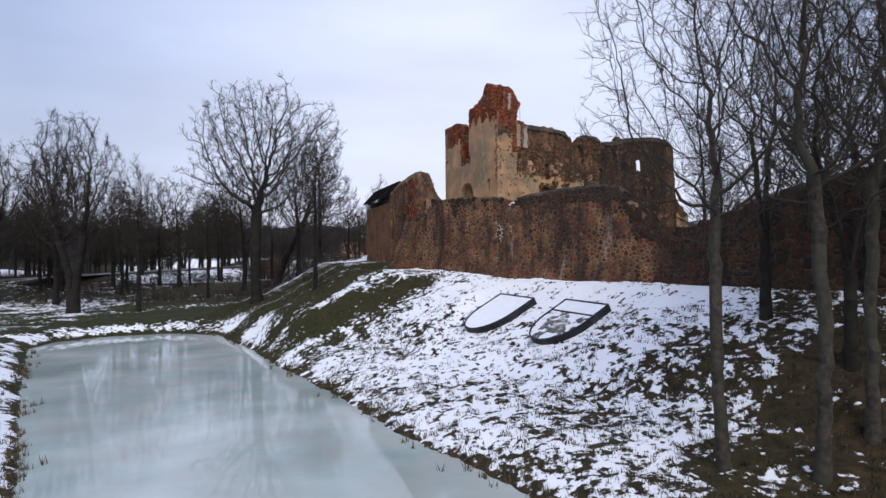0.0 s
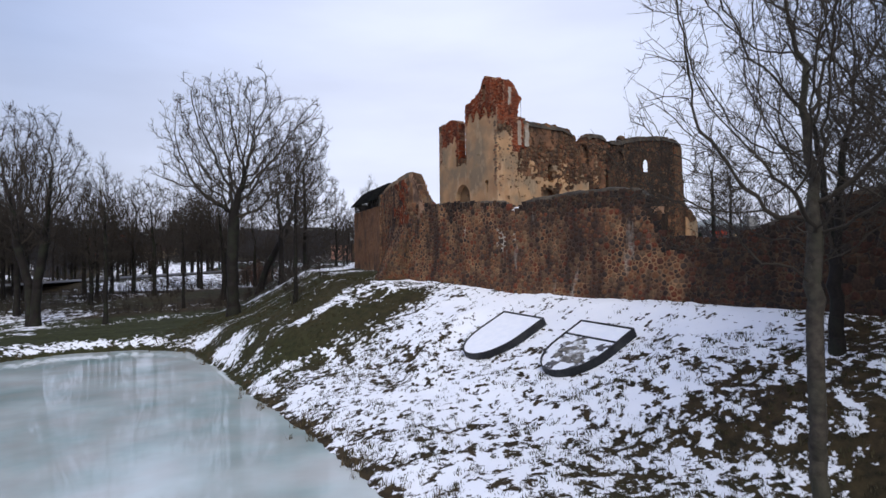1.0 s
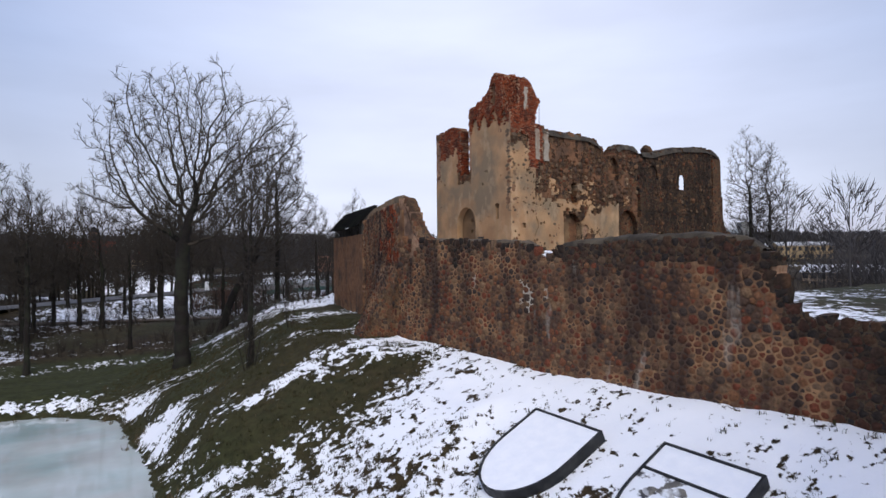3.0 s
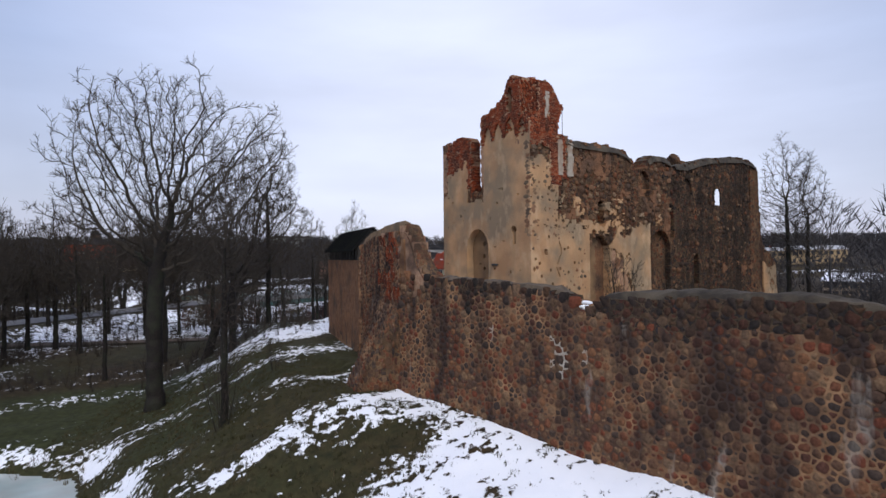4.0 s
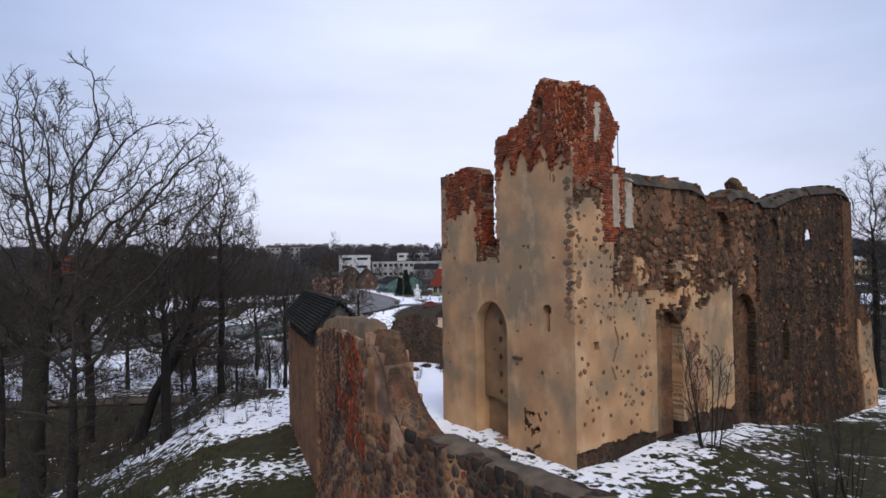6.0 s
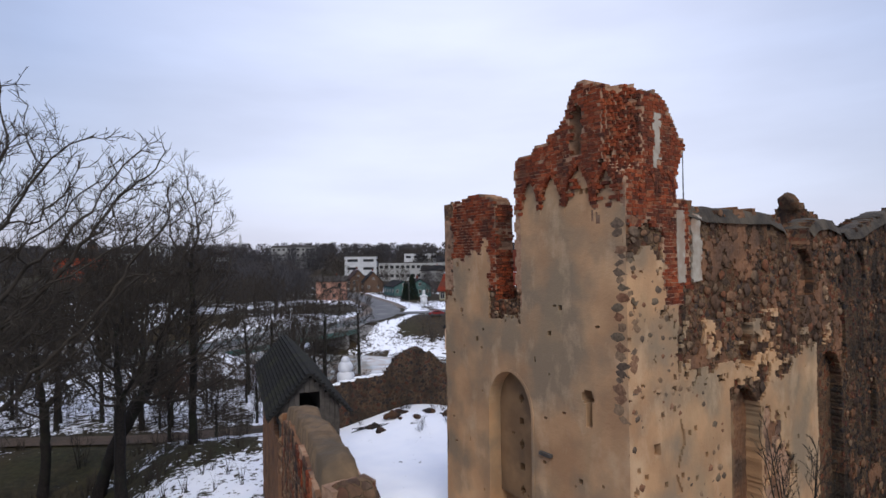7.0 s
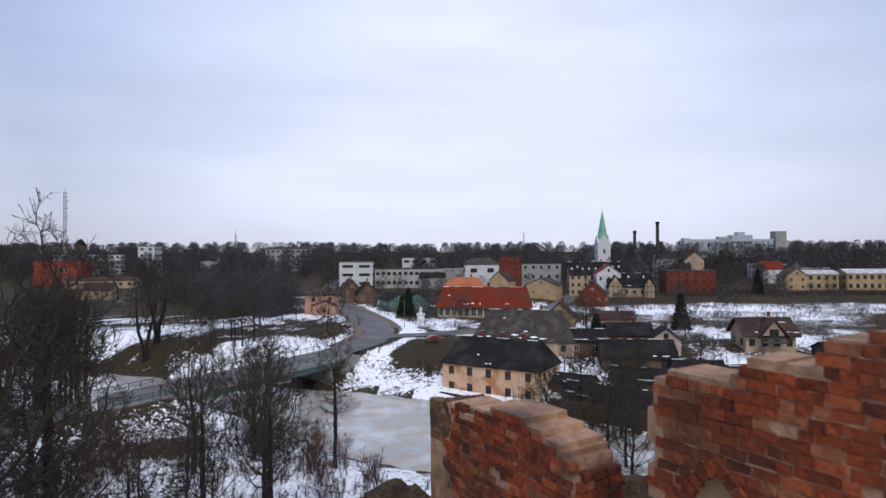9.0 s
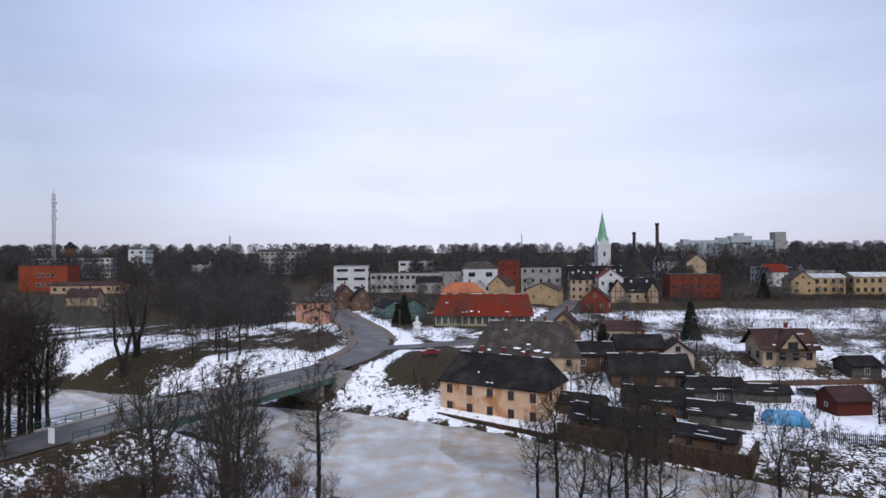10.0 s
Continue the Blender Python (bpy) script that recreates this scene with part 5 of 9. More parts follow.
def w_line(s):
    return np.interp(s, [-0.2, 0.0, 0.5, 0.9, 1.3, 1.7, 2.2, 2.8, 7.9, 11.3, 12.4, 12.9, 13.6, 14.2, 15.6, 19, 21.6, 23.3, 24.4, 24.8, 25.2, 29, 30.7, 34.8, 39, 48, 52],
                  [17.0, 17.1, 17.1, 16.6, 15.7, 15.0, 14.4, 13.95, 13.8, 13.6, 13.2, 12.85, 13.0, 13.35, 13.45, 13.55, 13.65, 13.4, 12.8, 11.2, 10.45, 10.4, 10.9, 12.2, 12.95, 13.3, 12.7])


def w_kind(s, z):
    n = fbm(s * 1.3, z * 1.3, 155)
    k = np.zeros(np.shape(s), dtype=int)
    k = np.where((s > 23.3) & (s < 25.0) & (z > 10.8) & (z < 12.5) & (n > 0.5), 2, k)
    # right part: darker masonry, with the trees' shade put into its colour
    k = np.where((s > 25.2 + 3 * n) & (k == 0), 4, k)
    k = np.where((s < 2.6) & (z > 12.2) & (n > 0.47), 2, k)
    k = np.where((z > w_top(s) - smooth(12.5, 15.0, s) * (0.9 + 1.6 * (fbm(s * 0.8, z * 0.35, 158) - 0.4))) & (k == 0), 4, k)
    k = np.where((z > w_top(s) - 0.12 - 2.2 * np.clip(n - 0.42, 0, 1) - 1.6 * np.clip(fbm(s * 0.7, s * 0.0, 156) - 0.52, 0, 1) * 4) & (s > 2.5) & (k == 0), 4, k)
    for mid, lo, hi, wide in ((11.95, 9.5, 11.3, 0.17), (13.1, 10.3, 11.5, 0.11), (11.4, 10.2, 11.5, 0.08), (7.7, 10.6, 11.8, 0.12)):
        k = np.where((np.abs(s - mid - 0.5 * (n - 0.5)) < wide * (0.5 + n) * smooth(lo - 0.3, hi, z) + 0.03) & (z < hi + 0.6 * (n - 0.5)) & (z > lo + 1.2 * (n - 0.4)), 3, k)
    return k


def w_warp(s, z, d):
    return 0.10 * (fbm(s * 0.35, z * 0.35, 157) - 0.5) + 0.25 * smooth(9, 6, z) * (d < 0.7), 0.0


curtain = tagged(new("wall_curtain"), "high curtain wall of field stones set in brown mortar", "wall", kind="structure")
ruin("wall_body", W0, WD, WN, 1.2, 0.0, 52.0, 5.0, 17.2, 0.25, 0.2, lambda s, z: z < w_top(s) - 0.2 * (s < 2.9), lambda s, z: 0.02 * fbm(s * 1.5, z * 1.5, 159) + np.where(w_kind(s, z) == 2, 0.10, 0), w_kind, [CURTAIN, CURTAIN, BRICKBED, PALE, DARK_RUBBLE], curtain, warp=w_warp, seed=9)


def place_w(s, z):
    n = float(w_warp(np.array(s), np.array(z), np.array(0.0))[0]) - 0.010
    return (W0[0] + WD[0] * s + WN[0] * n, W0[1] + WD[1] * s + WN[1] * n, z), WD, WN


r2 = np.random.default_rng(33)
w_ok = lambda s, z: (z < w_top(s) - 0.1) & (w_kind(s, z) != 2) & (w_kind(s, z) != 3)
w_stones = pack(0.1, 34, 6.0, 14.0, 0.075, 0.24, 90000, w_ok, r2, gap=0.97)
w_stones += pack(34, 51, 6.0, 13.5, 0.13, 0.38, 7000, w_ok, r2, gap=1.02)
w_fit = cells(w_stones, 0.030, 0.62)
w_near = [q for q in w_fit if 9.5 < q[0] < 17.5 and 8.2 < q[1] < 12.8 and q[2] > 0.12][:300]
near_keys = {q[:2] for q in w_near}
w_dark = lambda q: int(w_kind(np.array(q[0]), np.array(q[1]))) == 4
joined_cells("stonework", [q for q in w_fit if q[:2] not in near_keys and not w_dark(q)], place_w, STONE, curtain, r2)
joined_cells("stonework", [q for q in w_fit if q[:2] not in near_keys and w_dark(q)], place_w, DARK_STONE, curtain, r2)
cap_snow("snow_cap", W0, WD, -WN, 12.5, 13.4, lambda s: w_line(s) - 0.05, 1.2, curtain, 0.0, 4, 0.0)
cap_snow("snow_cap", W0, WD, -WN, 26, 34, w_top, 1.2, curtain, 0.02, 5, 0.5)


def coping(name, origin, run, out, s0, s1, line, thick, parent, rise=0.30, seed=1, material=COPING, drop=0.32):
    """A smooth mound of lime mortar weathering the wall's top."""
    ss = np.arange(s0, s1 + 0.01, 0.22)
    us = np.linspace(0, 1, 9)
    Sg, U = np.meshgrid(ss, us, indexing="ij")
    end = smooth(s0, s0 + 0.7, Sg) * smooth(s1, s1 - 0.7, Sg)
    h = (rise * np.sin(np.pi * np.clip(U, 0, 1)) ** 0.6 + 0.08) * (0.35 + 0.65 * end) + 0.30 * (fbm(Sg * 0.8, U * 1.5, seed) - 0.5) + 0.16 * (fbm(Sg * 3, U * 4, seed + 1) - 0.5)
    nn = -0.06 - U * (thick - 0.05) + 0.10 * (fbm(Sg * 1.1, U * 0, seed + 2) - 0.5)
    z = line(Sg) + np.where((U == 0) | (U == 1), -drop, h)
    V = np.stack([origin[0] + run[0] * Sg + out[0] * nn, origin[1] + run[1] * Sg + out[1] * nn, z], -1).reshape(-1, 3)
    ii = np.arange(len(ss) * 9).reshape(len(ss), 9)
    F = np.stack([ii[:-1, :-1], ii[1:, :-1], ii[1:, 1:], ii[:-1, 1:]], -1).reshape(-1, 4)
    part(name, mesh_of(name, V, F, material, smooth=True), None, parent, "smooth weathered lime coping")


coping("cap", KC, KA, AN, 7.1, 10.95, lambda s: a_top(s) - 0.30, 0.95, keep, 0.10, 421, MORTAR)
for c0, c1 in ((3.8, 12.0), (14.6, 18.0), (18.7, 26.0), (26.3, 34.2)):
    coping("cap", KC, KB, BN, c0, c1, lambda s: b_line(s) - 0.02, 1.6, keep, 0.2, 431 + int(c0), DARKCAP)
coping("cap", KC, KA, AN, 2.9, 5.55, lambda s: a_top(s) - 0.26, 0.8, keep, 0.06, 423, MORTAR)
coping("coping", W0, WD, WN, 0.15, 3.4, lambda s: w_line(s) - 0.12, 1.2, curtain, 0.2, 403, MORTAR, 0.4)
coping("coping", W0, WD, WN, 2.9, 12.1, lambda s: w_line(s) - 0.06, 1.15, curtain, 0.10, 401)
coping("coping", W0, WD, WN, 13.2, 24.0, w_line, 1.15, curtain, 0.20, 405, DARKCAP)
coping("coping", W0, WD, WN, 30.5, 51.5, w_line, 1.15, curtain, 0.25, 409)


# ---- left wall with the battered corner, and the roofed gallery on it ----
def l_top(s):
    return l_line(s) + np.where(s < 10.3, 0.2 * (fbm(s * 1.4, s * 0, 161) - 0.5) - 0.4, 0)


def l_line(s):
    return np.interp(s, [-0.2, 0.0, 0.6, 1.2, 4, 8, 10.3, 10.4, 24, 24.2], [16.6, 16.9, 17.1, 17.15, 17.0, 16.7, 16.2, 15.0, 14.9, 14.6])


def l_kind(s, z):
    n = fbm(s * 1.1, z * 1.1, 165)
    k = np.zeros(np.shape(s), dtype=int)
    k = np.where((s < 5.0) & (z > 12.4) & (n > 0.49), 2, k)
    k = np.where((s < 1.7) & (z < 12.2), 3, k)
    return np.where((s > 10.4) & (z > 7.2 + 2.4 * n), 1, k)


def l_warp(s, z, d):
    return 0.50 * np.clip(12.4 - z, 0, 7) * (1 - smooth(3.0, 8.0, s)) * (d < 0.7) * smooth(-0.1, 0.8, s) + 0.12 * (s > 10.4) * (d < 0.7) + 0.2 * (fbm(s * 0.4, z * 0.4, 167) - 0.5), 0.0


left_wall = tagged(new("wall_left"), "tall left curtain wall with a battered rubble foot and orange plaster", "wall", kind="structure")
ruin("wall_body", W0, LD, LN, 1.2, 0.0, 24.2, 4.5, 17.5, 0.2, 0.2, lambda s, z: z < l_top(s), lambda s, z: 0.02 * fbm(s * 1.5, z * 1.5, 169), l_kind, [CURTAIN, ORANGE, BRICKBED, MORTAR], left_wall, warp=l_warp, seed=11)


def place_l(s, z):
    n = float(l_warp(np.array(s), np.array(z), np.array(0.0))[0]) - 0.012
    return (W0[0] + LD[0] * s + LN[0] * n, W0[1] + LD[1] * s + LN[1] * n, z), LD, LN


joined_cells("stonework", cells(pack(0.1, 11, 5.5, 17, 0.075, 0.24, 18000, lambda s, z: (z < l_top(s) - 0.1) & (l_kind(s, z) % 3 == 0), r2, gap=0.96), 0.036, 0.62), place_l, STONE, left_wall, r2)
joined_bricks("brickwork", brick_rows(0.1, 5.0, 12.4, 17.0, lambda s, z: bool((l_kind(s, z) == 2) & (z < l_top(s) - 0.05) & (fbm(s * 2, z * 2, 171) > 0.40)), r2), place_l, left_wall, r2)

coping("coping", W0, LD, LN, 0.1, 10.35, lambda s: l_line(s) - 0.12, 1.1, left_wall, 0.22, 411, EARTHCAP, 0.8)
gallery = thing("roofed_gallery", "narrow wooden wall-walk gallery with a steep dark shingle roof", "gallery")
lrot = math.degrees(math.atan2(LD[1], LD[0]))
gp = W0 + LD * 11.2 - LN * 1.15
gallery.matrix_basis = pose(gp[0], gp[1], 0, 0, 0, lrot)
GL = 12.6
for side in (1, -1):
    bm = bmesh.new()
    prism(bm, [(-0.35, 0.0, 17.5), (-0.35, side * 1.65, 15.72), (-0.35, side * 1.65, 15.64), (-0.35, 0.0, 17.40)], (GL + 0.6, 0, 0))
    slope = part("roof_slope", bm, ROOFMOSS, gallery)
    for i in range(13):
        u = (i + 0.5) / 13
        z = 17.5 - 1.78 * u
        part("roof_board", boxes((-0.37, GL + 0.27, side * (1.65 * u + 0.06) - 0.07, side * (1.65 * u + 0.06) + 0.07, z - 0.03, z + 0.028)), ROOFMOSS, slope)
for x in (0.0, GL):
    bm = bmesh.new()
    for y in np.arange(-1.2, 1.2, 0.2):
        top = 17.35 - 1.08 * abs(y + 0.1)
        if abs(y + 0.1) < 0.35:
            box(bm, x - 0.02, x + 0.04, y + 0.005, y + 0.195, 15.0, 15.95)
            box(bm, x - 0.02, x + 0.04, y + 0.005, y + 0.195, 16.65, top)
        elif y > 0.55 and y < 0.9:
            box(bm, x - 0.02, x + 0.04, y + 0.005, y + 0.195, 15.6, top)
        else:
            box(bm, x - 0.02, x + 0.04, y + 0.005, y + 0.195, 14.6, top)
    part("gable", bm, DARKWOOD, gallery, "boarded grey gable with a dark hatch")
for i in range(12):
    part("post", boxes((i * GL / 11 - 0.07, i * GL / 11 + 0.07, 1.0, 1.14, 14.8, 16.3), bevel=0.01), DARKWOOD, gallery)
    part("post", boxes((i * GL / 11 - 0.07, i * GL / 11 + 0.07, -1.14, -1.0, 14.0, 16.3), bevel=0.01), DARKWOOD, gallery)
part("floor_beam", boxes((0, GL, -1.2, 1.2, 14.55, 14.75), bevel=0.02), DARKWOOD, gallery)
part("back_wall", boxes((0, GL, -1.0, -0.95, 14.7, 16.2)), DARKWOOD, gallery)


# ---- rear wall of the yard ----
def n_top(s):
    return np.interp(s, [-4, -1, 1.0, 2.8, 4.4, 5.1, 5.8, 7.3, 8.5, 9.7, 12, 30], [11.4, 11.5, 11.8, 12.05, 12.15, 12.95, 13.8, 14.15, 13.85, 12.9, 12.5, 12.0]) + jag(s, 0.16, 0.7, 181)


rear = tagged(new("wall_rear"), "ruined rear yard wall of dark brown rubble capped with snow", "wall", kind="structure")
ruin("wall_body", N0, ND, NN, 1.1, -4.0, 30.0, 5.0, 15.4, 0.25, 0.25, lambda s, z: z < n_top(s), lambda s, z: 0.12 * fbm(s, z, 183), lambda s, z: np.zeros(np.shape(s), dtype=int), [DARK_RUBBLE, DARK_RUBBLE], rear, seed=13)
joined_stones("stonework", pack(-3.9, 24, 6.4, 14.5, 0.08, 0.26, 4000, lambda s, z: (z < n_top(s) - 0.1) & (fbm(s * 0.8, z * 0.8, 187) > 0.46), r2, gap=1.15), lambda s, z: ((N0[0] + ND[0] * s - NN[0] * 1.08, N0[1] + ND[1] * s - NN[1] * 1.08, z), ND, -NN), DARK_STONE, rear, r2, flat=0.22)
coping("coping", N0 - NN * 0.0, ND, NN, -3.8, 14.0, lambda s: n_top(s) - 0.22, 1.1, rear, 0.28, 437, DARK_RUBBLE)
cap_snow("snow_cap", N0, ND, -NN, -1.5, 5.4, n_top, 1.1, rear, 0.12, 9, 0.3)


# ---- two raised shield beds on the slope ----
def plane_z(x, y):
    return 5.5 + 0.367 * (x - 10.85) + 0.30 * (y - 37.97)


KERB = surface("dark_metal_edge", (0.02, 0.021, 0.023), (0.012, 0.013, 0.015), 4, (0.045, 0.045, 0.045), 1.2, bump=0.2, rough=0.5)


def shield_material():
    """Snow lying in patches over dark blue and grey gravel."""
    m = surface("patchy_snow", (0.012, 0.016, 0.035), (0.14, 0.13, 0.12), 1.1, (0.80, 0.82, 0.87), 1.6, bump=0.5, fine=7, big_lo=0.42, big_hi=0.47)
    return m


PATCHY = shield_material()


def shield(cx, cy, half, length, divided, label):
    """Heater shield lying on the slope: long rim, snow-covered bed."""
    ob = thing("heraldic_shield", label, "shield", "shields on the slope")
    up = Vector((0.367, 0.30, 0)); g = up.length
    across = Vector((0.636, -0.772, 0))
    xdir = Vector((across.x, across.y, 0.367 * across.x + 0.30 * across.y)).normalized()
    ydir = Vector((up.x / g, up.y / g, g)).normalized()
    ydir = (ydir + xdir * SKEW).normalized()
    zdir = xdir.cross(ydir).normalized()
    ob.matrix_basis = Matrix(((xdir.x, ydir.x, zdir.x, cx), (xdir.y, ydir.y, zdir.y, cy), (xdir.z, ydir.z, zdir.z, plane_z(cx, cy) + 0.05), (0, 0, 0, 1)))

    def outline(k):
        pts = [(-half * k, 0.0), (-half * k, -length * 0.45)]
        for i in range(1, 16):
            a = math.pi + math.pi * i / 16
            pts.append((half * k * math.cos(a), -length * 0.45 + (length * 0.55 - half * (1 - k)) * math.sin(a)))
        pts += [(half * k, -length * 0.45), (half * k, 0.0)]
        return pts
    o, i = outline(1.0), outline(0.955)
    i = [(x, min(y, -0.09)) for x, y in i]
    bm = bmesh.new()
    n = len(o)
    vo0 = [bm.verts.new((x, y, -0.55)) for x, y in o]; vo1 = [bm.verts.new((x, y, 0.15)) for x, y in o]
    vi1 = [bm.verts.new((x, y, 0.15)) for x, y in i]; vi0 = [bm.verts.new((x, y, -0.1)) for x, y in i]
    for k in range(n):
        j = (k + 1) % n
        bm.faces.new((vo0[k], vo0[j], vo1[j], vo1[k])); bm.faces.new((vo1[k], vo1[j], vi1[j], vi1[k])); bm.faces.new((vi1[k], vi1[j], vi0[j], vi0[k]))
    part("rim", bm, KERB, ob, "dark metal rim")
    bm = bmesh.new()
    poly = i
    top = [p for p in poly]
    if divided:
        cut = -length * 0.30
        up_part = [(-half * 0.955, -0.09), (-half * 0.955, cut), (half * 0.955, cut), (half * 0.955, -0.09)]
        low = [(-half * 0.955, cut)] + [p for p in poly if p[1] < cut] + [(half * 0.955, cut)]
        bm.faces.new([bm.verts.new((x, y, 0.08)) for x, y in up_part])
        part("snow_bed", bm, SNOW, ob, "snow-covered upper field")
        bm = bmesh.new()
        bm.faces.new([bm.verts.new((x, y, 0.07)) for x, y in low])
        part("charge_bed", bm, PATCHY, ob, "dark blue field under patchy snow")
        part("divider", boxes((-half * 0.95, half * 0.95, cut - 0.05, cut + 0.05, 0.0, 0.14), bevel=0.01), KERB, ob, "dark dividing bar")
        rr = random.Random(4)
        gravel = surface("grey_gravel", (0.20, 0.185, 0.165), (0.10, 0.095, 0.09), 5, (0.75, 0.77, 0.8), 2.2, bump=0.6, fine=12)
        for k in range(46):
            a, q = rr.uniform(0, 6.28), rr.uniform(0, 1) ** 0.6
            x, y = half * 0.62 * q * math.cos(a) - 0.05, -length * 0.60 + length * 0.22 * q * math.sin(a)
            w = rr.uniform(0.10, 0.30)
            bm = bmesh.new()
            bmesh.ops.create_icosphere(bm, subdivisions=2, radius=w, matrix=Matrix.Diagonal((1, rr.uniform(0.6, 1), 0.3, 1)))
            for v in bm.verts:
                v.co *= 1 + 0.6 * noise.noise(v.co * 4 + Vector((k * 5.1, 0, 0)))
            part("gravel_patch", bm, gravel, ob, "grey gravel charge under melting snow", at=Matrix.Translation((x, y, 0.075)))
    else:
        bm.faces.new([bm.verts.new((x, y, 0.08)) for x, y in poly])
        part("snow_bed", bm, SNOW, ob, "smooth snow filling the shield")
    return ob


SKEW = 0.30
shield(5.55, 44.6, 2.03, 4.9, False, "large heraldic shield bed with a dark rim filled with snow")
shield(9.55, 39.5, 1.97, 4.9, True, "large divided heraldic shield bed with dark rim and patchy snow")


# ---- bare trees ----
def grow(seed, height, spread=0.5, stems=1, levels=4, fork=0.3, radius=None, twigs=(7, 5, 5, 4), up=0.12, wiggle=0.16, clear=0.28, segs=7, bole=1.0, limb=(0.45, 0.7), taper=0.80):
    """Branches as rows of p, q, r0, r1, level."""
    r = random.Random(seed)
    rows = []

    def branch(p, d, length, rad, level):
        n = 1 if level == levels and level > 1 else max(2, min(segs, int(length / 0.9))) if level < 3 else 2
        step = length / n
        pts, dirs = [p], []
        q, dd = Vector(p), Vector(d)
        for i in range(n):
            w = wiggle * (1.0 if level else 0.22)
            dd = (dd + Vector((r.gauss(0, w), r.gauss(0, w), r.gauss(0, w * 0.6) + up * (0.6, 1.0, 0.7, 0.35, 0.2, 0.2)[level]))).normalized()
            if level == 0:
                dd = (dd + (Vector(d) - dd) * 0.5).normalized()
            q2 = q + dd * step
            tp = taper if level == 0 else 0.80
            r0, r1 = rad * (1 - tp * i / n), rad * (1 - tp * (i + 1) / n)
            rows.append((*q, *q2, max(r0, 0.008), max(r1, 0.006), level))
            q = q2
            pts.append(q.copy()); dirs.append(dd.copy())
        if level >= levels:
            return
        k = twigs[min(level, len(twigs) - 1)]
        lo = clear if level == 0 else 0.22
        for j in range(k):
            t = lo + (1 - lo) * (j + r.uniform(0.1, 0.9)) / k
            f = t * n
            i = min(n - 1, int(f))
            base = pts[i].lerp(pts[i + 1], f - i)
            ax = dirs[i].orthogonal().normalized()
            ax.rotate(Matrix.Rotation(r.uniform(0, 6.283), 3, dirs[i]))
            ang = r.uniform(0.55, 1.05) * (1.15 - 0.40 * t) * (spread / 0.5) ** 0.6
            nd = (dirs[i] * math.cos(ang) + ax * math.sin(ang)).normalized()
            if level == 0:
                ln = length / bole * spread * (0.30 + 0.25 * (1 - bole) * 2 + 0.62 * math.sin(math.pi * min(1.0, 0.22 + 0.78 * t))) * r.uniform(0.75, 1.05)
                ang *= 1.1
            else:
                ln = length * (1.0 - 0.5 * t) * r.uniform(0.42, 0.68)
            rr = rad * (1 - tp * t) * r.uniform(*(limb if level == 0 else (0.45, 0.7)))
            branch(base, nd, ln, rr, level + 1)
    radius = radius or height * 0.016
    for sidx in range(stems):
        a = r.uniform(0, 6.283)
        tilt = 0.0 if stems == 1 else r.uniform(0.08, 0.28)
        d = Vector((math.cos(a) * tilt, math.sin(a) * tilt, 1)).normalized()
        branch(Vector((math.cos(a) * 0.25 * (stems > 1), math.sin(a) * 0.25 * (stems > 1), -0.4)), d, height * r.uniform(0.85, 1.0) * 0.92 * bole, radius * (1.0 if stems == 1 else 0.7), 0)
    return np.array(rows)


def tubes(rows, sides, fat=1.0):
    """Each row a tapered tube."""
    P, Q = rows[:, 0:3], rows[:, 3:6]
    d = Q - P
    d /= np.linalg.norm(d, axis=1, keepdims=True) + 1e-9
    ref = np.where(np.abs(d[:, 2:3]) > 0.9, np.array([[1.0, 0, 0]]), np.array([[0, 0, 1.0]]))
    u = np.cross(d, ref); u /= np.linalg.norm(u, axis=1, keepdims=True)
    v = np.cross(d, u)
    P, Q = P - d * rows[:, 6:7] * 0.3, Q + d * rows[:, 7:8] * 0.3
    rings = []
    for end, rad in ((P, rows[:, 6:7] * fat), (Q, rows[:, 7:8] * fat)):
        for k in range(sides):
            a = 2 * np.pi * k / sides
            rings.append(end + (u * math.cos(a) + v * math.sin(a)) * rad)
    V = np.stack(rings, 1).reshape(-1, 3)
    base = (np.arange(len(rows)) * 2 * sides)[:, None]
    F = [base + np.array([[k, (k + 1) % sides, sides + (k + 1) % sides, sides + k]]) for k in range(sides)]
    return V, np.concatenate(F)


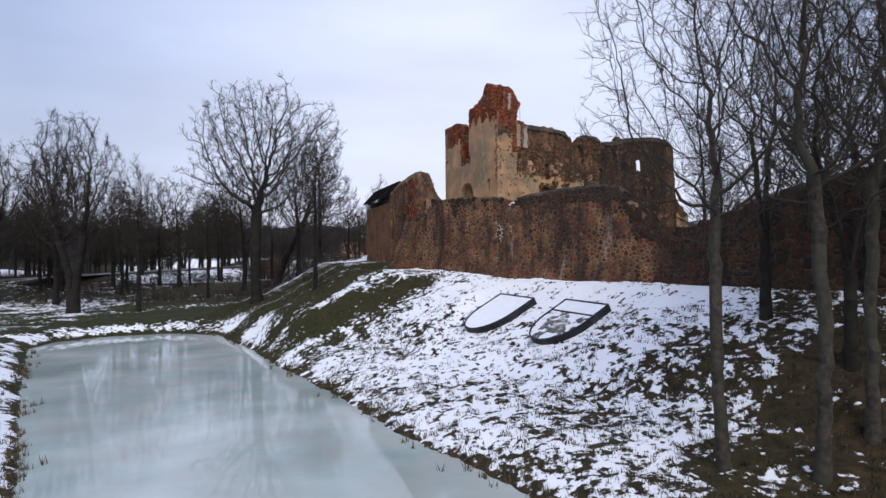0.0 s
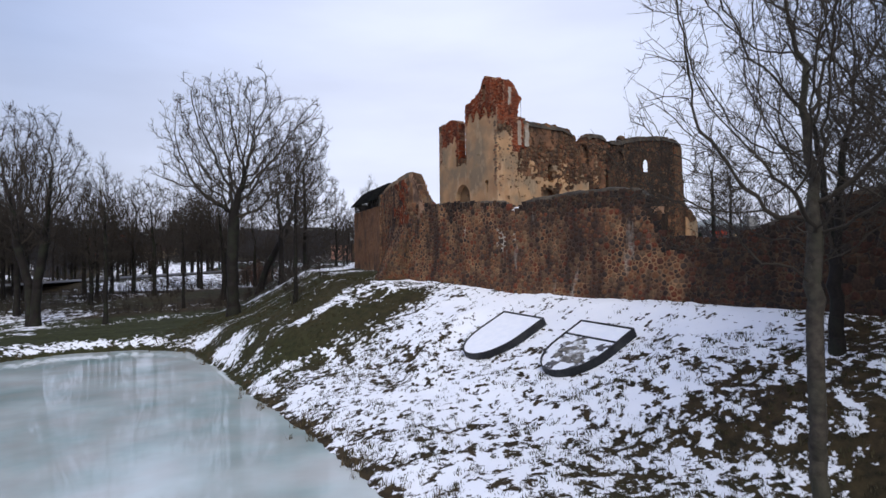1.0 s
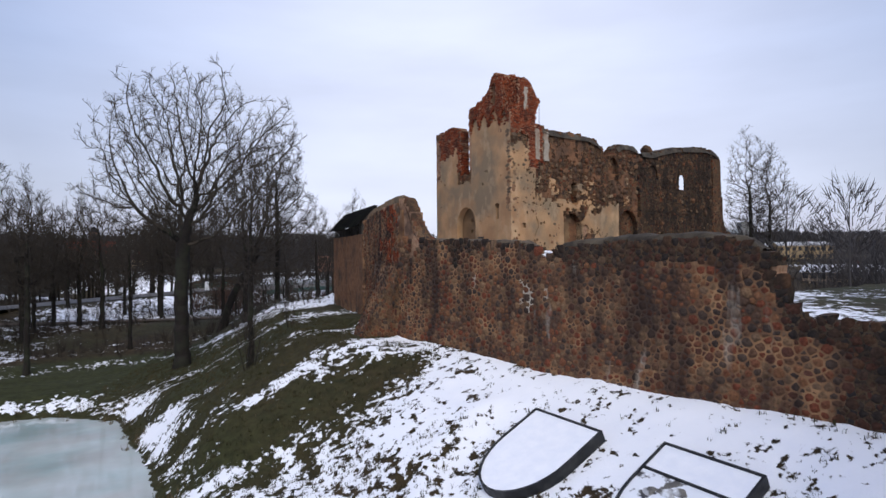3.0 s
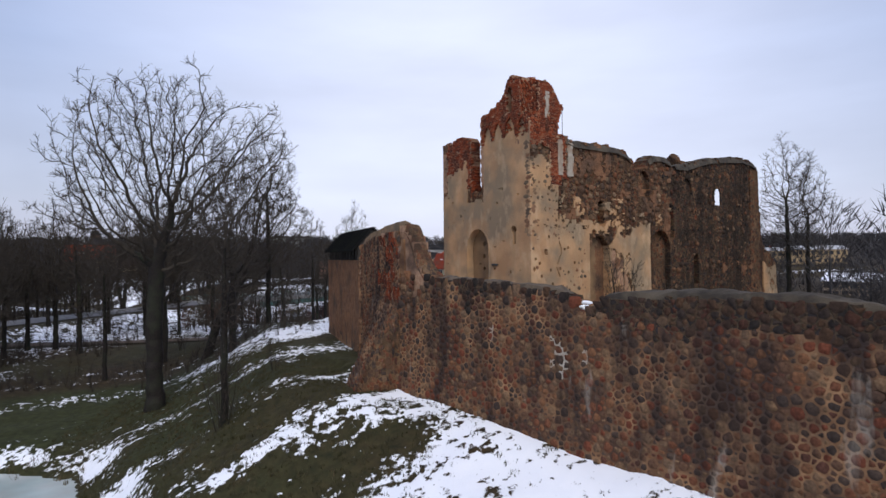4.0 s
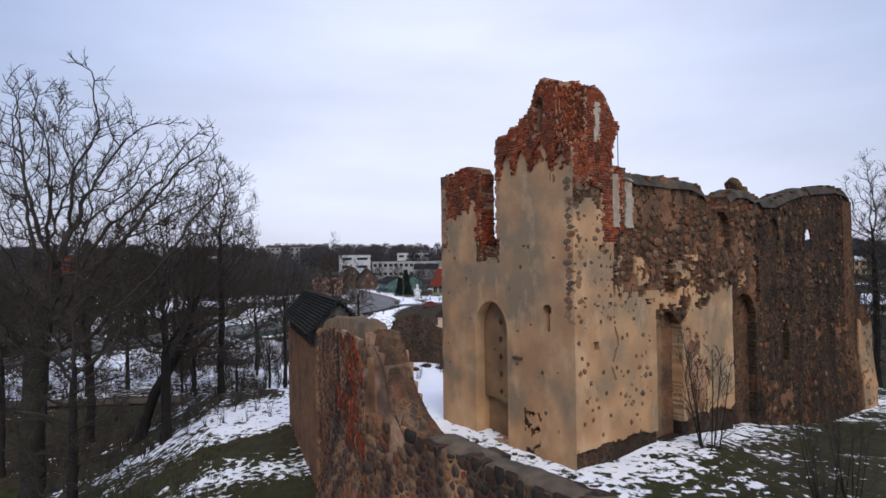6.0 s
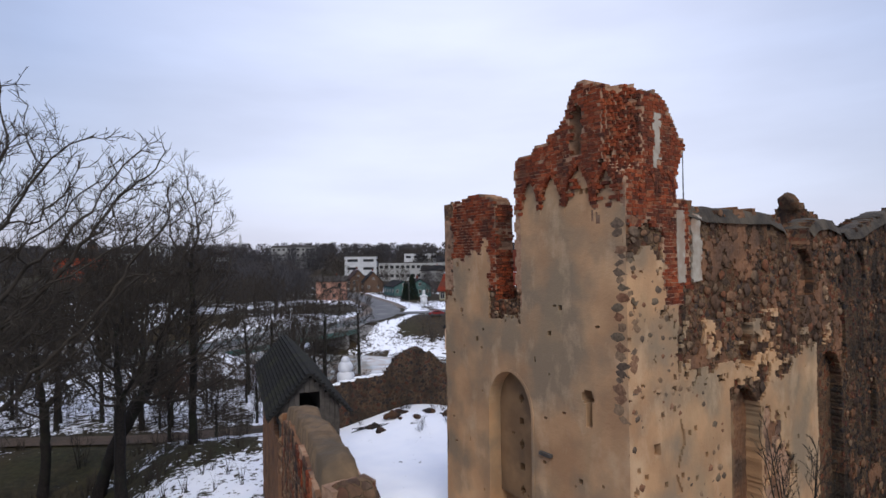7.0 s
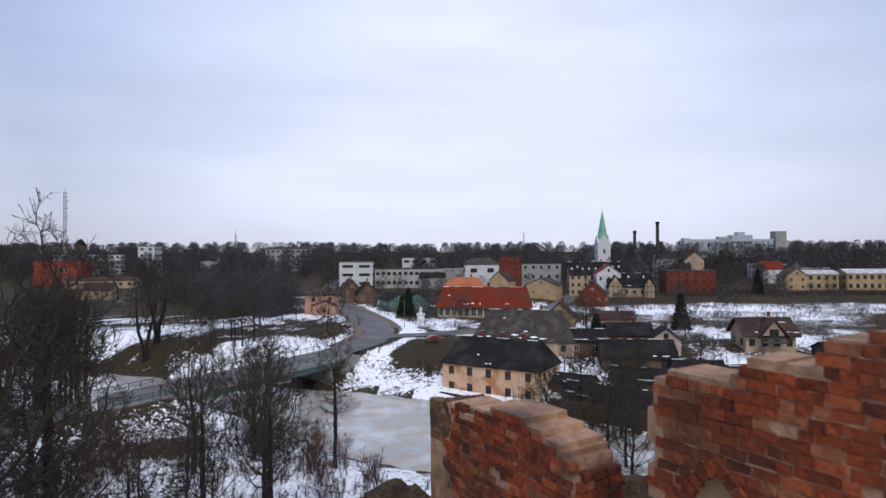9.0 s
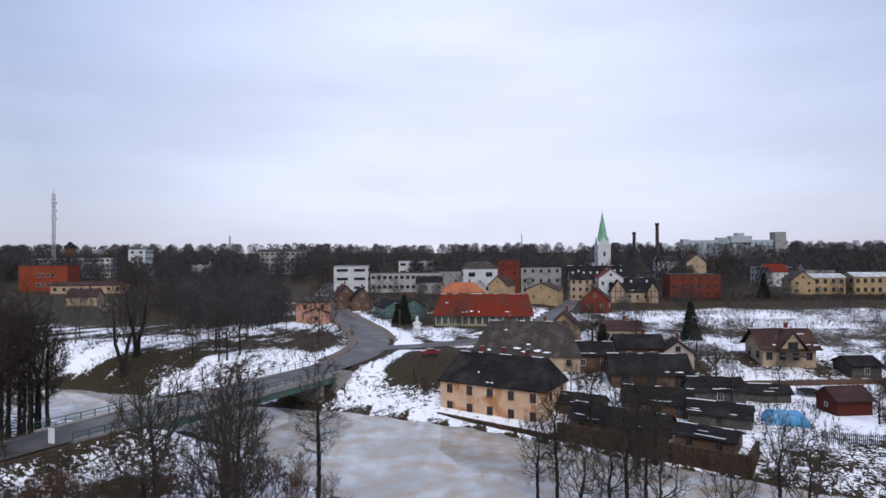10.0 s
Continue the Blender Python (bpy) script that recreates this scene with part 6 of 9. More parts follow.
def brush_tree(seed, height, wide, sprays, width, low=0.3, bough=0.5):
    """A tree seen from afar: trunk, boughs, and a haze of thin sprays of twigs."""
    r = np.random.default_rng(seed)
    rows = grow(seed, height * 0.95, spread=wide, levels=1, twigs=(9,), radius=height * 0.013, clear=low, segs=3)
    rows[rows[:, 8] >= 1, 6:8] = np.maximum(rows[rows[:, 8] >= 1, 6:8], width * bough)
    V0, F0 = tubes(rows, 3)
    F0 = np.concatenate([F0[:, [0, 1, 2]], F0[:, [0, 2, 3]]])
    a, u = r.uniform(0, 6.283, sprays), r.uniform(0, 1, sprays)
    h = low + (1 - low) * u
    girth = wide * height * 0.5 * np.sin(np.pi * np.clip(0.12 + 0.82 * u, 0, 1)) ** 0.8
    q = np.sqrt(r.uniform(0.02, 1, sprays)) * girth
    base = np.stack([np.cos(a) * q, np.sin(a) * q, h * height * 0.92], -1)
    d = np.stack([np.cos(a) * 0.5, np.sin(a) * 0.5, np.full(sprays, 0.75)], -1) + r.normal(0, 0.28, (sprays, 3))
    d /= np.linalg.norm(d, axis=1, keepdims=True)
    side = np.cross(d, r.normal(0, 1, (sprays, 3))); side /= np.linalg.norm(side, axis=1, keepdims=True)
    L = height * r.uniform(0.07, 0.17, sprays)[:, None]
    w = width * r.uniform(0.6, 1.3, sprays)[:, None]
    V1 = np.stack([base - side * w * 0.5, base + side * w * 0.5, base + d * L], 1).reshape(-1, 3)
    F1 = np.arange(3 * sprays).reshape(-1, 3) + len(V0)
    return np.concatenate([V0, V1]), np.concatenate([F0, F1])


def colonise(seed, crowns, n, stems, radius, step=0.55, reach=7.0, kill=1.1, up=0.10, tip=0.024, twigs=2.6, twig=(0.35, 0.95), keep_on=0.25):
    """A bare tree that grows from its stems towards points strewn in its crown: rows of p, q, r0, r1, level."""
    r = np.random.default_rng(seed)
    pts = []
    for cx, cy, cz, ax, ay, az, share in crowns:
        m = int(n * share)
        d = r.normal(size=(m, 3)); d /= np.linalg.norm(d, axis=1, keepdims=True)
        lobe = 0.68 + 0.36 * vnoise(d[:, 0] * 2.2 + 9, d[:, 1] * 2.2 + d[:, 2] * 2.9 + 9, seed)
        pts.append(np.array((cx, cy, cz)) + d * (r.random(m) ** 0.40 * lobe)[:, None] * np.array((ax, ay, az)))
    A = np.concatenate(pts)
    nodes, par, way = [], [], []
    for line in stems:
        last = -1
        if nodes:       # a stem that starts on another one forks from it
            gaps = [float(np.linalg.norm(q - np.array(line[0]))) for q in nodes]
            last = int(np.argmin(gaps)) if min(gaps) < 0.4 else -1
        for a, b in zip(line[:-1], line[1:]):
            a, b = np.array(a, dtype=float), np.array(b, dtype=float)
            k = max(1, int(np.linalg.norm(b - a) / step))
            for i in range(k):
                nodes.append(a + (b - a) * i / k + r.normal(0, 0.035, 3) * (last >= 0)); par.append(last); way.append((b - a) / np.linalg.norm(b - a)); last = len(nodes) - 1
    N, W, PA = np.array(nodes), np.array(way), list(par)
    kids = np.zeros(len(N), dtype=int)
    near, who = np.full(len(A), 1e9), np.zeros(len(A), dtype=int)

    def look_again(lo):
        for c0 in range(lo, len(N), 200):
            D = np.linalg.norm(A[:, None] - N[None, c0:c0 + 200], axis=2)
            k = D.argmin(1); d = D[np.arange(len(A)), k]
            b = d < near
            near[b] = d[b]; who[b] = k[b] + c0
    look_again(0)
    for turn in range(160):
        act = near < reach
        if not act.any() or len(N) > 9000:
            break
        pull = np.zeros((len(N), 3))
        v = A[act] - N[who[act]]
        np.add.at(pull, who[act], v / (np.linalg.norm(v, axis=1, keepdims=True) + 1e-6))
        idx = np.unique(who[act])
        idx = idx[kids[idx] < 3]
        if not len(idx):
            break
        d = pull[idx] / (np.linalg.norm(pull[idx], axis=1, keepdims=True) + 1e-6)
        d = d + W[idx] * keep_on + np.array((0, 0, up)) + r.normal(0, 0.26, (len(idx), 3))
        d /= np.linalg.norm(d, axis=1, keepdims=True)
        kids[idx] += 1
        lo = len(N)
        N = np.concatenate([N, N[idx] + d * step]); W = np.concatenate([W, d]); PA += list(idx); kids = np.concatenate([kids, np.zeros(len(idx), dtype=int)])
        look_again(lo)
        left = near > kill
        A, near, who = A[left], near[left], who[left]
        if not len(A):
            break
    PA = np.array(PA)
    tips = np.zeros(len(N))
    for i in range(len(N) - 1, -1, -1):
        tips[i] = max(tips[i], 1.0)
        if PA[i] >= 0:
            tips[PA[i]] += tips[i]
    power = math.log(radius / tip) / math.log(tips.max())
    rad = tip * tips ** power * (1 + 0.45 * np.exp(-np.clip(N[:, 2], 0, None) / 1.0))
    has = PA >= 0
    p, q = N[PA[has]], N[has]
    r1 = rad[has]; r0 = np.minimum(rad[PA[has]], r1 * 1.22)
    level = np.where(r1 > 0.34 * radius, 0, np.where(r1 > 0.085, 1, np.where(r1 > 0.035, 2, 3)))
    rows = [np.column_stack([p, q, r0, r1, level])]
    thin = np.nonzero(has & (rad < 0.05) & (N[:, 2] > 1.0))[0]
    pick = np.repeat(thin, r.poisson(twigs, len(thin)))
    for gen, (k0, k1) in enumerate((twig, (twig[0] * 0.5, twig[1] * 0.55))):
        if gen == 0:
            base, along = N[pick], W[pick]
        else:
            base, along = np.concatenate([base + d * ln * 0.45, base + d * ln * 0.75]), np.concatenate([d, d])
        d = along * 0.7 + r.normal(0, 0.55, base.shape) + np.array((0, 0, 0.25))
        d /= np.linalg.norm(d, axis=1, keepdims=True)
        ln = r.uniform(k0, k1, (len(base), 1))
        w = tip * (0.8 if gen == 0 else 0.6)
        rows.append(np.column_stack([base, base + d * ln, np.full(len(base), w), np.full(len(base), w * 0.6), np.full(len(base), 4)]))
    return np.concatenate(rows)


def tree_proto(label, group, rows, bark=None, fat=1.0):
    ob = tagged(new("tree"), label, "tree", group)
    lv = rows[:, 8]
    V, F = tubes(rows[lv == 0], 8)
    part("trunk", mesh_of("trunk", V, F, bark or BARK, smooth=True), None, ob)
    Vl, Fl = [], []
    c = 0
    for sel, sides in ((rows[lv == 1], 6), (rows[lv == 2], 4), (rows[lv >= 3], 3)):
        if len(sel):
            V, F = tubes(sel, sides, fat if sides == 3 else 1.0)
            Vl.append(V); Fl.append(F + c); c += len(V)
    part("crown", mesh_of("crown", np.concatenate(Vl), np.concatenate(Fl), TWIG), None, ob)
    return ob


def plant(proto, x, y, turn, k=1.0, sink=0.15, lean=0.0):
    z = float(ground_z(x, y)) - sink
    m = pose(x, y, z, lean, 0, turn)
    ob = copy_thing(proto, m)
    ob.matrix_basis = m @ Matrix.Scale(k, 4)
    return ob


BIG = tree_proto("tall spreading bare tree with dark bark beside the frozen pond", "trees by the pond", colonise(5, [(0.4, 0, 19.6, 9.6, 9.2, 10.2, 1.0), (-4.5, -1, 15.0, 5.2, 4.2, 4.0, 0.16), (7.4, 3.0, 22.0, 4.6, 4.2, 5.2, 0.22)], 2900, [[(0, 0, -0.5), (-0.1, 0, 7), (0.15, 0.1, 13)]], 0.66, step=0.55, reach=8.0, kill=0.95))
BIG.matrix_basis = pose(-23.6, 74.7, float(ground_z(-23.6, 74.7)) - 0.2)
MANY = tree_proto("bare tree with several dark stems on the pond bank", "trees by the pond", colonise(8, [(0, 0, 18.0, 7.2, 7.2, 9.8, 1.0)], 2300, [[(0.2, 0, -0.5), (0.4, 0.1, 5), (1.3, 0.2, 10)], [(-0.3, 0.1, -0.5), (-0.7, 0.3, 5), (-2.1, 0.4, 10)]], 0.52, step=0.5, kill=0.95))
MANY.matrix_basis = pose(-48.4, 77.4, float(ground_z(-48.4, 77.4)) - 0.2)
SLIM = tree_proto("slender tall bare tree with ascending branches", "trees below the wall", colonise(12, [(0, 0, 13.2, 3.6, 3.6, 8.6, 1.0)], 1100, [[(0, 0, -0.5), (0.1, 0, 7), (0, 0.1, 14)]], 0.26, step=0.42, reach=5.0, kill=0.8, up=0.3, tip=0.020))
SLIM.matrix_basis = pose(-40.4, 78.4, float(ground_z(-40.4, 78.4)) - 0.2)
LEAN = tree_proto("bare tree leaning out from the bank with fanned limbs", "trees below the wall", colonise(17, [(7.0, 0.3, 13.6, 7.0, 6.0, 8.2, 1.0)], 1800, [[(0, 0, -0.5), (1.3, 0.1, 4), (4.2, 0.2, 9)]], 0.44, step=0.5, kill=0.95, up=0.15))
LEAN.matrix_basis = pose(-25.8, 91.3, float(ground_z(-25.8, 91.3)) - 0.2)
MID = tree_proto("bare deciduous tree with a dense twiggy crown", "trees below the wall", colonise(19, [(0, 0, 13.6, 6.0, 6.0, 9.0, 1.0)], 1700, [[(0, 0, -0.5), (0.1, 0.1, 4), (0, 0, 8)]], 0.36, step=0.5, reach=6.0, kill=0.92, up=0.15, tip=0.027))
MID.matrix_basis = pose(-32.0, 95.0, float(ground_z(-32.0, 95)) - 0.2)
WOOD = tree_proto("bare woodland tree with thin upright branches", "riverside trees", colonise(23, [(0, 0, 10.4, 4.3, 4.3, 7.4, 1.0)], 900, [[(0, 0, -0.5), (0.1, 0, 4), (0, 0.1, 8)]], 0.26, step=0.5, reach=5.0, kill=0.9, up=0.2, tip=0.028, twigs=2.2))
WOOD.matrix_basis = pose(-60, 118, float(ground_z(-60, 118)) - 0.2)
AFAR = tagged(new("tree"), "bare garden tree with a hazy crown of twigs", "tree", "trees in the town")
vb, fb = brush_tree(51, 16.0, 0.62, 420, 0.17, 0.18, 0.35)
part("crown", mesh_of("crown", vb, fb, TWIG), None, AFAR)
AFAR.matrix_basis = pose(-30, 224, float(ground_z(-30, 224)) - 0.2, 0, 0, 0)
# trees beside the shield slope: pale lower trunks
NEAR = tree_proto("tall bare tree with a pale grey trunk on the snowy slope", "trees on the slope", colonise(31, [(0, 0, 14.6, 5.4, 5.4, 8.0, 1.0), (-3.6, 0, 11.0, 3.2, 2.4, 2.2, 0.14)], 2600, [[(0, 0, -0.5), (-0.15, 0, 5), (0.1, 0.1, 10)]], 0.21, step=0.4, reach=5.0, kill=0.72, up=0.10, tip=0.0105, twigs=1.7, twig=(0.3, 0.8)), BARK_GREY)
NEAR.matrix_basis = pose(10.0, 21.3, float(ground_z(10.0, 21.3)) - 0.2, 0, -1.5, 20)
FORK = tree_proto("bare tree forking into a fan of upright stems on the slope", "trees on the slope", colonise(37, [(0, 0, 11.6, 5.0, 5.0, 7.0, 1.0)], 2200, [[(0, 0, -0.5), (0.05, 0, 4.6)], [(0.05, 0, 4.4), (1.2, 0.3, 8)], [(0.05, 0, 4.3), (-1.4, -0.2, 8)], [(0.05, 0, 4.2), (0.1, 1.2, 9)], [(0.05, 0, 4.4), (-0.3, -1.1, 9)]], 0.25, step=0.42, reach=5.0, kill=0.74, up=0.25, tip=0.0105, twigs=1.5, twig=(0.3, 0.8)))
FORK.matrix_basis = pose(16.3, 30.1, float(ground_z(16.3, 30.1)) - 0.2)
BUSH = tree_proto("leafless shrub with many thin stems", "shrubs", grow(41, 5.0, spread=0.36, stems=7, levels=3, twigs=(6, 4, 2), radius=0.05, clear=0.12), fat=1.3)
BUSH.matrix_basis = pose(-13, 60, float(ground_z(-13, 60)) - 0.1, 0, 0, 0)

for x, y, a, k in ((12.7, 20.0, 130, 1.08), (15.6, 21.6, 250, 1.0), (19.5, 24.5, 70, 1.05), (22, 17, 300, 1.1)):
    plant(NEAR, x, y, a, k)
for x, y, a, k in ((16.9, 24.6, 80, 1.0), (21.5, 30, 200, 0.95), (23, 24, 140, 1.1)):
    plant(FORK, x, y, a, k)
for x, y, a, k in ((-19.6, 94.0, 30, 1.10), (-17.2, 108, 120, 0.83), (-35, 88, 75, 0.8), (-13.2, 61.0, 300, 0.76), (-42, 112, 20, 0.9), (-11, 104, 160, 0.8), (41.8, 95, 20, 1.08), (45.6, 97, 130, 0.98)):
    plant(SLIM, x, y, a, k)
for x, y, a, k in ((-21, 86, 250, 0.95), (-13.8, 112, 40, 0.7), (-55, 84, 60, 1.05), (-62, 96, 20, 1.1), (-50, 92, 10, 0.8), (-67, 88, 100, 0.85), (-76, 82, 200, 0.9), (-58, 104, 250, 0.9)):
    plant(MID, x, y, a, k)
for x, y, a, k in ((-64, 82, 50, 0.9), (-75, 90, 140, 1.0), (-70, 160, 80, 0.72)):
    plant(MANY, x, y, a, k)
rt = random.Random(5)
for i in range(46):
    x, y = rt.uniform(-115, -30), rt.uniform(110, 150)
    d, _ = seg_dist(np.array(x), np.array(y), BRIDGE_ROAD)
    d2, _ = seg_dist(np.array(x), np.array(y), FOOT_PATH)
    if d > 7 and d2 > 3 and not (x > -84 and y > 124) and x < -12 - (y - 88) * 0.85:
        plant(WOOD, x, y, rt.uniform(0, 360), rt.uniform(0.75, 1.1))
for x, y, k in ((28.5, 33, 1.1), (36, 33, 1.1)):
    plant(WOOD, x, y, rt.uniform(0, 360), k)
for i in range(7):
    x, y = rt.uniform(-75, -40), rt.uniform(86, 106)
    if float(seg_dist(np.array(x), np.array(y), FOOT_PATH)[0]) > 2.5:
        plant(WOOD, x, y, rt.uniform(0, 360), rt.uniform(0.7, 1.15))
for i in range(20):
    plant(WOOD, rt.uniform(-90, -72), rt.uniform(148, 172), rt.uniform(0, 360), rt.uniform(0.7, 1.0))
town_spots = []
for i in range(84):
    y = rt.uniform(250, 345)
    town_spots.append((rt.uniform(-0.36, -0.205) * (y - 60) - 8, y, rt.uniform(0.7, 1.05)))
for x, y, a, k in ((-70.4, 206.5, 40, 0.78), (-70.8, 213, 200, 0.85)):
    plant(MANY, x, y, a, k)
for x, y, a, k in ((-58.1, 156.5, 10, 1.0), (-56.6, 155.6, 100, 1.1), (-55.2, 157.2, 250, 0.95), (-60.5, 159, 20, 1.05), (-63.5, 161, 70, 1.15), (-61.8, 156.2, 170, 1.1), (-66.5, 163, 290, 1.1), (-12.0, 134.0, 60, 0.86)):
    plant(SLIM, x, y, a, k)
for x, y, a, k in ((-26.8, 129.5, 0, 0.8), (-19.7, 132, 200, 0.7), (-21.9, 134.9, 300, 0.75)):
    plant(MID, x, y, a, k)
for x, y, a, k in ((-58.5, 158.5, 0, 1.15), (-62.5, 158, 50, 1.2), (-60, 162.5, 110, 1.15), (-65, 160, 200, 1.2), (-56.8, 157.4, 260, 1.05), (-68, 165, 310, 1.15), (-48.8, 206, 0, 0.7), (-44.8, 208, 90, 0.8), (-55.1, 207, 20, 0.55), (-52, 213, 120, 0.75), (14.2, 140.9, 0, 0.8), (21.8, 139.2, 80, 0.85), (24.4, 140.2, 190, 0.75), (27.5, 152.5, 20, 0.95), (30.5, 153.8, 220, 0.85), (17.5, 158.5, 100, 0.7), (38.8, 138.5, 30, 0.75), (12.2, 142, 140, 0.7)):
    plant(WOOD, x, y, a, k)
for x, y, k in ((14, 128, 0.72), (17.5, 131, 0.8), (21, 127, 0.75), (27, 126, 0.7), (31, 121, 0.8), (38, 118, 0.75), (47, 119, 0.72), (43, 112, 0.8), (-62, 226, 0.8), (-72, 232, 0.9), (-47, 206, 0.7), (36, 208, 0.75), (24, 163.5, 0.7), (28, 160, 0.6), (52, 176, 0.55), (70, 165, 0.5), (60, 208, 0.6), (90, 180, 0.8), (66, 140, 0.7), (58, 124, 0.75), (36, 176, 0.5), (33, 190, 0.45), (26, 186, 0.4), (56, 190, 0.5), (64, 182, 0.4), (80, 176, 0.5), (48, 214, 0.55), (42, 236, 0.6), (70, 226, 0.5), (84, 240, 0.5), (58, 256, 0.55), (70, 276, 0.5), (96, 300, 0.6), (110, 330, 0.6), (-24, 300, 0.6), (-6, 300, 0.55), (0, 330, 0.6), (-20, 350, 0.7), (-8, 372, 0.7), (30, 352, 0.6), (46, 366, 0.65), (66, 378, 0.7), (100, 386, 0.7), (146, 372, 0.7), (160, 392, 0.7), (-56, 372, 0.8), (-30, 384, 0.7), (14, 396, 0.7), (88, 404, 0.8), (140, 420, 0.8), (40, 420, 0.8), (-40, 440, 0.9), (-66, 430, 0.9)):
    plant(WOOD if y < 215 else AFAR, x, y, rt.uniform(0, 360), k)
for i in range(80):
    x, y = rt.uniform(-30, 190), rt.uniform(200, 420)
    if min(float(seg_dist(np.array(x), np.array(y), q)[0]) for q in (BRIDGE_ROAD, SIDE_ROAD)) > 8 and x < (y - 60) * 0.78:
        town_spots.append((x, y, rt.uniform(0.35, 0.75)))
for x, y, k in ((13.6, 69.0, 1.3), (14.0, 60.6, 0.95), (16.2, 62.6, 0.8), (-12, 68, 0.6), (-17, 73, 0.7), (-8.5, 92, 0.7), (-3, 96, 0.5), (-1.5, 90.5, 0.35), (0.5, 91.5, 0.3), (-32, 100, 0.8), (-45, 100, 0.7), (-2, 187, 0.9), (-4, 191, 0.7), (-27, 236, 1.0), (-24, 243, 0.9), (18, 160, 0.8), (33, 185, 0.8), (55, 160, 0.7), (62, 168, 0.6), (45, 172, 0.7), (75, 205, 0.9), (-19, 104, 0.8), (-24, 101, 0.7), (-36, 118, 0.8), (-10, 118, 0.7)):
    plant(BUSH, x, y, rt.uniform(0, 360), k)


for i in range(14):
    x, y = rt.uniform(-36, -13), rt.uniform(100, 124)
    if float(seg_dist(np.array(x), np.array(y), FOOT_PATH)[0]) > 2.0:
        plant(WOOD, x, y, rt.uniform(0, 360), rt.uniform(0.42, 0.62))
RUSTY = surface("rusty_twigs", (0.105, 0.056, 0.038), (0.060, 0.036, 0.026), 1.2, bump=0, rough=0.95)
RED_BUSH = tree_proto("dense shrub with reddish-brown leafless stems", "shrubs", grow(43, 5.0, spread=0.5, stems=9, levels=3, twigs=(8, 5, 3), radius=0.05, clear=0.08), RUSTY, 1.5)
next(q for q in RED_BUSH.children if q.name.startswith("crown")).data.materials[0] = RUSTY
RED_BUSH.matrix_basis = pose(-11, 121, float(ground_z(-11, 121)) - 0.1)
for i in range(40):
    x, y = rt.uniform(-44, -3), rt.uniform(106, 150)
    if float(seg_dist(np.array(x), np.array(y), FOOT_PATH)[0]) > 2.5 and float(seg_dist(np.array(x), np.array(y), BRIDGE_ROAD)[0]) > 8 and float(ground_z(x, y)) > 0.4:
        plant(RED_BUSH if rt.random() < 0.4 else BUSH, x, y, rt.uniform(0, 360), rt.uniform(0.55, 1.15))
for x, y, k in ((-20, 142, 1.0), (-17, 145, 1.1), (-23, 139, 0.9), (-25, 143, 1.0), (-37, 132, 1.3), (-35, 129, 1.1), (-39, 129, 1.0), (-33, 134, 1.0)):
    plant(RED_BUSH, x, y, rt.uniform(0, 360), k)


def far_woods(name, label, spots, seed, sprays=150, width=0.75, low=0.12, wide=0.62):
    """Woods far off, one mesh of many trees."""
    meshes = [brush_tree(seed + k, 15.0, wide, sprays, width, low, 0.35) for k in range(5)]
    V, F, c = [], [], 0
    r = np.random.default_rng(seed)
    sx, sy = np.array([s[0] for s in spots]), np.array([s[1] for s in spots])
    gz = ground_z(sx, sy)
    for (x, y, k), z in zip(spots, gz):
        v, f = meshes[r.integers(5)]
        a = r.uniform(0, 6.283)
        ca, sa = math.cos(a), math.sin(a)
        V.append(np.stack([x + (v[:, 0] * ca - v[:, 1] * sa) * k, y + (v[:, 0] * sa + v[:, 1] * ca) * k, z - 0.5 + v[:, 2] * k], -1)); F.append(f + c); c += len(v)
    ob = new(name, mesh_of(name, np.concatenate(V), np.concatenate(F), TWIG_HAZE))
    return tagged(ob, label, "woods", kind="stuff")


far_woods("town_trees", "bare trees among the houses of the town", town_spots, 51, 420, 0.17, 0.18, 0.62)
rw = random.Random(9)
spots = []
for i in range(760):
    y = 470 + 700 * rw.random() ** 1.5
    x = rw.uniform(-0.80, 0.85) * (y - 60)
    spots.append((x, y, rw.uniform(1.1, 1.4) * (1 + (y - 480) / 2200)))
for i in range(330):
    x, y = rw.uniform(-330, -95), rw.uniform(200, 470)
    if not -0.76 < (x + 8) / (y - 60) < -0.40 or y > 425:
        spots.append((x, y, rw.uniform(0.8, 1.2)))
for i in range(60):
    y = rw.uniform(300, 400)
    spots.append((rw.uniform(-0.42, -0.33) * (y - 60) - 8, y, rw.uniform(0.5, 0.85)))
for i in range(110):
    spots.append((rw.uniform(70, 420), rw.uniform(395, 520), rw.uniform(0.7, 1.0)))
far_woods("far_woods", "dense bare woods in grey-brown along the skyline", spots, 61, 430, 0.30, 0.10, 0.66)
spots = [(rw.uniform(-270, -85), rw.uniform(60, 190), rw.uniform(0.9, 1.3)) for i in range(230)]
spots += [(rw.uniform(60, 260), rw.uniform(60, 200), rw.uniform(0.8, 1.1)) for i in range(70)]
spots = [s for s in spots if not (60 < s[0] < 110 and s[1] > 110)]
spots += [(rw.uniform(-120, -34), rw.uniform(208, 262), rw.uniform(0.8, 1.1)) for i in range(9)]
for i in range(34):
    x, y = rw.uniform(-115, -44), rw.uniform(108, 150)
    if not (x > -84 and y > 124) and x < -12 - (y - 88) * 0.85 and float(seg_dist(np.array(x), np.array(y), BRIDGE_ROAD)[0]) > 7 and float(seg_dist(np.array(x), np.array(y), FOOT_PATH)[0]) > 3:
        spots.append((x, y, rw.uniform(0.9, 1.3)))
for i in range(18):
    spots.append((rw.uniform(32, 62), rw.uniform(30, 58), rw.uniform(0.7, 1.0)))
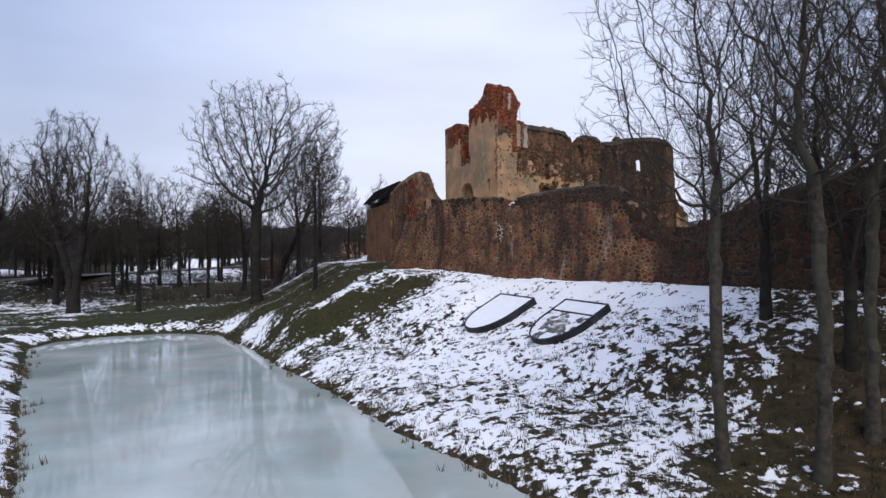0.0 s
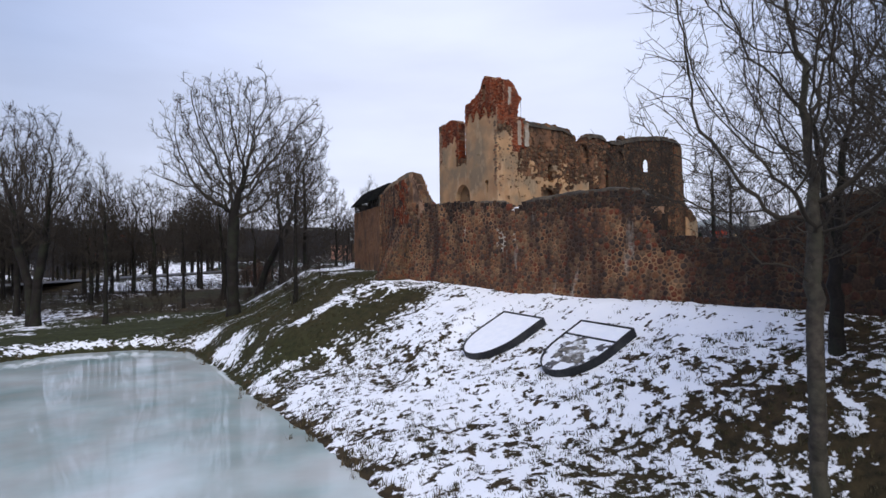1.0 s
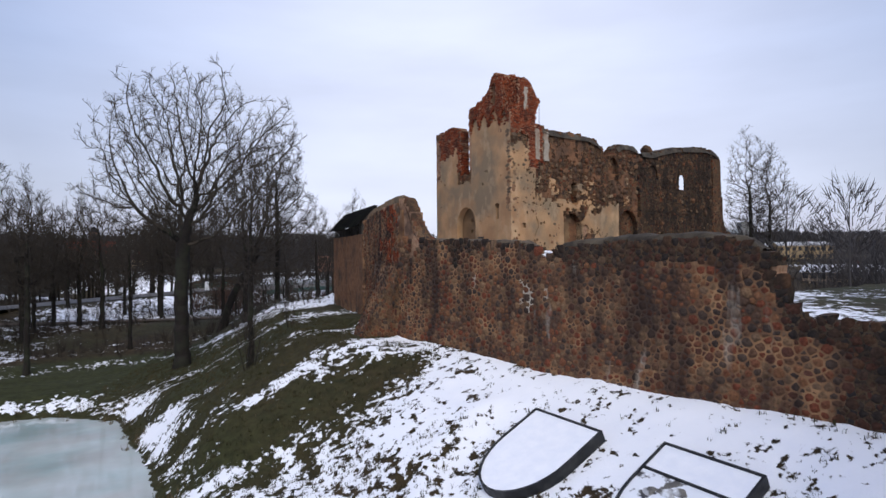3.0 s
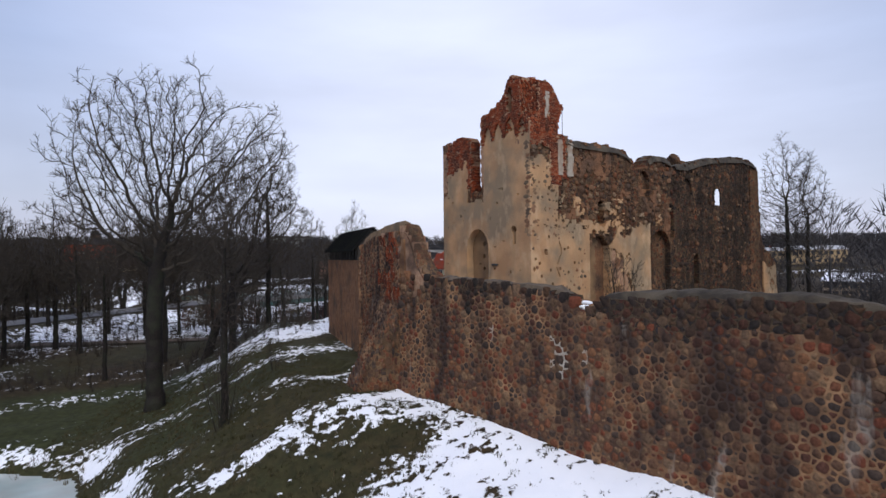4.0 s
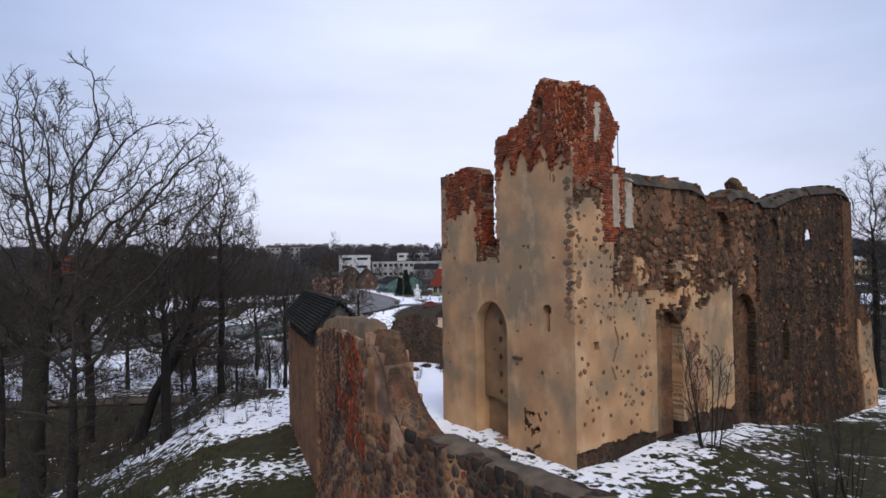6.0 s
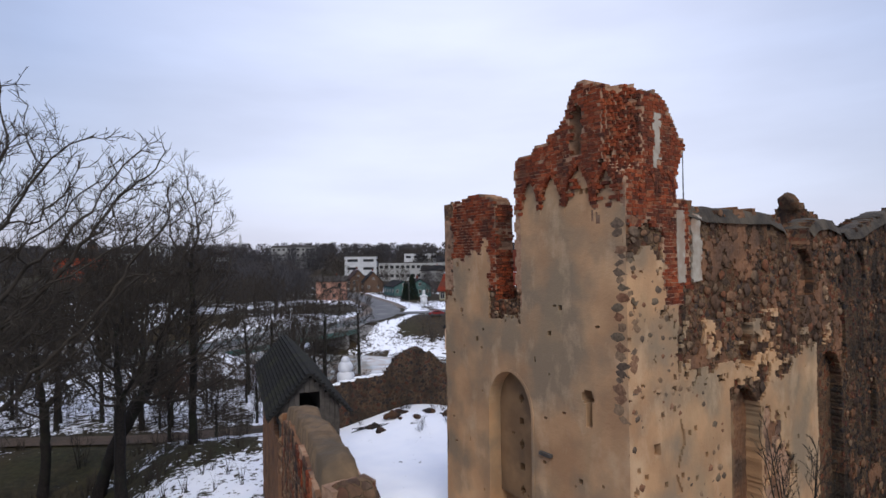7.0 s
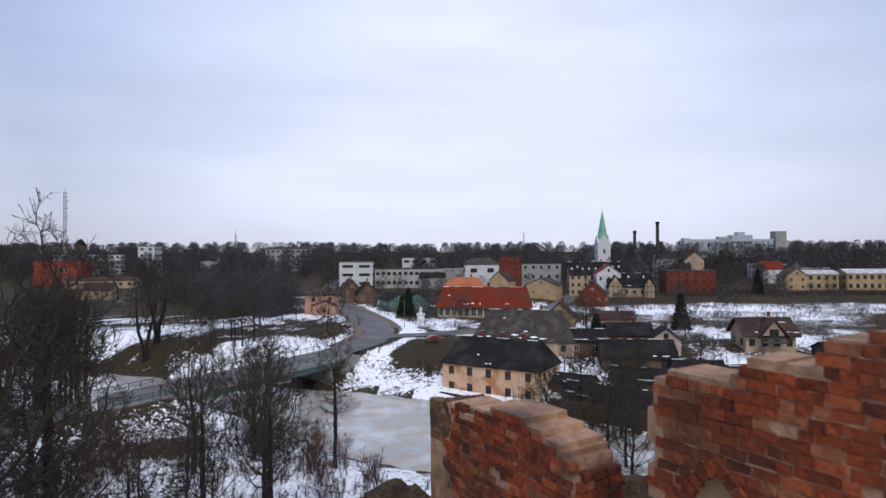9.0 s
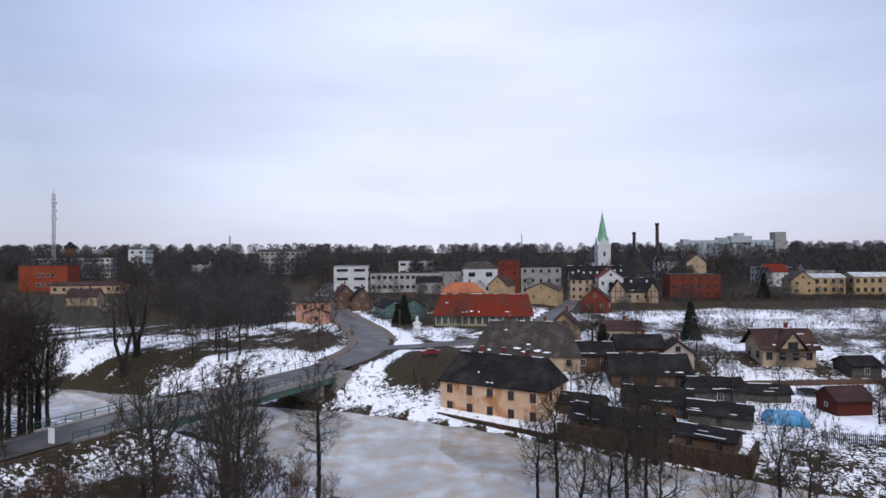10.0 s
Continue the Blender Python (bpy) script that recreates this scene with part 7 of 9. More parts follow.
for i in range(46):
    x = rw.uniform(42, 130)
    spots.append((x, rw.uniform(78, min(130, 66 + x / 0.8)), rw.uniform(0.7, 1.0)))
for i in range(90):
    x = rw.uniform(58, 190)
    spots.append((x, rw.uniform(70, min(170, 60 + x * 0.9)), rw.uniform(0.7, 1.05)))
far_woods("river_woods", "bare woods along the river valley", spots, 71, 330, 0.13, 0.34, 0.60)


# ---- tussocks on the slope and reeds along the ice ----
def tufts(name, label, pts, hmin, hmax, mat, blades, seed):
    r = np.random.default_rng(seed)
    n = len(pts)
    P = np.repeat(np.array(pts), blades, axis=0)
    m = len(P)
    a, h, w = r.uniform(0, 6.283, m), r.uniform(hmin, hmax, m), r.uniform(0.015, 0.035, m)
    off = r.normal(0, 0.09, (m, 2))
    lean = r.uniform(0.1, 0.7, m) * h
    bx, by, bz = P[:, 0] + off[:, 0], P[:, 1] + off[:, 1], P[:, 2] - 0.03
    ca, sa = np.cos(a), np.sin(a)
    v0 = np.stack([bx - sa * w, by + ca * w, bz], -1); v1 = np.stack([bx + sa * w, by - ca * w, bz], -1)
    v2 = np.stack([bx + ca * lean, by + sa * lean, bz + h], -1)
    V = np.stack([v0, v1, v2], 1).reshape(-1, 3)
    ob = new(name, mesh_of(name, V, np.arange(3 * m).reshape(m, 3), mat))
    return tagged(ob, label, "grass", kind="stuff")


GRASS = surface("winter_grass", (0.055, 0.048, 0.022), (0.035, 0.036, 0.014), 3.0, (0.085, 0.065, 0.035), 0.7, bump=0, rough=0.9)
REED = surface("dry_reed", (0.13, 0.095, 0.05), (0.08, 0.06, 0.035), 3.0, (0.06, 0.05, 0.02), 0.6, bump=0, rough=0.9)
rg = np.random.default_rng(77)
cx, cy = rg.uniform(-30, 20, 30000), rg.uniform(16, 82, 30000)
cz = ground_z(cx, cy)
cs, _ = cover_of(cx, cy, cz)
cs = cs + 0.6 * (fbm(cx * 0.9, cy * 0.9, 201) - 0.5)
okg = (cs < 0.62) & (cz > 0.2) & (cz < 7.6)
tufts("grass_tussocks", "low dark winter grass poking through the snow", np.stack([cx, cy, cz], -1)[okg][:15000], 0.07, 0.24, GRASS, 7, 78)
# brushwood under the trees, dry stalks on the far field
def brush(name, label, n, x0, x1, y0, y1, hmin, hmax, mat, blades, seed, gate=0.5, freq=0.06):
    r = np.random.default_rng(seed)
    x, y = r.uniform(x0, x1, n), r.uniform(y0, y1, n)
    z = ground_z(x, y)
    ok = (fbm(x * freq, y * freq, seed) > gate) & (z > 0.3)
    for line, half in ((BRIDGE_ROAD, 6.5), (SIDE_ROAD, 6.0), (FOOT_PATH, 2.2)):
        d, _ = seg_dist(x, y, line)
        ok &= d > half
    ok &= ~(((x - W0[0]) * WN[0] + (y - W0[1]) * WN[1] < 0) & ((x - W0[0]) * LN[0] + (y - W0[1]) * LN[1] < 1) & (y < 110))
    tufts(name, label, np.stack([x, y, z], -1)[ok], hmin, hmax, mat, blades, seed)


brush("brushwood", "dark tangled brushwood under the riverside trees", 3800, -115, -4, 84, 166, 0.6, 2.4, TWIG, 9, 301, 0.46)
brush("garden_brush", "leafless garden bushes and hedges between the houses", 3800, -60, 110, 196, 345, 0.5, 2.0, TWIG_HAZE, 8, 303, 0.56, 0.09)
brush("bank_brush", "leafless scrub on the river bank", 4600, -30, 80, 112, 182, 0.4, 1.8, TWIG, 8, 305, 0.50, 0.12)
brush("field_tussocks", "dead grass and stems standing through the river field snow", 5200, -112, -26, 200, 262, 0.25, 0.9, TWIG, 6, 313, 0.47, 0.10)
brush("yard_brush", "leafless shrubs and dead weeds among the river sheds", 1500, 14, 84, 148, 200, 0.4, 1.7, TWIG, 8, 311, 0.50, 0.14)
brush("dry_field", "pale dry stalks standing in the snowy field", 16000, 74, 250, 226, 338, 0.4, 1.3, REED, 5, 307, 0.36, 0.05)
brush("far_hedge", "dark hedges and scrub below the far street", 2600, 84, 260, 336, 366, 0.8, 2.6, TWIG, 9, 317, 0.36, 0.05)
edge = []
for (x0, y0), (x1, y1) in zip(POND, POND[1:] + POND[:1]):
    n = int(math.hypot(x1 - x0, y1 - y0) * 5)
    for i in range(n):
        t = rg.random()
        x, y = x0 + (x1 - x0) * t + rg.normal(0, 0.45), y0 + (y1 - y0) * t + rg.normal(0, 0.45)
        if fbm(np.array(x * 0.5), np.array(y * 0.5), 211) > 0.45:
            edge.append((x, y, max(0.0, float(ground_z(x, y)))))
tufts("pond_reeds", "straw-coloured sedge along the edge of the ice", edge, 0.12, 0.5, REED, 9, 79)


# ---- roads, bridge ----
def ribbon(name, line, half, lift, mat, label, category="road", step=2.0, crown=0.04):
    pts = []
    for (x0, y0, z0), (x1, y1, z1) in zip(line[:-1], line[1:]):
        n = max(1, int(math.hypot(x1 - x0, y1 - y0) / step))
        pts += [(x0 + (x1 - x0) * i / n, y0 + (y1 - y0) * i / n, z0 + (z1 - z0) * i / n) for i in range(n)]
    pts.append(line[-1])
    P = np.array(pts)
    for _ in range(6):
        P[1:-1] = (P[:-2] + 2 * P[1:-1] + P[2:]) / 4
    T = np.gradient(P[:, :2], axis=0); T /= np.linalg.norm(T, axis=1, keepdims=True)
    N = np.stack([-T[:, 1], T[:, 0]], -1)
    cols = [-1.0, -0.5, 0.0, 0.5, 1.0]
    V = np.stack([np.column_stack([P[:, 0] + N[:, 0] * half * c, P[:, 1] + N[:, 1] * half * c, P[:, 2] + lift + crown * (1 - c * c)]) for c in cols], 1).reshape(-1, 3)
    n, m = len(P), len(cols)
    i = np.arange(n * m).reshape(n, m)
    F = np.stack([i[:-1, :-1], i[1:, :-1], i[1:, 1:], i[:-1, 1:]], -1).reshape(-1, 4)[:, ::-1]
    ob = new(name, mesh_of(name, V, F, mat, smooth=True))
    return tagged(ob, label, category, kind="structure"), P, N


def kerb(name, P, N, off, lo, hi, width=0.18, mat=None):
    sel = P[(P[:, 1] > lo) & (P[:, 1] < hi)]
    nn = N[(P[:, 1] > lo) & (P[:, 1] < hi)]
    V = np.stack([np.column_stack([sel[:, 0] + nn[:, 0] * o, sel[:, 1] + nn[:, 1] * o, sel[:, 2] + h]) for o, h in ((off, -0.3), (off, 0.16), (off + width, 0.16), (off + width, -0.3))], 1).reshape(-1, 3)
    i = np.arange(len(sel) * 4).reshape(-1, 4)
    F = np.concatenate([np.stack([i[:-1, k], i[1:, k], i[1:, k + 1], i[:-1, k + 1]], -1) for k in range(3)])
    tagged(new(name, mesh_of(name, V, F, mat or CONCRETE)), "worn grey concrete kerb", "kerb", kind="structure")


CONCRETE = surface("concrete", (0.27, 0.26, 0.245), (0.20, 0.19, 0.18), 2.0, (0.14, 0.13, 0.12), 0.4, bump=0.3, fine=12)
PAVING = surface("brown_paving", (0.19, 0.145, 0.115), (0.14, 0.11, 0.09), 3.0, (0.10, 0.08, 0.07), 0.5, bump=0.3, fine=10)
GREENPAINT = surface("green_painted_steel", (0.05, 0.115, 0.095), (0.04, 0.085, 0.075), 2.0, (0.09, 0.10, 0.09), 0.5, bump=0.1, rough=0.5)
_, RP, RN = ribbon("road_bridge", BRIDGE_ROAD, 4.0, 0.04, ASPHALT, "wet grey asphalt road crossing the bridge")
_, SP, SN2 = ribbon("road_side", SIDE_ROAD, 3.4, 0.08, ASPHALT, "grey asphalt side street")
ribbon("path", FOOT_PATH, 1.5, 0.05, EARTH, "bare brown earth footpath", "path")
kerb("trim_kerb", RP, RN, 4.0, 196, 330); kerb("trim_kerb", RP, RN, -4.2, 226, 330)
kerb("trim_kerb", SP, SN2, 3.4, 224, 330); kerb("trim_kerb", SP, SN2, -3.6, 226, 330)
PV = [(p[0] + n[0] * 5.4, p[1] + n[1] * 5.4, p[2]) for p, n in zip(RP[::4], RN[::4]) if 200 < p[1] < 320]
ribbon("pavement", PV, 1.2, 0.14, PAVING, "brown paved footway", "pavement", crown=0.0)
PV = [(p[0] - n[0] * 5.4, p[1] - n[1] * 5.4, p[2]) for p, n in zip(RP[::4], RN[::4]) if 232 < p[1] < 320]
ribbon("pavement_far", PV, 1.2, 0.14, PAVING, "brown paved footway", "pavement", crown=0.0)

bridge = thing("road_bridge", "low road bridge with green steel girders over the frozen river", "bridge")
b0, b1 = Vector((-49.5, 149.5, 0)), Vector((-22.5, 194.5, 0))
bd = (b1 - b0).normalized(); bl = (b1 - b0).length
bridge.matrix_basis = Matrix.Translation(b0) @ Matrix.Rotation(math.atan2(bd.y, bd.x), 4, "Z")
part("deck", boxes((0, bl, -4.9, 4.9, 5.35, 5.98), bevel=0.05), CONCRETE, bridge)
for side in (-1, 1):
    part("girder", boxes((6, bl - 1, side * 4.6 - 0.15, side * 4.6 + 0.15, 4.2, 5.5), bevel=0.03), GREENPAINT, bridge, "green steel girder")
    part("footway", boxes((0, bl, side * 4.45 - 0.45, side * 4.45 + 0.45, 5.98, 6.16), bevel=0.03), CONCRETE, bridge)
    part("rail", boxes((0, bl, side * 4.75 - 0.05, side * 4.75 + 0.05, 7.1, 7.2)), GREENPAINT, bridge, "green steel handrail")
    part("rail", boxes((0, bl, side * 4.75 - 0.03, side * 4.75 + 0.03, 6.6, 6.66)), GREENPAINT, bridge)
    bm_post = boxes((-0.05, 0.05, -0.05, 0.05, 6.1, 7.12))
    post_me = bpy.data.meshes.new("rail_post"); bm_post.to_mesh(post_me); bm_post.free(); post_me.materials.append(GREENPAINT)
    for i in range(27):
        part("rail_post", post_me, None, bridge, at=Matrix.Translation((i * bl / 26, side * 4.75, 0)))
for x in (9, bl - 6):
    part("pier", boxes((x - 0.7, x + 0.7, -4.2, 4.2, -1.0, 5.4), bevel=0.1), CONCRETE, bridge)
part("abutment", boxes((-3, 3, -5.2, 5.2, 0.2, 5.7), bevel=0.1), CONCRETE, bridge)
part("abutment", boxes((bl - 3, bl + 2, -5.2, 5.2, 0.2, 5.7), bevel=0.1), CONCRETE, bridge)
sign = thing("road_sign", "white rectangular sign back on thin steel posts beside the road", "sign", at=(-47.6, 146.3, 5.6), turn=-20)
part("panel", boxes((-0.55, 0.55, -0.03, 0.03, 0.5, 2.4), bevel=0.02), surface("white_enamel", (0.72, 0.74, 0.76), (0.6, 0.62, 0.64), 3, bump=0), sign)
for x in (-0.4, 0.4):
    part("post", boxes((x - 0.04, x + 0.04, 0.03, 0.11, 0, 2.4)), IRON, sign)


# ---- houses ----
def wall_paint(name, c, dirt=0.7):
    c = tuple(v * 0.82 for v in c)
    return surface(name, c, tuple(v * 0.84 for v in c), 0.8, tuple(v * dirt for v in c), 0.25, bump=0.2, fine=8)


OCHRE = surface("ochre_render", (0.62, 0.43, 0.30), (0.54, 0.35, 0.22), 0.5, (0.42, 0.20, 0.09), 0.35, bump=0.3, fine=8, big_lo=0.50, big_hi=0.62)
PINK = wall_paint("pink_render", (0.56, 0.30, 0.22))
PALEPINK = wall_paint("pale_pink_render", (0.58, 0.46, 0.40))
CREAM = wall_paint("cream_render", (0.52, 0.39, 0.27))
YELLOW = wall_paint("yellow_render", (0.50, 0.36, 0.20))
WHITE = wall_paint("white_render", (0.70, 0.71, 0.73), 0.8)
PALEGREY = wall_paint("pale_grey_render", (0.48, 0.48, 0.47), 0.8)
GREY = wall_paint("grey_render", (0.36, 0.36, 0.35))
TEAL = wall_paint("teal_boards", (0.10, 0.20, 0.19))
PALEGREEN = wall_paint("pale_green_render", (0.40, 0.37, 0.24))
REDBRICK = wall_paint("red_brick_wall", (0.20, 0.045, 0.027), 0.65)
BLOCKBRICK = wall_paint("orange_brick_wall", (0.30, 0.062, 0.030), 0.8)
BROWN = wall_paint("brown_boards", (0.15, 0.09, 0.06))
REDWOOD = wall_paint("red_boards", (0.105, 0.022, 0.016))
RED_ROOF = surface("red_metal_roof", (0.165, 0.026, 0.012), (0.115, 0.020, 0.010), 1.0, (0.085, 0.035, 0.024), 0.2, bump=0.2, fine=6, rough=0.75, spec=0.1)
ORANGE_ROOF = surface("orange_tiles", (0.42, 0.15, 0.06), (0.34, 0.11, 0.05), 2.0, (0.25, 0.09, 0.05), 0.3, bump=0.4, fine=8)
GREY_ROOF = surface("grey_fibre_roof", (0.060, 0.052, 0.047), (0.038, 0.033, 0.030), 1.6, (0.090, 0.078, 0.068), 0.5, bump=0.4, fine=8, spec=0.1)
PALE_ROOF = surface("snow_dusted_roof", (0.42, 0.42, 0.43), (0.32, 0.32, 0.33), 1.2, (0.62, 0.63, 0.65), 0.5, bump=0.2, fine=6)
BROWN_ROOF = surface("brown_roof", (0.060, 0.033, 0.030), (0.040, 0.024, 0.022), 1.5, (0.080, 0.050, 0.040), 0.3, bump=0.3, fine=8, spec=0.12)
COPPER = surface("green_copper", (0.16, 0.36, 0.24), (0.12, 0.28, 0.19), 0.6, (0.22, 0.42, 0.30), 0.2, bump=0.1, rough=0.6)
TRIM = surface("pale_frames", (0.50, 0.48, 0.44), (0.42, 0.40, 0.37), 2, bump=0)
BROWNTRIM = surface("brown_frames", (0.16, 0.085, 0.05), (0.11, 0.06, 0.04), 2, bump=0)
DARKTRIM = surface("dark_frames", (0.10, 0.075, 0.055), (0.07, 0.055, 0.045), 2, bump=0)
WIN = {}


def window_meshes(w, h, trim):
    key = (round(w, 2), round(h, 2), trim.name)
    if key not in WIN:
        t = 0.09
        bm = boxes((-w / 2 - t, -w / 2, -0.06, 0.08, -h / 2 - t, h / 2 + t), (w / 2, w / 2 + t, -0.06, 0.08, -h / 2 - t, h / 2 + t), (-w / 2, w / 2, -0.06, 0.08, h / 2, h / 2 + t), (-w / 2 - 0.05, w / 2 + 0.05, -0.12, 0.08, -h / 2 - t, -h / 2), (-0.035, 0.035, -0.04, 0.06, -h / 2, h / 2))
        fr = bpy.data.meshes.new("window"); bm.to_mesh(fr); bm.free(); fr.materials.append(trim)
        bm = boxes((-w / 2, w / 2, -0.015, 0.03, -h / 2, h / 2))
        pn = bpy.data.meshes.new("pane"); bm.to_mesh(pn); bm.free(); pn.materials.append(GLASS)
        WIN[key] = (fr, pn)
    return WIN[key]


def window(parent, m, w, h, trim):
    fr, pn = window_meshes(w, h, trim)
    ob = part("window", fr, None, parent, at=m)
    part("pane", pn, None, ob)


def roof_patch(half, h, rh, t, u0, u1, f0, f1, ragged=None):
    """A thin slab lying on the slope that faces the river."""
    bm = bmesh.new()
    f1 = min(f1, 0.97)
    rim = [(u0, f0), (u1, f0), (u1, f1), (u0, f1)]
    if ragged:
        n = 9
        rim = [(0.5 * (u0 + u1) + 0.5 * (u1 - u0) * math.cos(6.283 * k / n) * ragged.uniform(0.5, 1.1), 0.5 * (f0 + f1) + 0.5 * (f1 - f0) * math.sin(6.283 * k / n) * ragged.uniform(0.4, 1.3)) for k in range(n)]
    lo = [(u, -half * (1 - f), h + rh * f + t - 0.02) for u, f in rim]
    va, vb = [bm.verts.new(p) for p in lo], [bm.verts.new((p[0], p[1] - 0.03, p[2] + 0.08)) for p in lo]
    bm.faces.new(va); bm.faces.new(vb[::-1])
    for k in range(len(rim)):
        bm.faces.new((va[k], va[(k + 1) % len(rim)], vb[(k + 1) % len(rim)], vb[k]))
    bmesh.ops.recalc_face_normals(bm, faces=bm.faces)
    return bm


def house(label, x, y, w, d, h, rh, turn, wall, roof, floors=1, nf=3, ns=2, win=(0.9, 1.2), trim=None, gable_front=False, flat=False, hip=0.0, over=0.4, z=None, chimneys=1, name="house", category="house", snow=0, lights=0, kind_group=""):
    """Walls, roof, windows on all sides that the town shows, chimneys."""
    trim = trim or TRIM
    a = radians(turn)
    if z is None:
        cs = [(x + math.cos(a) * u * w / 2 - math.sin(a) * v * d / 2, y + math.sin(a) * u * w / 2 + math.cos(a) * v * d / 2) for u in (-1, 1) for v in (-1, 1)]
        z = min(float(ground_z(p, q)) for p, q in cs)
    ob = thing(name, label, category, kind_group, at=(x, y, z), turn=turn)
    W2, D2 = w / 2, d / 2
    bm = bmesh.new()
    if flat:
        box(bm, -W2, W2, -D2, D2, -0.6, h, 0.0)
    elif gable_front:
        prism(bm, [(-W2, -D2, -0.6), (W2, -D2, -0.6), (W2, -D2, h), (0, -D2, h + rh), (-W2, -D2, h)], (0, d, 0))
    else:
        gx = hip * W2
        if hip > 0:
            box(bm, -W2, W2, -D2, D2, -0.6, h)
        else:
            prism(bm, [(-W2, -D2, -0.6), (-W2, D2, -0.6), (-W2, D2, h), (-W2, 0, h + rh), (-W2, -D2, h)], (w, 0, 0))
    bmesh.ops.recalc_face_normals(bm, faces=bm.faces)
    part("wall", bm, wall, ob)
    t = 0.22
    if flat:
        part("roof", boxes((-W2 - 0.2, W2 + 0.2, -D2 - 0.2, D2 + 0.2, h + 0.003, h + 0.35), bevel=0.03), roof, ob)
    else:
        if gable_front:
            half, length = W2, D2
        else:
            half, length = D2, W2
        drop = rh / half * over
        for side in (-1, 1):
            bm = bmesh.new()
            ex, rx = length + over, length + over - (length * hip if hip else 0)
            lo = [(-ex, side * (half + over), h - drop), (ex, side * (half + over), h - drop), (rx, 0, h + rh), (-rx, 0, h + rh)]
            up = [(p[0], p[1], p[2] + t) for p in lo]
            va, vb = [bm.verts.new(p) for p in lo], [bm.verts.new(p) for p in up]
            bm.faces.new(va); bm.faces.new(vb[::-1])
            for k in range(4):
                bm.faces.new((va[k], va[(k + 1) % 4], vb[(k + 1) % 4], vb[k]))
            bmesh.ops.recalc_face_normals(bm, faces=bm.faces)
            part("roof", bm, roof, ob, at=Matrix.Rotation(radians(90), 4, "Z") if gable_front else None)
        if hip:
            for side in (-1, 1):
                bm = bmesh.new()
                lo = [(side * (length + over), -half - over, h - drop), (side * (length + over), half + over, h - drop), (side * (length + over - length * hip), 0, h + rh)]
                va, vb = [bm.verts.new(p) for p in lo], [bm.verts.new((p[0], p[1], p[2] + t)) for p in lo]
                bm.faces.new(va); bm.faces.new(vb[::-1])
                for k in range(3):
                    bm.faces.new((va[k], va[(k + 1) % 3], vb[(k + 1) % 3], vb[k]))
                bmesh.ops.recalc_face_normals(bm, faces=bm.faces)
                part("roof_hip", bm, roof, ob)
        rr = random.Random(int(x * 13 + y * 7))
        turn_m = Matrix.Rotation(radians(90), 4, "Z") if gable_front else None
        rl = length + over - (length * hip if hip else 0)
        if snow:
            u0 = -rl
            while u0 < rl - 1.0:
                u1 = min(rl, u0 + rr.uniform(1.0, 4.5))
                part("ridge_snow", boxes((u0, u1, -0.12, 0.10, h + rh + t - 0.06, h + rh + t + rr.uniform(0.02, 0.06)), bevel=0.02), SNOW, ob, "thin snow along the ridge", at=turn_m)
                u0 = u1 + rr.uniform(0.8, 5.0)
            for k in range(int(snow)):
                f0 = rr.choice((0.02, 0.05, rr.uniform(0.1, 0.8)))
                u0 = rr.uniform(-rl, rl * 0.8)
                part("roof_snow", roof_patch(half, h, rh, t, u0, min(rl, u0 + rr.uniform(0.5, 2.6)), f0, f0 + rr.uniform(0.02, 0.06), rr), SNOW, ob, "patch of thin snow", at=turn_m)
        for k in range(lights):
            u0 = -rl + 2 * rl * (k + rr.uniform(0.3, 0.7)) / lights
            f0 = rr.choice((0.35, 0.5, 0.62))
            part("skylight", roof_patch(half, h, rh, t, u0 - 0.4, u0 + 0.4, f0, f0 + 0.16), PALE_ROOF, ob, "pale roof window", at=turn_m)
        for k in range(chimneys):
            cx = (-0.45 + 0.9 * (k + 0.5) / chimneys) * 2 * length * 0.75 if chimneys > 1 else length * 0.3
            m = Matrix.Translation((cx, 0.5, h + rh * 0.8) if not gable_front else (0.5, cx, h + rh * 0.8))
            ch = part("chimney", boxes((-0.3, 0.3, -0.3, 0.3, 0, rh * 0.2 + 1.3), bevel=0.03), REDBRICK, ob, "red brick chimney", at=m)
            part("cap", boxes((-0.36, 0.36, -0.36, 0.36, rh * 0.2 + 1.3, rh * 0.2 + 1.42), bevel=0.02), CONCRETE, ch)
    fh = h / floors
    for fl in range(floors):
        zc = fl * fh + fh * 0.55
        for k in range(nf):
            u = -W2 + w * (k + 0.5) / nf
            window(ob, Matrix.Translation((u, -D2 - 0.05, zc)), *win, trim)
        for k in range(ns):
            v = -D2 + d * (k + 0.5) / ns
            window(ob, Matrix.Translation((W2 + 0.05, v, zc)) @ Matrix.Rotation(radians(90), 4, "Z"), *win, trim)
            window(ob, Matrix.Translation((-W2 - 0.05, v, zc)) @ Matrix.Rotation(radians(-90), 4, "Z"), *win, trim)
    if gable_front and not flat and rh > 1.8:
        window(ob, Matrix.Translation((0, -D2 - 0.05, h + rh * 0.35)), win[0], win[1] * 0.8, trim)
    return ob


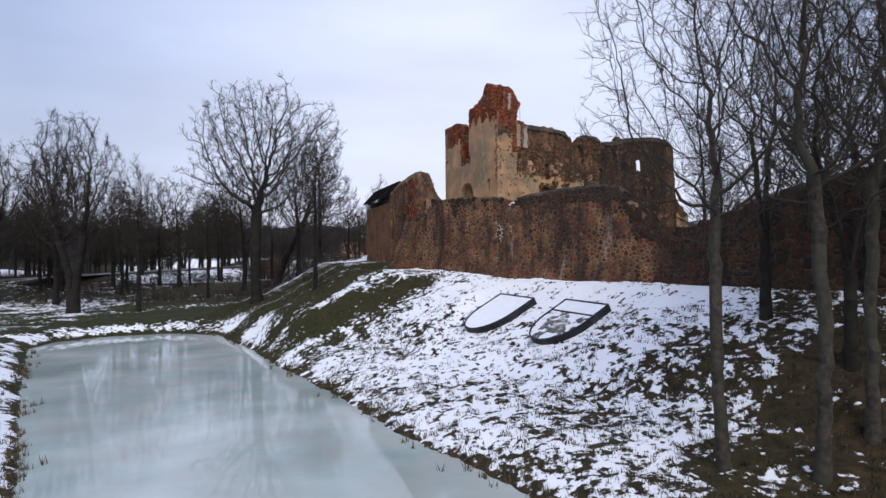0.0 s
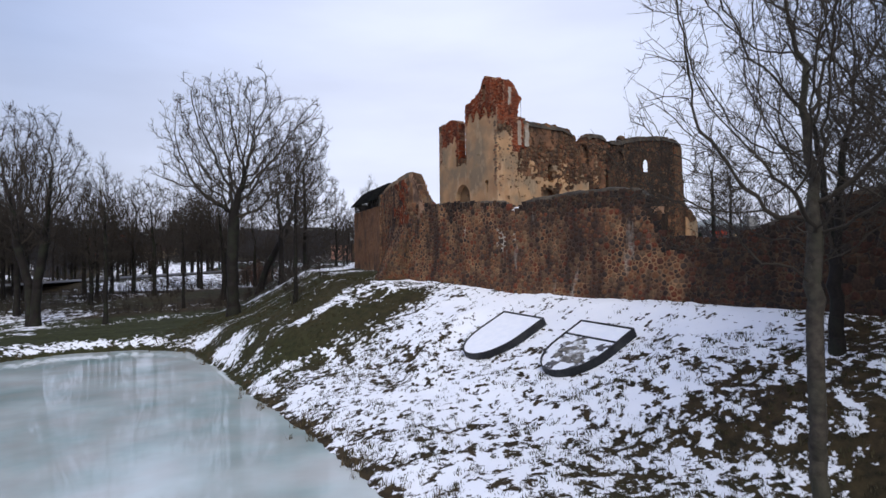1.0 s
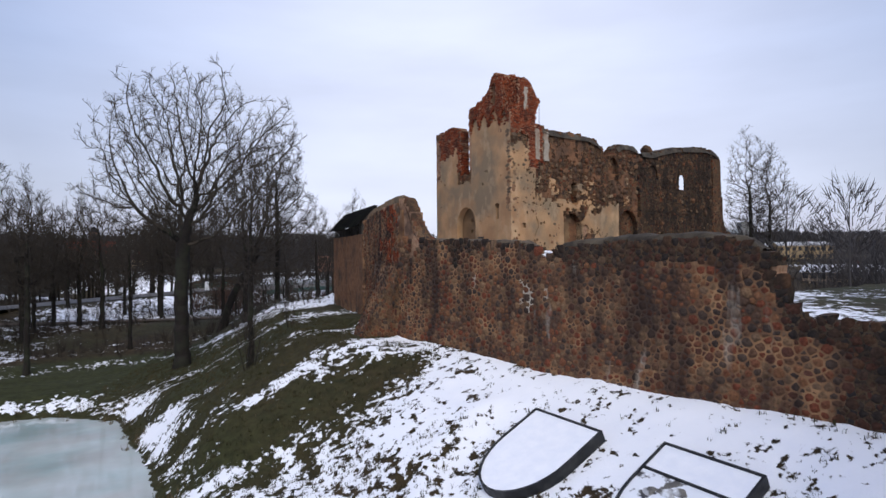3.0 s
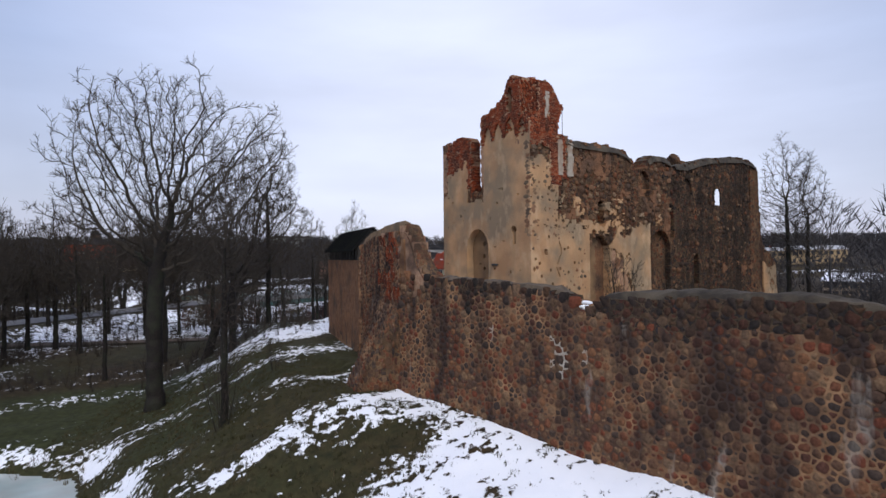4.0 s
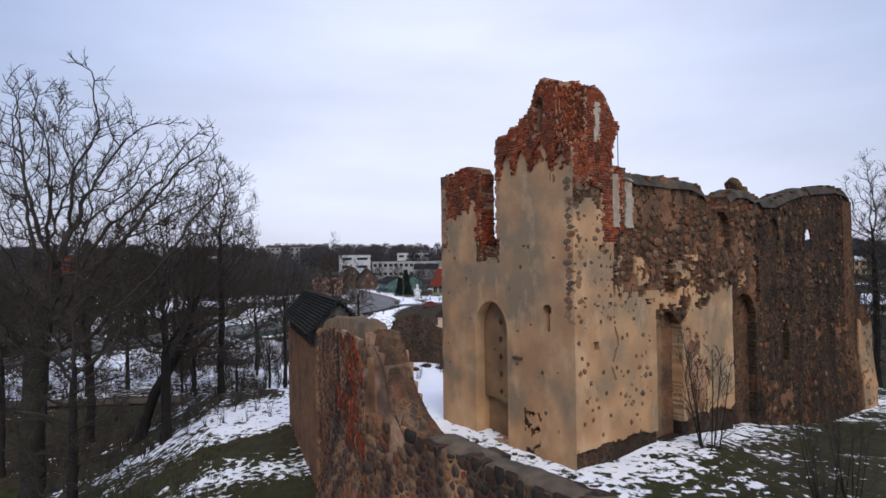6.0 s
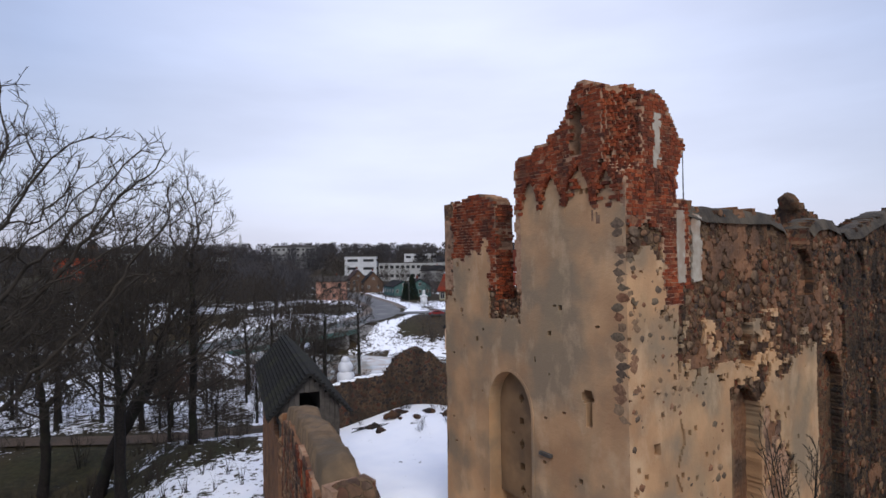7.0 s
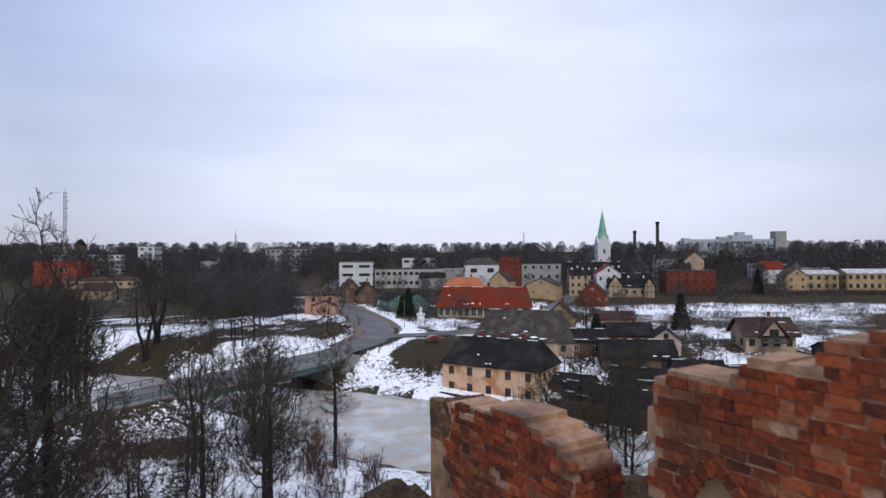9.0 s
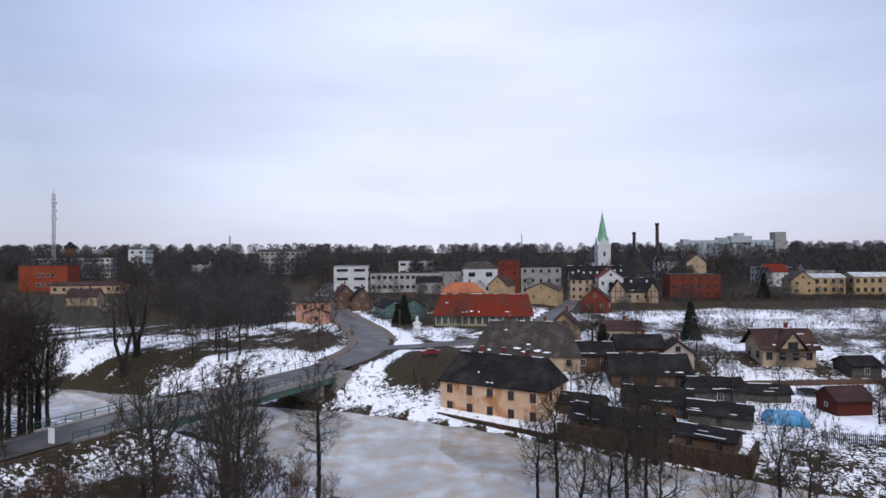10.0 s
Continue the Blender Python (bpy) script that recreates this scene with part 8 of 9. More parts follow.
# riverside house, its yard wall, and the grey-roofed house behind
house("long ochre riverside house with a black roof and stained render", 12.4, 180.6, 20.2, 11, 6.2, 4.4, -31.5, OCHRE, SLATE, 2, 5, 2, (0.95, 1.35), BROWNTRIM, z=0.2, chimneys=3, hip=0.16, over=0.35, snow=3)
house("grey-roofed old house with a broad hipped roof and pale gable", 20.5, 204.5, 23, 13, 3.4, 6.2, -14, CREAM, GREY_ROOF, 1, 5, 2, (0.9, 1.2), DARKTRIM, hip=0.3, chimneys=2, snow=7)
house("low annex with a dark roof and weathered boards", 33.5, 199.5, 8, 7, 3.6, 2.2, -10, BROWN, SLATE, 1, 2, 1, chimneys=0, snow=2)
house("long school building with a red metal roof and pale green walls", 15.5, 264.5, 30, 13, 4.8, 5.6, -9, PALEGREEN, RED_ROOF, 1, 14, 6, (1.35, 2.3), TRIM, hip=0.12, chimneys=0, over=0.9, snow=6)
house("house with an orange tiled hipped roof and cream walls", 10.5, 312, 17, 11, 7.5, 3.4, 4, CREAM, ORANGE_ROOF, 2, 4, 2, (0.9, 1.4), DARKTRIM, hip=0.5, chimneys=2)
house("pale yellow gabled house with a blank wall", 48.5, 338, 14, 12, 7.0, 3.0, -24, YELLOW, GREY_ROOF, 1, 2, 2, gable_front=True, chimneys=0)
house("two-storey pink rendered house with a low roof", -42, 277, 11.5, 9, 7.2, 1.6, 8, PINK, GREY_ROOF, 2, 2, 2, (1.0, 1.4), DARKTRIM, chimneys=1)
house("lower pink porch wing with a sloping roof", -40, 270.8, 8, 5, 3.6, 1.6, 8, PINK, GREY_ROOF, 1, 1, 1, (1.0, 1.3), DARKTRIM, gable_front=True, chimneys=0)
house("small brown timber house with a dark gabled roof by the bend", -31, 316, 8.5, 9, 5.0, 4.4, 14, BROWN, SLATE, 1, 2, 2, gable_front=True, snow=4)
house("narrow brown terrace house with a brick-red roof", -39.5, 326, 8, 14, 6.0, 4.2, 16, BROWN, BROWN_ROOF, 2, 2, 3, gable_front=True, snow=3)
house("white modernist block with ribbon windows", -48, 408, 19, 12, 14.5, 0, 3, WHITE, CONCRETE, 3, 2, 2, (6.0, 1.3), DARKTRIM, flat=True, z=9, name="apartment_building", category="building")
house("long white two-storey block with a row of windows", -18, 408, 38, 12, 10.5, 0, 2, PALEGREY, GREY_ROOF, 2, 12, 3, (1.8, 1.6), DARKTRIM, flat=True, z=9, name="apartment_building", category="building")
house("teal boarded cottage with a blue-green gable", -9.5, 286, 9, 9, 4.0, 3.0, 18, TEAL, SLATE, 1, 3, 2, gable_front=True)
house("low teal boarded building along the pavement", -17.5, 293, 8, 14, 3.8, 2.2, 22, TEAL, SLATE, 1, 3, 4, gable_front=True, chimneys=0)
house("yellow gabled house with a single attic window", 32.6, 222, 7.6, 10, 4.6, 3.6, -14, YELLOW, BROWN_ROOF, 1, 1, 2, gable_front=True, trim=DARKTRIM)
house("small pale house with a low brown roof", 47.5, 226, 10.5, 7, 3.4, 1.8, -4, CREAM, BROWN_ROOF, 1, 3, 1, trim=DARKTRIM)
house("long dark-roofed barn with open bays", 42.2, 190.5, 15, 9, 2.8, 3.2, -6, BROWN, SLATE, 1, 3, 1, (1.6, 1.6), DARKTRIM, chimneys=0, snow=2)
house("black-roofed brown timber outbuilding", 45, 204.5, 10, 7, 3.2, 2.4, -4, BROWN, SLATE, 1, 2, 1, chimneys=1)
house("small pale pink gabled cottage with a black roof", 52.5, 201.5, 6.4, 7, 3.2, 2.4, -14, PALEPINK, SLATE, 1, 1, 1, gable_front=True, trim=DARKTRIM)
villa = house("cream villa with a broad brown roof and timber balcony", 75.6, 202, 10.8, 9, 4.4, 3.2, -6, CREAM, BROWN_ROOF, 1, 4, 2, (1.1, 1.4), DARKTRIM, chimneys=1, over=0.9, snow=4)
bm = bmesh.new()
prism(bm, [(-2.4, -6.2, 4.2), (2.4, -6.2, 4.2), (0, -6.2, 7.6)], (0, 6.0, 0))
part("dormer", bm, CREAM, villa, "cream central gable")
for s in (-1, 1):
    bm = bmesh.new()
    prism(bm, [(0, -6.8, 8.0), (s * 3.1, -6.8, 3.9), (s * 3.1, -6.8, 3.7), (0, -6.8, 7.75)], (0, 6.6, 0))
    part("dormer_roof", bm, BROWN_ROOF, villa)
bal = part("balcony", boxes((-2.6, 2.6, -7.4, -5.0, 2.6, 2.8), (-2.6, 2.6, -7.4, -7.3, 3.5, 3.6), bevel=0.02), DARKWOOD, villa, "brown timber balcony")
for i in range(14):
    part("baluster", boxes((-2.55 + i * 0.39, -2.47 + i * 0.39, -7.39, -7.31, 2.8, 3.5)), DARKWOOD, bal)
window(villa, Matrix.Translation((0, -6.26, 4.8)), 1.8, 1.6, DARKTRIM)
house("dark red boarded garden shed", 69.4, 172.4, 6.2, 5.0, 2.6, 1.7, 4, REDWOOD, BROWN_ROOF, 1, 0, 1, (0.6, 0.6), TRIM, chimneys=0, name="garden_shed", category="shed")
house("low dark carport roof on posts", 87, 194, 6, 6, 2.6, 1.4, 0, DARKWOOD, SLATE, 1, 1, 0, chimneys=0, name="carport", category="shed")
house("rundown long shed with a mossy black roof on the river bank", 29.5, 165.5, 15, 6, 2.0, 1.8, -38, BROWN, SLATE, 1, 4, 1, (0.8, 0.9), DARKTRIM, chimneys=0, snow=3, name="shed", category="shed")
house("low dark outbuilding with patchy snow on its roof", 39.5, 157.5, 8, 5, 2.2, 0.9, -38, BROWN, SLATE, 1, 2, 1, (0.8, 0.8), DARKTRIM, chimneys=0, snow=6, name="shed", category="shed")
house("lean-to shed of dark boards", 51.3, 181, 9, 6, 2.2, 1.8, -6, DARKWOOD, SLATE, 1, 1, 1, chimneys=0, snow=3, name="shed", category="shed")
house("low black-roofed hut among the river sheds", 45.5, 166.5, 9, 5, 1.9, 1.4, -30, DARKWOOD, SLATE, 1, 1, 1, (0.7, 0.8), DARKTRIM, chimneys=0, snow=3, name="shed", category="shed")
house("small tar-roofed lean-to beside the ochre house", 25.5, 174, 7, 5, 1.9, 1.4, -33, BROWN, SLATE, 1, 1, 1, (0.7, 0.8), DARKTRIM, chimneys=0, snow=3, name="shed", category="shed")
house("narrow dark woodshed along the garden path", 58.5, 180.5, 11, 4, 1.8, 1.1, -8, DARKWOOD, SLATE, 1, 2, 0, (0.7, 0.7), DARKTRIM, chimneys=0, snow=3, name="shed", category="shed")
house("open-ended dark barn beside the garden", 38, 173.5, 11, 6, 2.2, 2.0, -24, BROWN, SLATE, 1, 3, 1, (1.2, 1.2), DARKTRIM, chimneys=0, snow=3, name="barn", category="barn")
# further streets
house("three-storey red brick warehouse with small windows", 125.5, 364, 24, 12, 11, 0, -4, REDBRICK, GREY_ROOF, 3, 6, 3, (1.0, 1.5), DARKTRIM, flat=True, name="warehouse", category="building")
house("yellow gabled house on the far street", 186, 376, 11.5, 10, 7.4, 4.2, -4, YELLOW, GREY_ROOF, 2, 2, 2, gable_front=True, trim=DARKTRIM)
house("yellow two-storey row house with a pale roof", 200, 377, 16, 10, 8.4, 1.8, -4, YELLOW, PALE_ROOF, 2, 4, 2, (1.5, 2.0), DARKTRIM)
house("long yellow row house with a snowy pale roof", 226, 372, 32, 10, 9, 2.0, -4, YELLOW, PALE_ROOF, 2, 9, 2, (1.5, 2.0), DARKTRIM)
timbered = house("half-timbered house with a dark roof, skylights and white timbered gables", 88.5, 341, 20, 11, 5.0, 6.0, -8, CREAM, SLATE, 1, 6, 3, (0.9, 1.3), DARKTRIM, lights=3, snow=2)
for gx, gw in ((-7.0, 3.2), (8.0, 2.4)):
    bm = bmesh.new()
    prism(bm, [(gx - gw, -7.0, -0.4), (gx + gw, -7.0, -0.4), (gx + gw, -7.0, 5.2), (gx, -7.0, 5.2 + gw * 1.5), (gx - gw, -7.0, 5.2)], (0, 6.8, 0))
    part("gable", bm, CREAM, timbered, "white half-timbered gable")
    for sd in (-1, 1):
        bm = bmesh.new()
        prism(bm, [(gx, -7.4, 5.6 + gw * 1.5), (gx + sd * (gw + 0.5), -7.4, 4.85), (gx + sd * (gw + 0.5), -7.4, 4.55), (gx, -7.4, 5.3 + gw * 1.5)], (0, 7.0, 0))
        part("gable_roof", bm, SLATE, timbered)
    for tz in (2.5, 5.1):
        part("timber", boxes((gx - gw, gx + gw, -7.06, -7.0, tz, tz + 0.3)), DARKWOOD, timbered, "dark wall timber")
    for tx in (-0.94, -0.33, 0.33, 0.94):
        part("timber", boxes((gx + gw * tx - 0.14, gx + gw * tx + 0.14, -7.065, -7.0, -0.3, 5.2 + (gw * 1.3 * (1 - abs(tx)) if abs(tx) < 0.9 else 0))), DARKWOOD, timbered, "dark wall timber")
house("long cream house with a black roof dotted with skylights", 77, 360, 25, 12, 10.5, 6.0, -6, CREAM, SLATE, 3, 8, 3, (1.0, 1.4), DARKTRIM, lights=9, snow=2)
house("house with a red roof and white gable on the slope", 79.5, 345, 11, 10, 11, 3.8, -6, WHITE, RED_ROOF, 2, 3, 2, (0.9, 1.3), DARKTRIM, gable_front=True)
house("grey rendered house with a dark hipped roof", 55, 388, 21, 12, 15, 2.4, -4, GREY, SLATE, 3, 5, 2, (1.2, 1.5), DARKTRIM, hip=0.4)
house("tall red brick block", 38, 388, 11.5, 11, 18, 0, -2, REDBRICK, GREY_ROOF, 4, 2, 2, (1.2, 1.4), DARKTRIM, flat=True, name="apartment_building", category="building")
house("white house with a grey hipped roof", 22, 378, 17.5, 11, 14.5, 3.0, 2, WHITE, GREY_ROOF, 2, 2, 2, (3.2, 2.0), DARKTRIM, hip=0.45)
house("olive gabled house behind the orange roof", 29, 336, 9, 9, 8.5, 4.0, -30, YELLOW, BROWN_ROOF, 1, 1, 2, gable_front=True)
house("brick house with a dark steep roof at the junction", 62, 302, 10, 9, 5.0, 4.6, -20, REDBRICK, BROWN_ROOF, 1, 2, 2, gable_front=True)
house("white flat block beyond the yellow houses", 218, 457, 22, 10, 11, 0, 0, WHITE, CONCRETE, 3, 6, 2, (1.6, 1.4), DARKTRIM, flat=True, name="apartment_building", category="building")
house("cream gabled house on the hill", 176, 478, 13.5, 10, 13, 5.2, 0, CREAM, BROWN_ROOF, 2, 3, 2, gable_front=True)
house("white house with a snowy roof near the church", 164, 497, 14, 10, 13.5, 3.2, 0, WHITE, GREY_ROOF, 2, 4, 2)
house("grey house with a dark roof in the trees", 236, 440, 18, 10, 10, 4, 0, GREY, SLATE, 2, 4, 2)
house("house with a brick-red roof in the trees", 205, 432, 13, 10, 9, 4.5, 0, WHITE, RED_ROOF, 2, 3, 2)
house("white flat block on the rise", -14, 480, 24, 10, 15, 0, 0, WHITE, CONCRETE, 3, 4, 2, (3.5, 1.5), DARKTRIM, flat=True, name="apartment_building", category="building")
house("grey two-storey house on the rise", 8, 430, 20, 10, 11, 3, 0, GREY, SLATE, 2, 5, 2)
house("low dark-roofed house on the rise", -4, 395, 14, 9, 6.5, 2.5, 0, GREY, SLATE, 1, 4, 2)
block = house("tall orange-red brick block with paired white-framed windows", -221, 413, 25.5, 14, 19.0, 0, 6, BLOCKBRICK, GREY_ROOF, 1, 0, 0, flat=True, z=6.0, name="apartment_building", category="building")
for wx in (-2.6, -0.4, 2.6, 4.8):
    for wz in (8.2, 13.6):
        window(block, Matrix.Translation((wx, -7.05, wz)), 1.5, 2.0, TRIM)
house("long white apartment block beyond the woods", -276, 527, 55, 12, 15, 0, 8, WHITE, CONCRETE, 4, 14, 3, (2.0, 1.5), DARKTRIM, flat=True, name="apartment_building", category="building")
house("narrow white apartment block end", -216, 507, 11.5, 16, 22, 0, 6, WHITE, CONCRETE, 5, 2, 3, (2.0, 1.5), DARKTRIM, flat=True, name="apartment_building", category="building")
house("long cream apartment block on the skyline", -130, 577, 38, 12, 19, 1.6, 4, GREY, GREY_ROOF, 4, 9, 3, (1.8, 1.5), DARKTRIM, name="apartment_building", category="building")
house("pale house at the edge of the woods", -150, 452, 10, 8, 14, 3, 4, WHITE, SLATE, 2, 2, 2)
house("long low brown depot by the road", -188, 396, 36, 10, 4.6, 1.6, 6, CREAM, BROWN_ROOF, 1, 8, 2, (1.4, 1.4), DARKTRIM)
house("rundown cottage with a mossy roof", -152, 330, 12, 8, 4, 3, 10, CREAM, BROWN_ROOF, 1, 3, 2)
house("pale hall with a snowy roof east of the castle", 121, 188, 20, 10, 5, 2.0, -50, CREAM, SNOW, 2, 9, 3, (1.4, 1.5), DARKTRIM)

# east of the keep: a low ruin fragment in the yard
frag = thing("ruin_fragment", "low ochre masonry fragment in the castle yard", "ruin", at=(36.5, 60.5, float(ground_z(36.5, 60.5)) - 0.2), turn=-35)
bm = bmesh.new()
prism(bm, [(-2.6, -0.6, -0.5), (2.6, -0.6, -0.5), (2.3, -0.6, 1.2), (1.0, -0.6, 2.6), (0.2, -0.6, 4.2), (-1.4, -0.6, 3.9), (-2.2, -0.6, 1.4)], (0, 1.2, 0))
part("masonry", bm, MORTAR, frag)

# ---- church, grain store, chimneys, masts ----
church = thing("church", "white church tower with a tall green copper spire", "church", at=(118.7, 496, 9.5))
part("tower", boxes((-4.6, 4.6, -4.6, 4.6, 0, 26), bevel=0.1), WHITE, church)
part("nave", boxes((-6.5, 6.5, 4.6, 30, 0, 14), bevel=0.1), WHITE, church)
bm = bmesh.new()
prism(bm, [(-7, 4.6, 14), (7, 4.6, 14), (0, 4.6, 23)], (0, 26, 0))
part("nave_roof", bm, GREY_ROOF, church)
bm = bmesh.new()
lo = [bm.verts.new((4.9 * math.cos(a), 4.9 * math.sin(a), 27.5)) for a in (math.pi * (k + 0.5) / 4 for k in range(8))]
mid = [bm.verts.new((3.2 * math.cos(a), 3.2 * math.sin(a), 33)) for a in (math.pi * (k + 0.5) / 4 for k in range(8))]
tip = bm.verts.new((0, 0, 50.5))
for k in range(8):
    bm.faces.new((lo[k], lo[(k + 1) % 8], mid[(k + 1) % 8], mid[k])); bm.faces.new((mid[k], mid[(k + 1) % 8], tip))
bm.faces.new(lo[::-1])
sp = part("spire", bm, COPPER, church, "green copper spire")
for a in range(4):
    bm = bmesh.new()
    prism(bm, [(-4.6, -4.65, 26), (4.6, -4.65, 26), (0, -4.65, 32)], (0, 2.5, 0))
    part("gablet", bm, WHITE, church, "white tower gable", at=Matrix.Rotation(a * math.pi / 2, 4, "Z"))
    window(church, Matrix.Rotation(a * math.pi / 2, 4, "Z") @ Matrix.Translation((0, -4.66, 20)), 1.2, 3.0, DARKTRIM)
bm = bmesh.new()
bmesh.ops.create_cone(bm, cap_ends=True, segments=6, radius1=0.12, radius2=0.05, depth=4.0)
part("finial", bm, IRON, sp, at=Matrix.Translation((0, 0, 52)))

PALEBLUE = wall_paint("pale_cladding", (0.47, 0.53, 0.57), 0.85)
silo = thing("grain_elevator", "huge pale grey grain elevator on the skyline", "silo", at=(404, 880, 6))
for i in range(16):
    bm = bmesh.new()
    bmesh.ops.create_cone(bm, cap_ends=True, segments=14, radius1=4.3, radius2=4.3, depth=38)
    part("silo_cell", bm, PALEBLUE, silo, at=Matrix.Translation((-64 + i * 8.2, 0, 19)))
part("head_house", boxes((-66, 68, -4, 4, 38, 41.5), bevel=0.1), PALEBLUE, silo)
part("stair_tower", boxes((-70, -62, -6, 6, 0, 43), bevel=0.1), PALEBLUE, silo)
part("lift_tower", boxes((55, 70, -7, 7, 0, 52), bevel=0.1), GREY, silo, "darker grey lift tower")
part("work_house", boxes((-5, 24, -6, 6, 38, 47), bevel=0.1), PALEBLUE, silo)
part("work_house", boxes((4, 14, -5, 5, 47, 51), bevel=0.1), PALEBLUE, silo)
part("work_house", boxes((-22, -8, -5, 5, 41, 45), bevel=0.1), PALEBLUE, silo)
for x, y, ht, rr in ((223.5, 672, 46, 1.6), (200, 672, 37, 1.5)):
    c = thing("factory_chimney", "dark tapering brick factory chimney on the skyline", "chimney", at=(x, y, 13))
    bm = bmesh.new()
    bmesh.ops.create_cone(bm, cap_ends=True, segments=14, radius1=rr * 1.25, radius2=rr, depth=ht, matrix=Matrix.Translation((0, 0, ht / 2)))
    part("shaft", bm, GREY_ROOF, c)
    bm = bmesh.new()
    bmesh.ops.create_cone(bm, cap_ends=True, segments=14, radius1=rr * 1.25, radius2=rr * 1.35, depth=2.2, matrix=Matrix.Translation((0, 0, ht + 0.4)))
    part("crown", bm, SLATE, c)


def mast(x, y, z, ht, w, label):
    c = thing("radio_mast", label, "mast", at=(x, y, z))
    for k in range(3):
        a = 2 * math.pi * k / 3
        bm = bmesh.new()
        bmesh.ops.create_cone(bm, cap_ends=True, segments=6, radius1=0.32, radius2=0.22, depth=ht, matrix=Matrix.Translation((w * math.cos(a), w * math.sin(a), ht / 2)))
        part("leg", bm, GREY, c)
    for k in range(int(ht / 3)):
        bm = bmesh.new()
        bmesh.ops.create_cone(bm, cap_ends=False, segments=3, radius1=w * 1.05, radius2=w * 1.05, depth=0.4, matrix=Matrix.Translation((0, 0, 2 + 3 * k)))
        part("brace", bm, GREY, c)
    bm = bmesh.new()
    bmesh.ops.create_cone(bm, cap_ends=True, segments=6, radius1=0.2, radius2=0.08, depth=5, matrix=Matrix.Translation((0, 0, ht + 2)))
    part("aerial", bm, GREY, c)
    for k in range(3):
        part("dish", boxes((w - 0.2, w + 0.9, -0.5, 0.5, ht * (0.7 + 0.09 * k), ht * (0.7 + 0.09 * k) + 2.0), bevel=0.1), WHITE, c)


mast(-291, 525, 12, 66, 1.1, "tall lattice radio mast with white panels")
mast(-244, 772, 14, 40, 0.8, "slim distant radio mast")
mast(118, 900, 16, 42, 0.5, "very thin distant mast")
tw = thing("water_tower", "small dark round-topped water tower among trees", "tower", at=(-300, 560, 12))
bm = bmesh.new()
bmesh.ops.create_cone(bm, cap_ends=True, segments=12, radius1=4, radius2=4, depth=26, matrix=Matrix.Translation((0, 0, 13)))
part("drum", bm, BROWN, tw)
bm = bmesh.new()
bmesh.ops.create_cone(bm, cap_ends=True, segments=12, radius1=4.8, radius2=0.8, depth=5, matrix=Matrix.Translation((0, 0, 28)))
part("roof", bm, SLATE, tw)


# ---- snow figures and the white monument ----
def lump(bm, x, y, z, r, k=1.0, seed=0):
    rr = random.Random(seed)
    res = bmesh.ops.create_icosphere(bm, subdivisions=3, radius=r, matrix=Matrix.Translation((x, y, z)) @ Matrix.Diagonal((1, 1, k, 1)))
    for v in res["verts"]:
        d = (v.co - Vector((x, y, z)))
        v.co += d * (noise.noise(v.co * 1.8 / r + Vector((seed, 0, 0))) * 0.10)


def snow_figure(x, y, sizes, label, z):
    bm = bmesh.new()
    h = 0.0
    for i, s in enumerate(sizes):
        lump(bm, 0, 0, h + s * 0.85, s, 0.95, i)
        h += s * 1.3
    me = bpy.data.meshes.new("snow_figure")
    for f in bm.faces:
        f.smooth = True
    bm.to_mesh(me); bm.free(); me.materials.append(DULL_SNOW)
    ob = new("snow_figure", me)
    ob.matrix_basis = pose(x, y, z - 0.1)
    return tagged(ob, label, "snow sculpture", "snow sculptures behind the wall")


DULL_SNOW = surface("old_snow", (0.62, 0.63, 0.66), (0.52, 0.53, 0.56), 1.5, (0.42, 0.42, 0.43), 0.5, bump=0.5, fine=5, rough=0.8, dist=0.06)
snow_figure(-7.9, 96.6, (0.74, 0.62, 0.36), "stacked figure of old packed snow behind the rear wall", z=11.6)
snow_figure(-10.4, 95.7, (0.70, 0.52, 0.30), "lumpy stacked snow figure behind the rear wall", z=11.2)
STATUE = surface("white_painted_stone", (0.66, 0.67, 0.68), (0.55, 0.56, 0.57), 1.0, (0.45, 0.45, 0.44), 0.6, bump=0.2)
statue = thing("monument", "narrow white stacked monument on a pedestal on the snowy green", "monument", at=(-5.6, 246, 6.35))
part("pedestal", boxes((-1.3, 1.3, -1.3, 1.3, 0, 0.5), (-1.0, 1.0, -1.0, 1.0, 0.5, 0.9), bevel=0.06), STATUE, statue)
bm = bmesh.new()
for k, (bz, br) in enumerate(((1.7, 1.15), (3.15, 0.78), (4.2, 0.50))):
    lump(bm, 0, 0, bz, br, 0.95, 20 + k)
for sd in (-1, 1):
    lump(bm, sd * 1.0, 0, 2.9, 0.34, 1.3, 31 + sd)
for f in bm.faces:
    f.smooth = True
part("figure", bm, STATUE, statue)
bm = bmesh.new()
bmesh.ops.create_cone(bm, cap_ends=True, segments=12, radius1=0.42, radius2=0.26, depth=0.6, matrix=Matrix.Translation((0, 0, 4.8)))
part("cap", bm, STATUE, statue)
green_tri = thing("green_bed", "snow-covered triangular green with a low concrete edge", "lawn", at=(0, 0, 0))
tri = [(-12.0, 240.5), (-11, 250), (-6, 256), (6, 256), (22, 251), (17, 245), (4, 240.0), (-8, 238.0)]
bm = bmesh.new()
zz = 6.0
prism(bm, [(x, y, zz + 0.05) for x, y in tri], (0, 0, 0.3))
part("edge", bm, CONCRETE, green_tri)
bm = bmesh.new()
cx, cy = sum(p[0] for p in tri) / len(tri), sum(p[1] for p in tri) / len(tri)
prism(bm, [(cx + (x - cx) * 0.97, cy + (y - cy) * 0.97, zz + 0.3) for x, y in tri], (0, 0, 0.1))
part("snow_layer", bm, SNOW, green_tri)


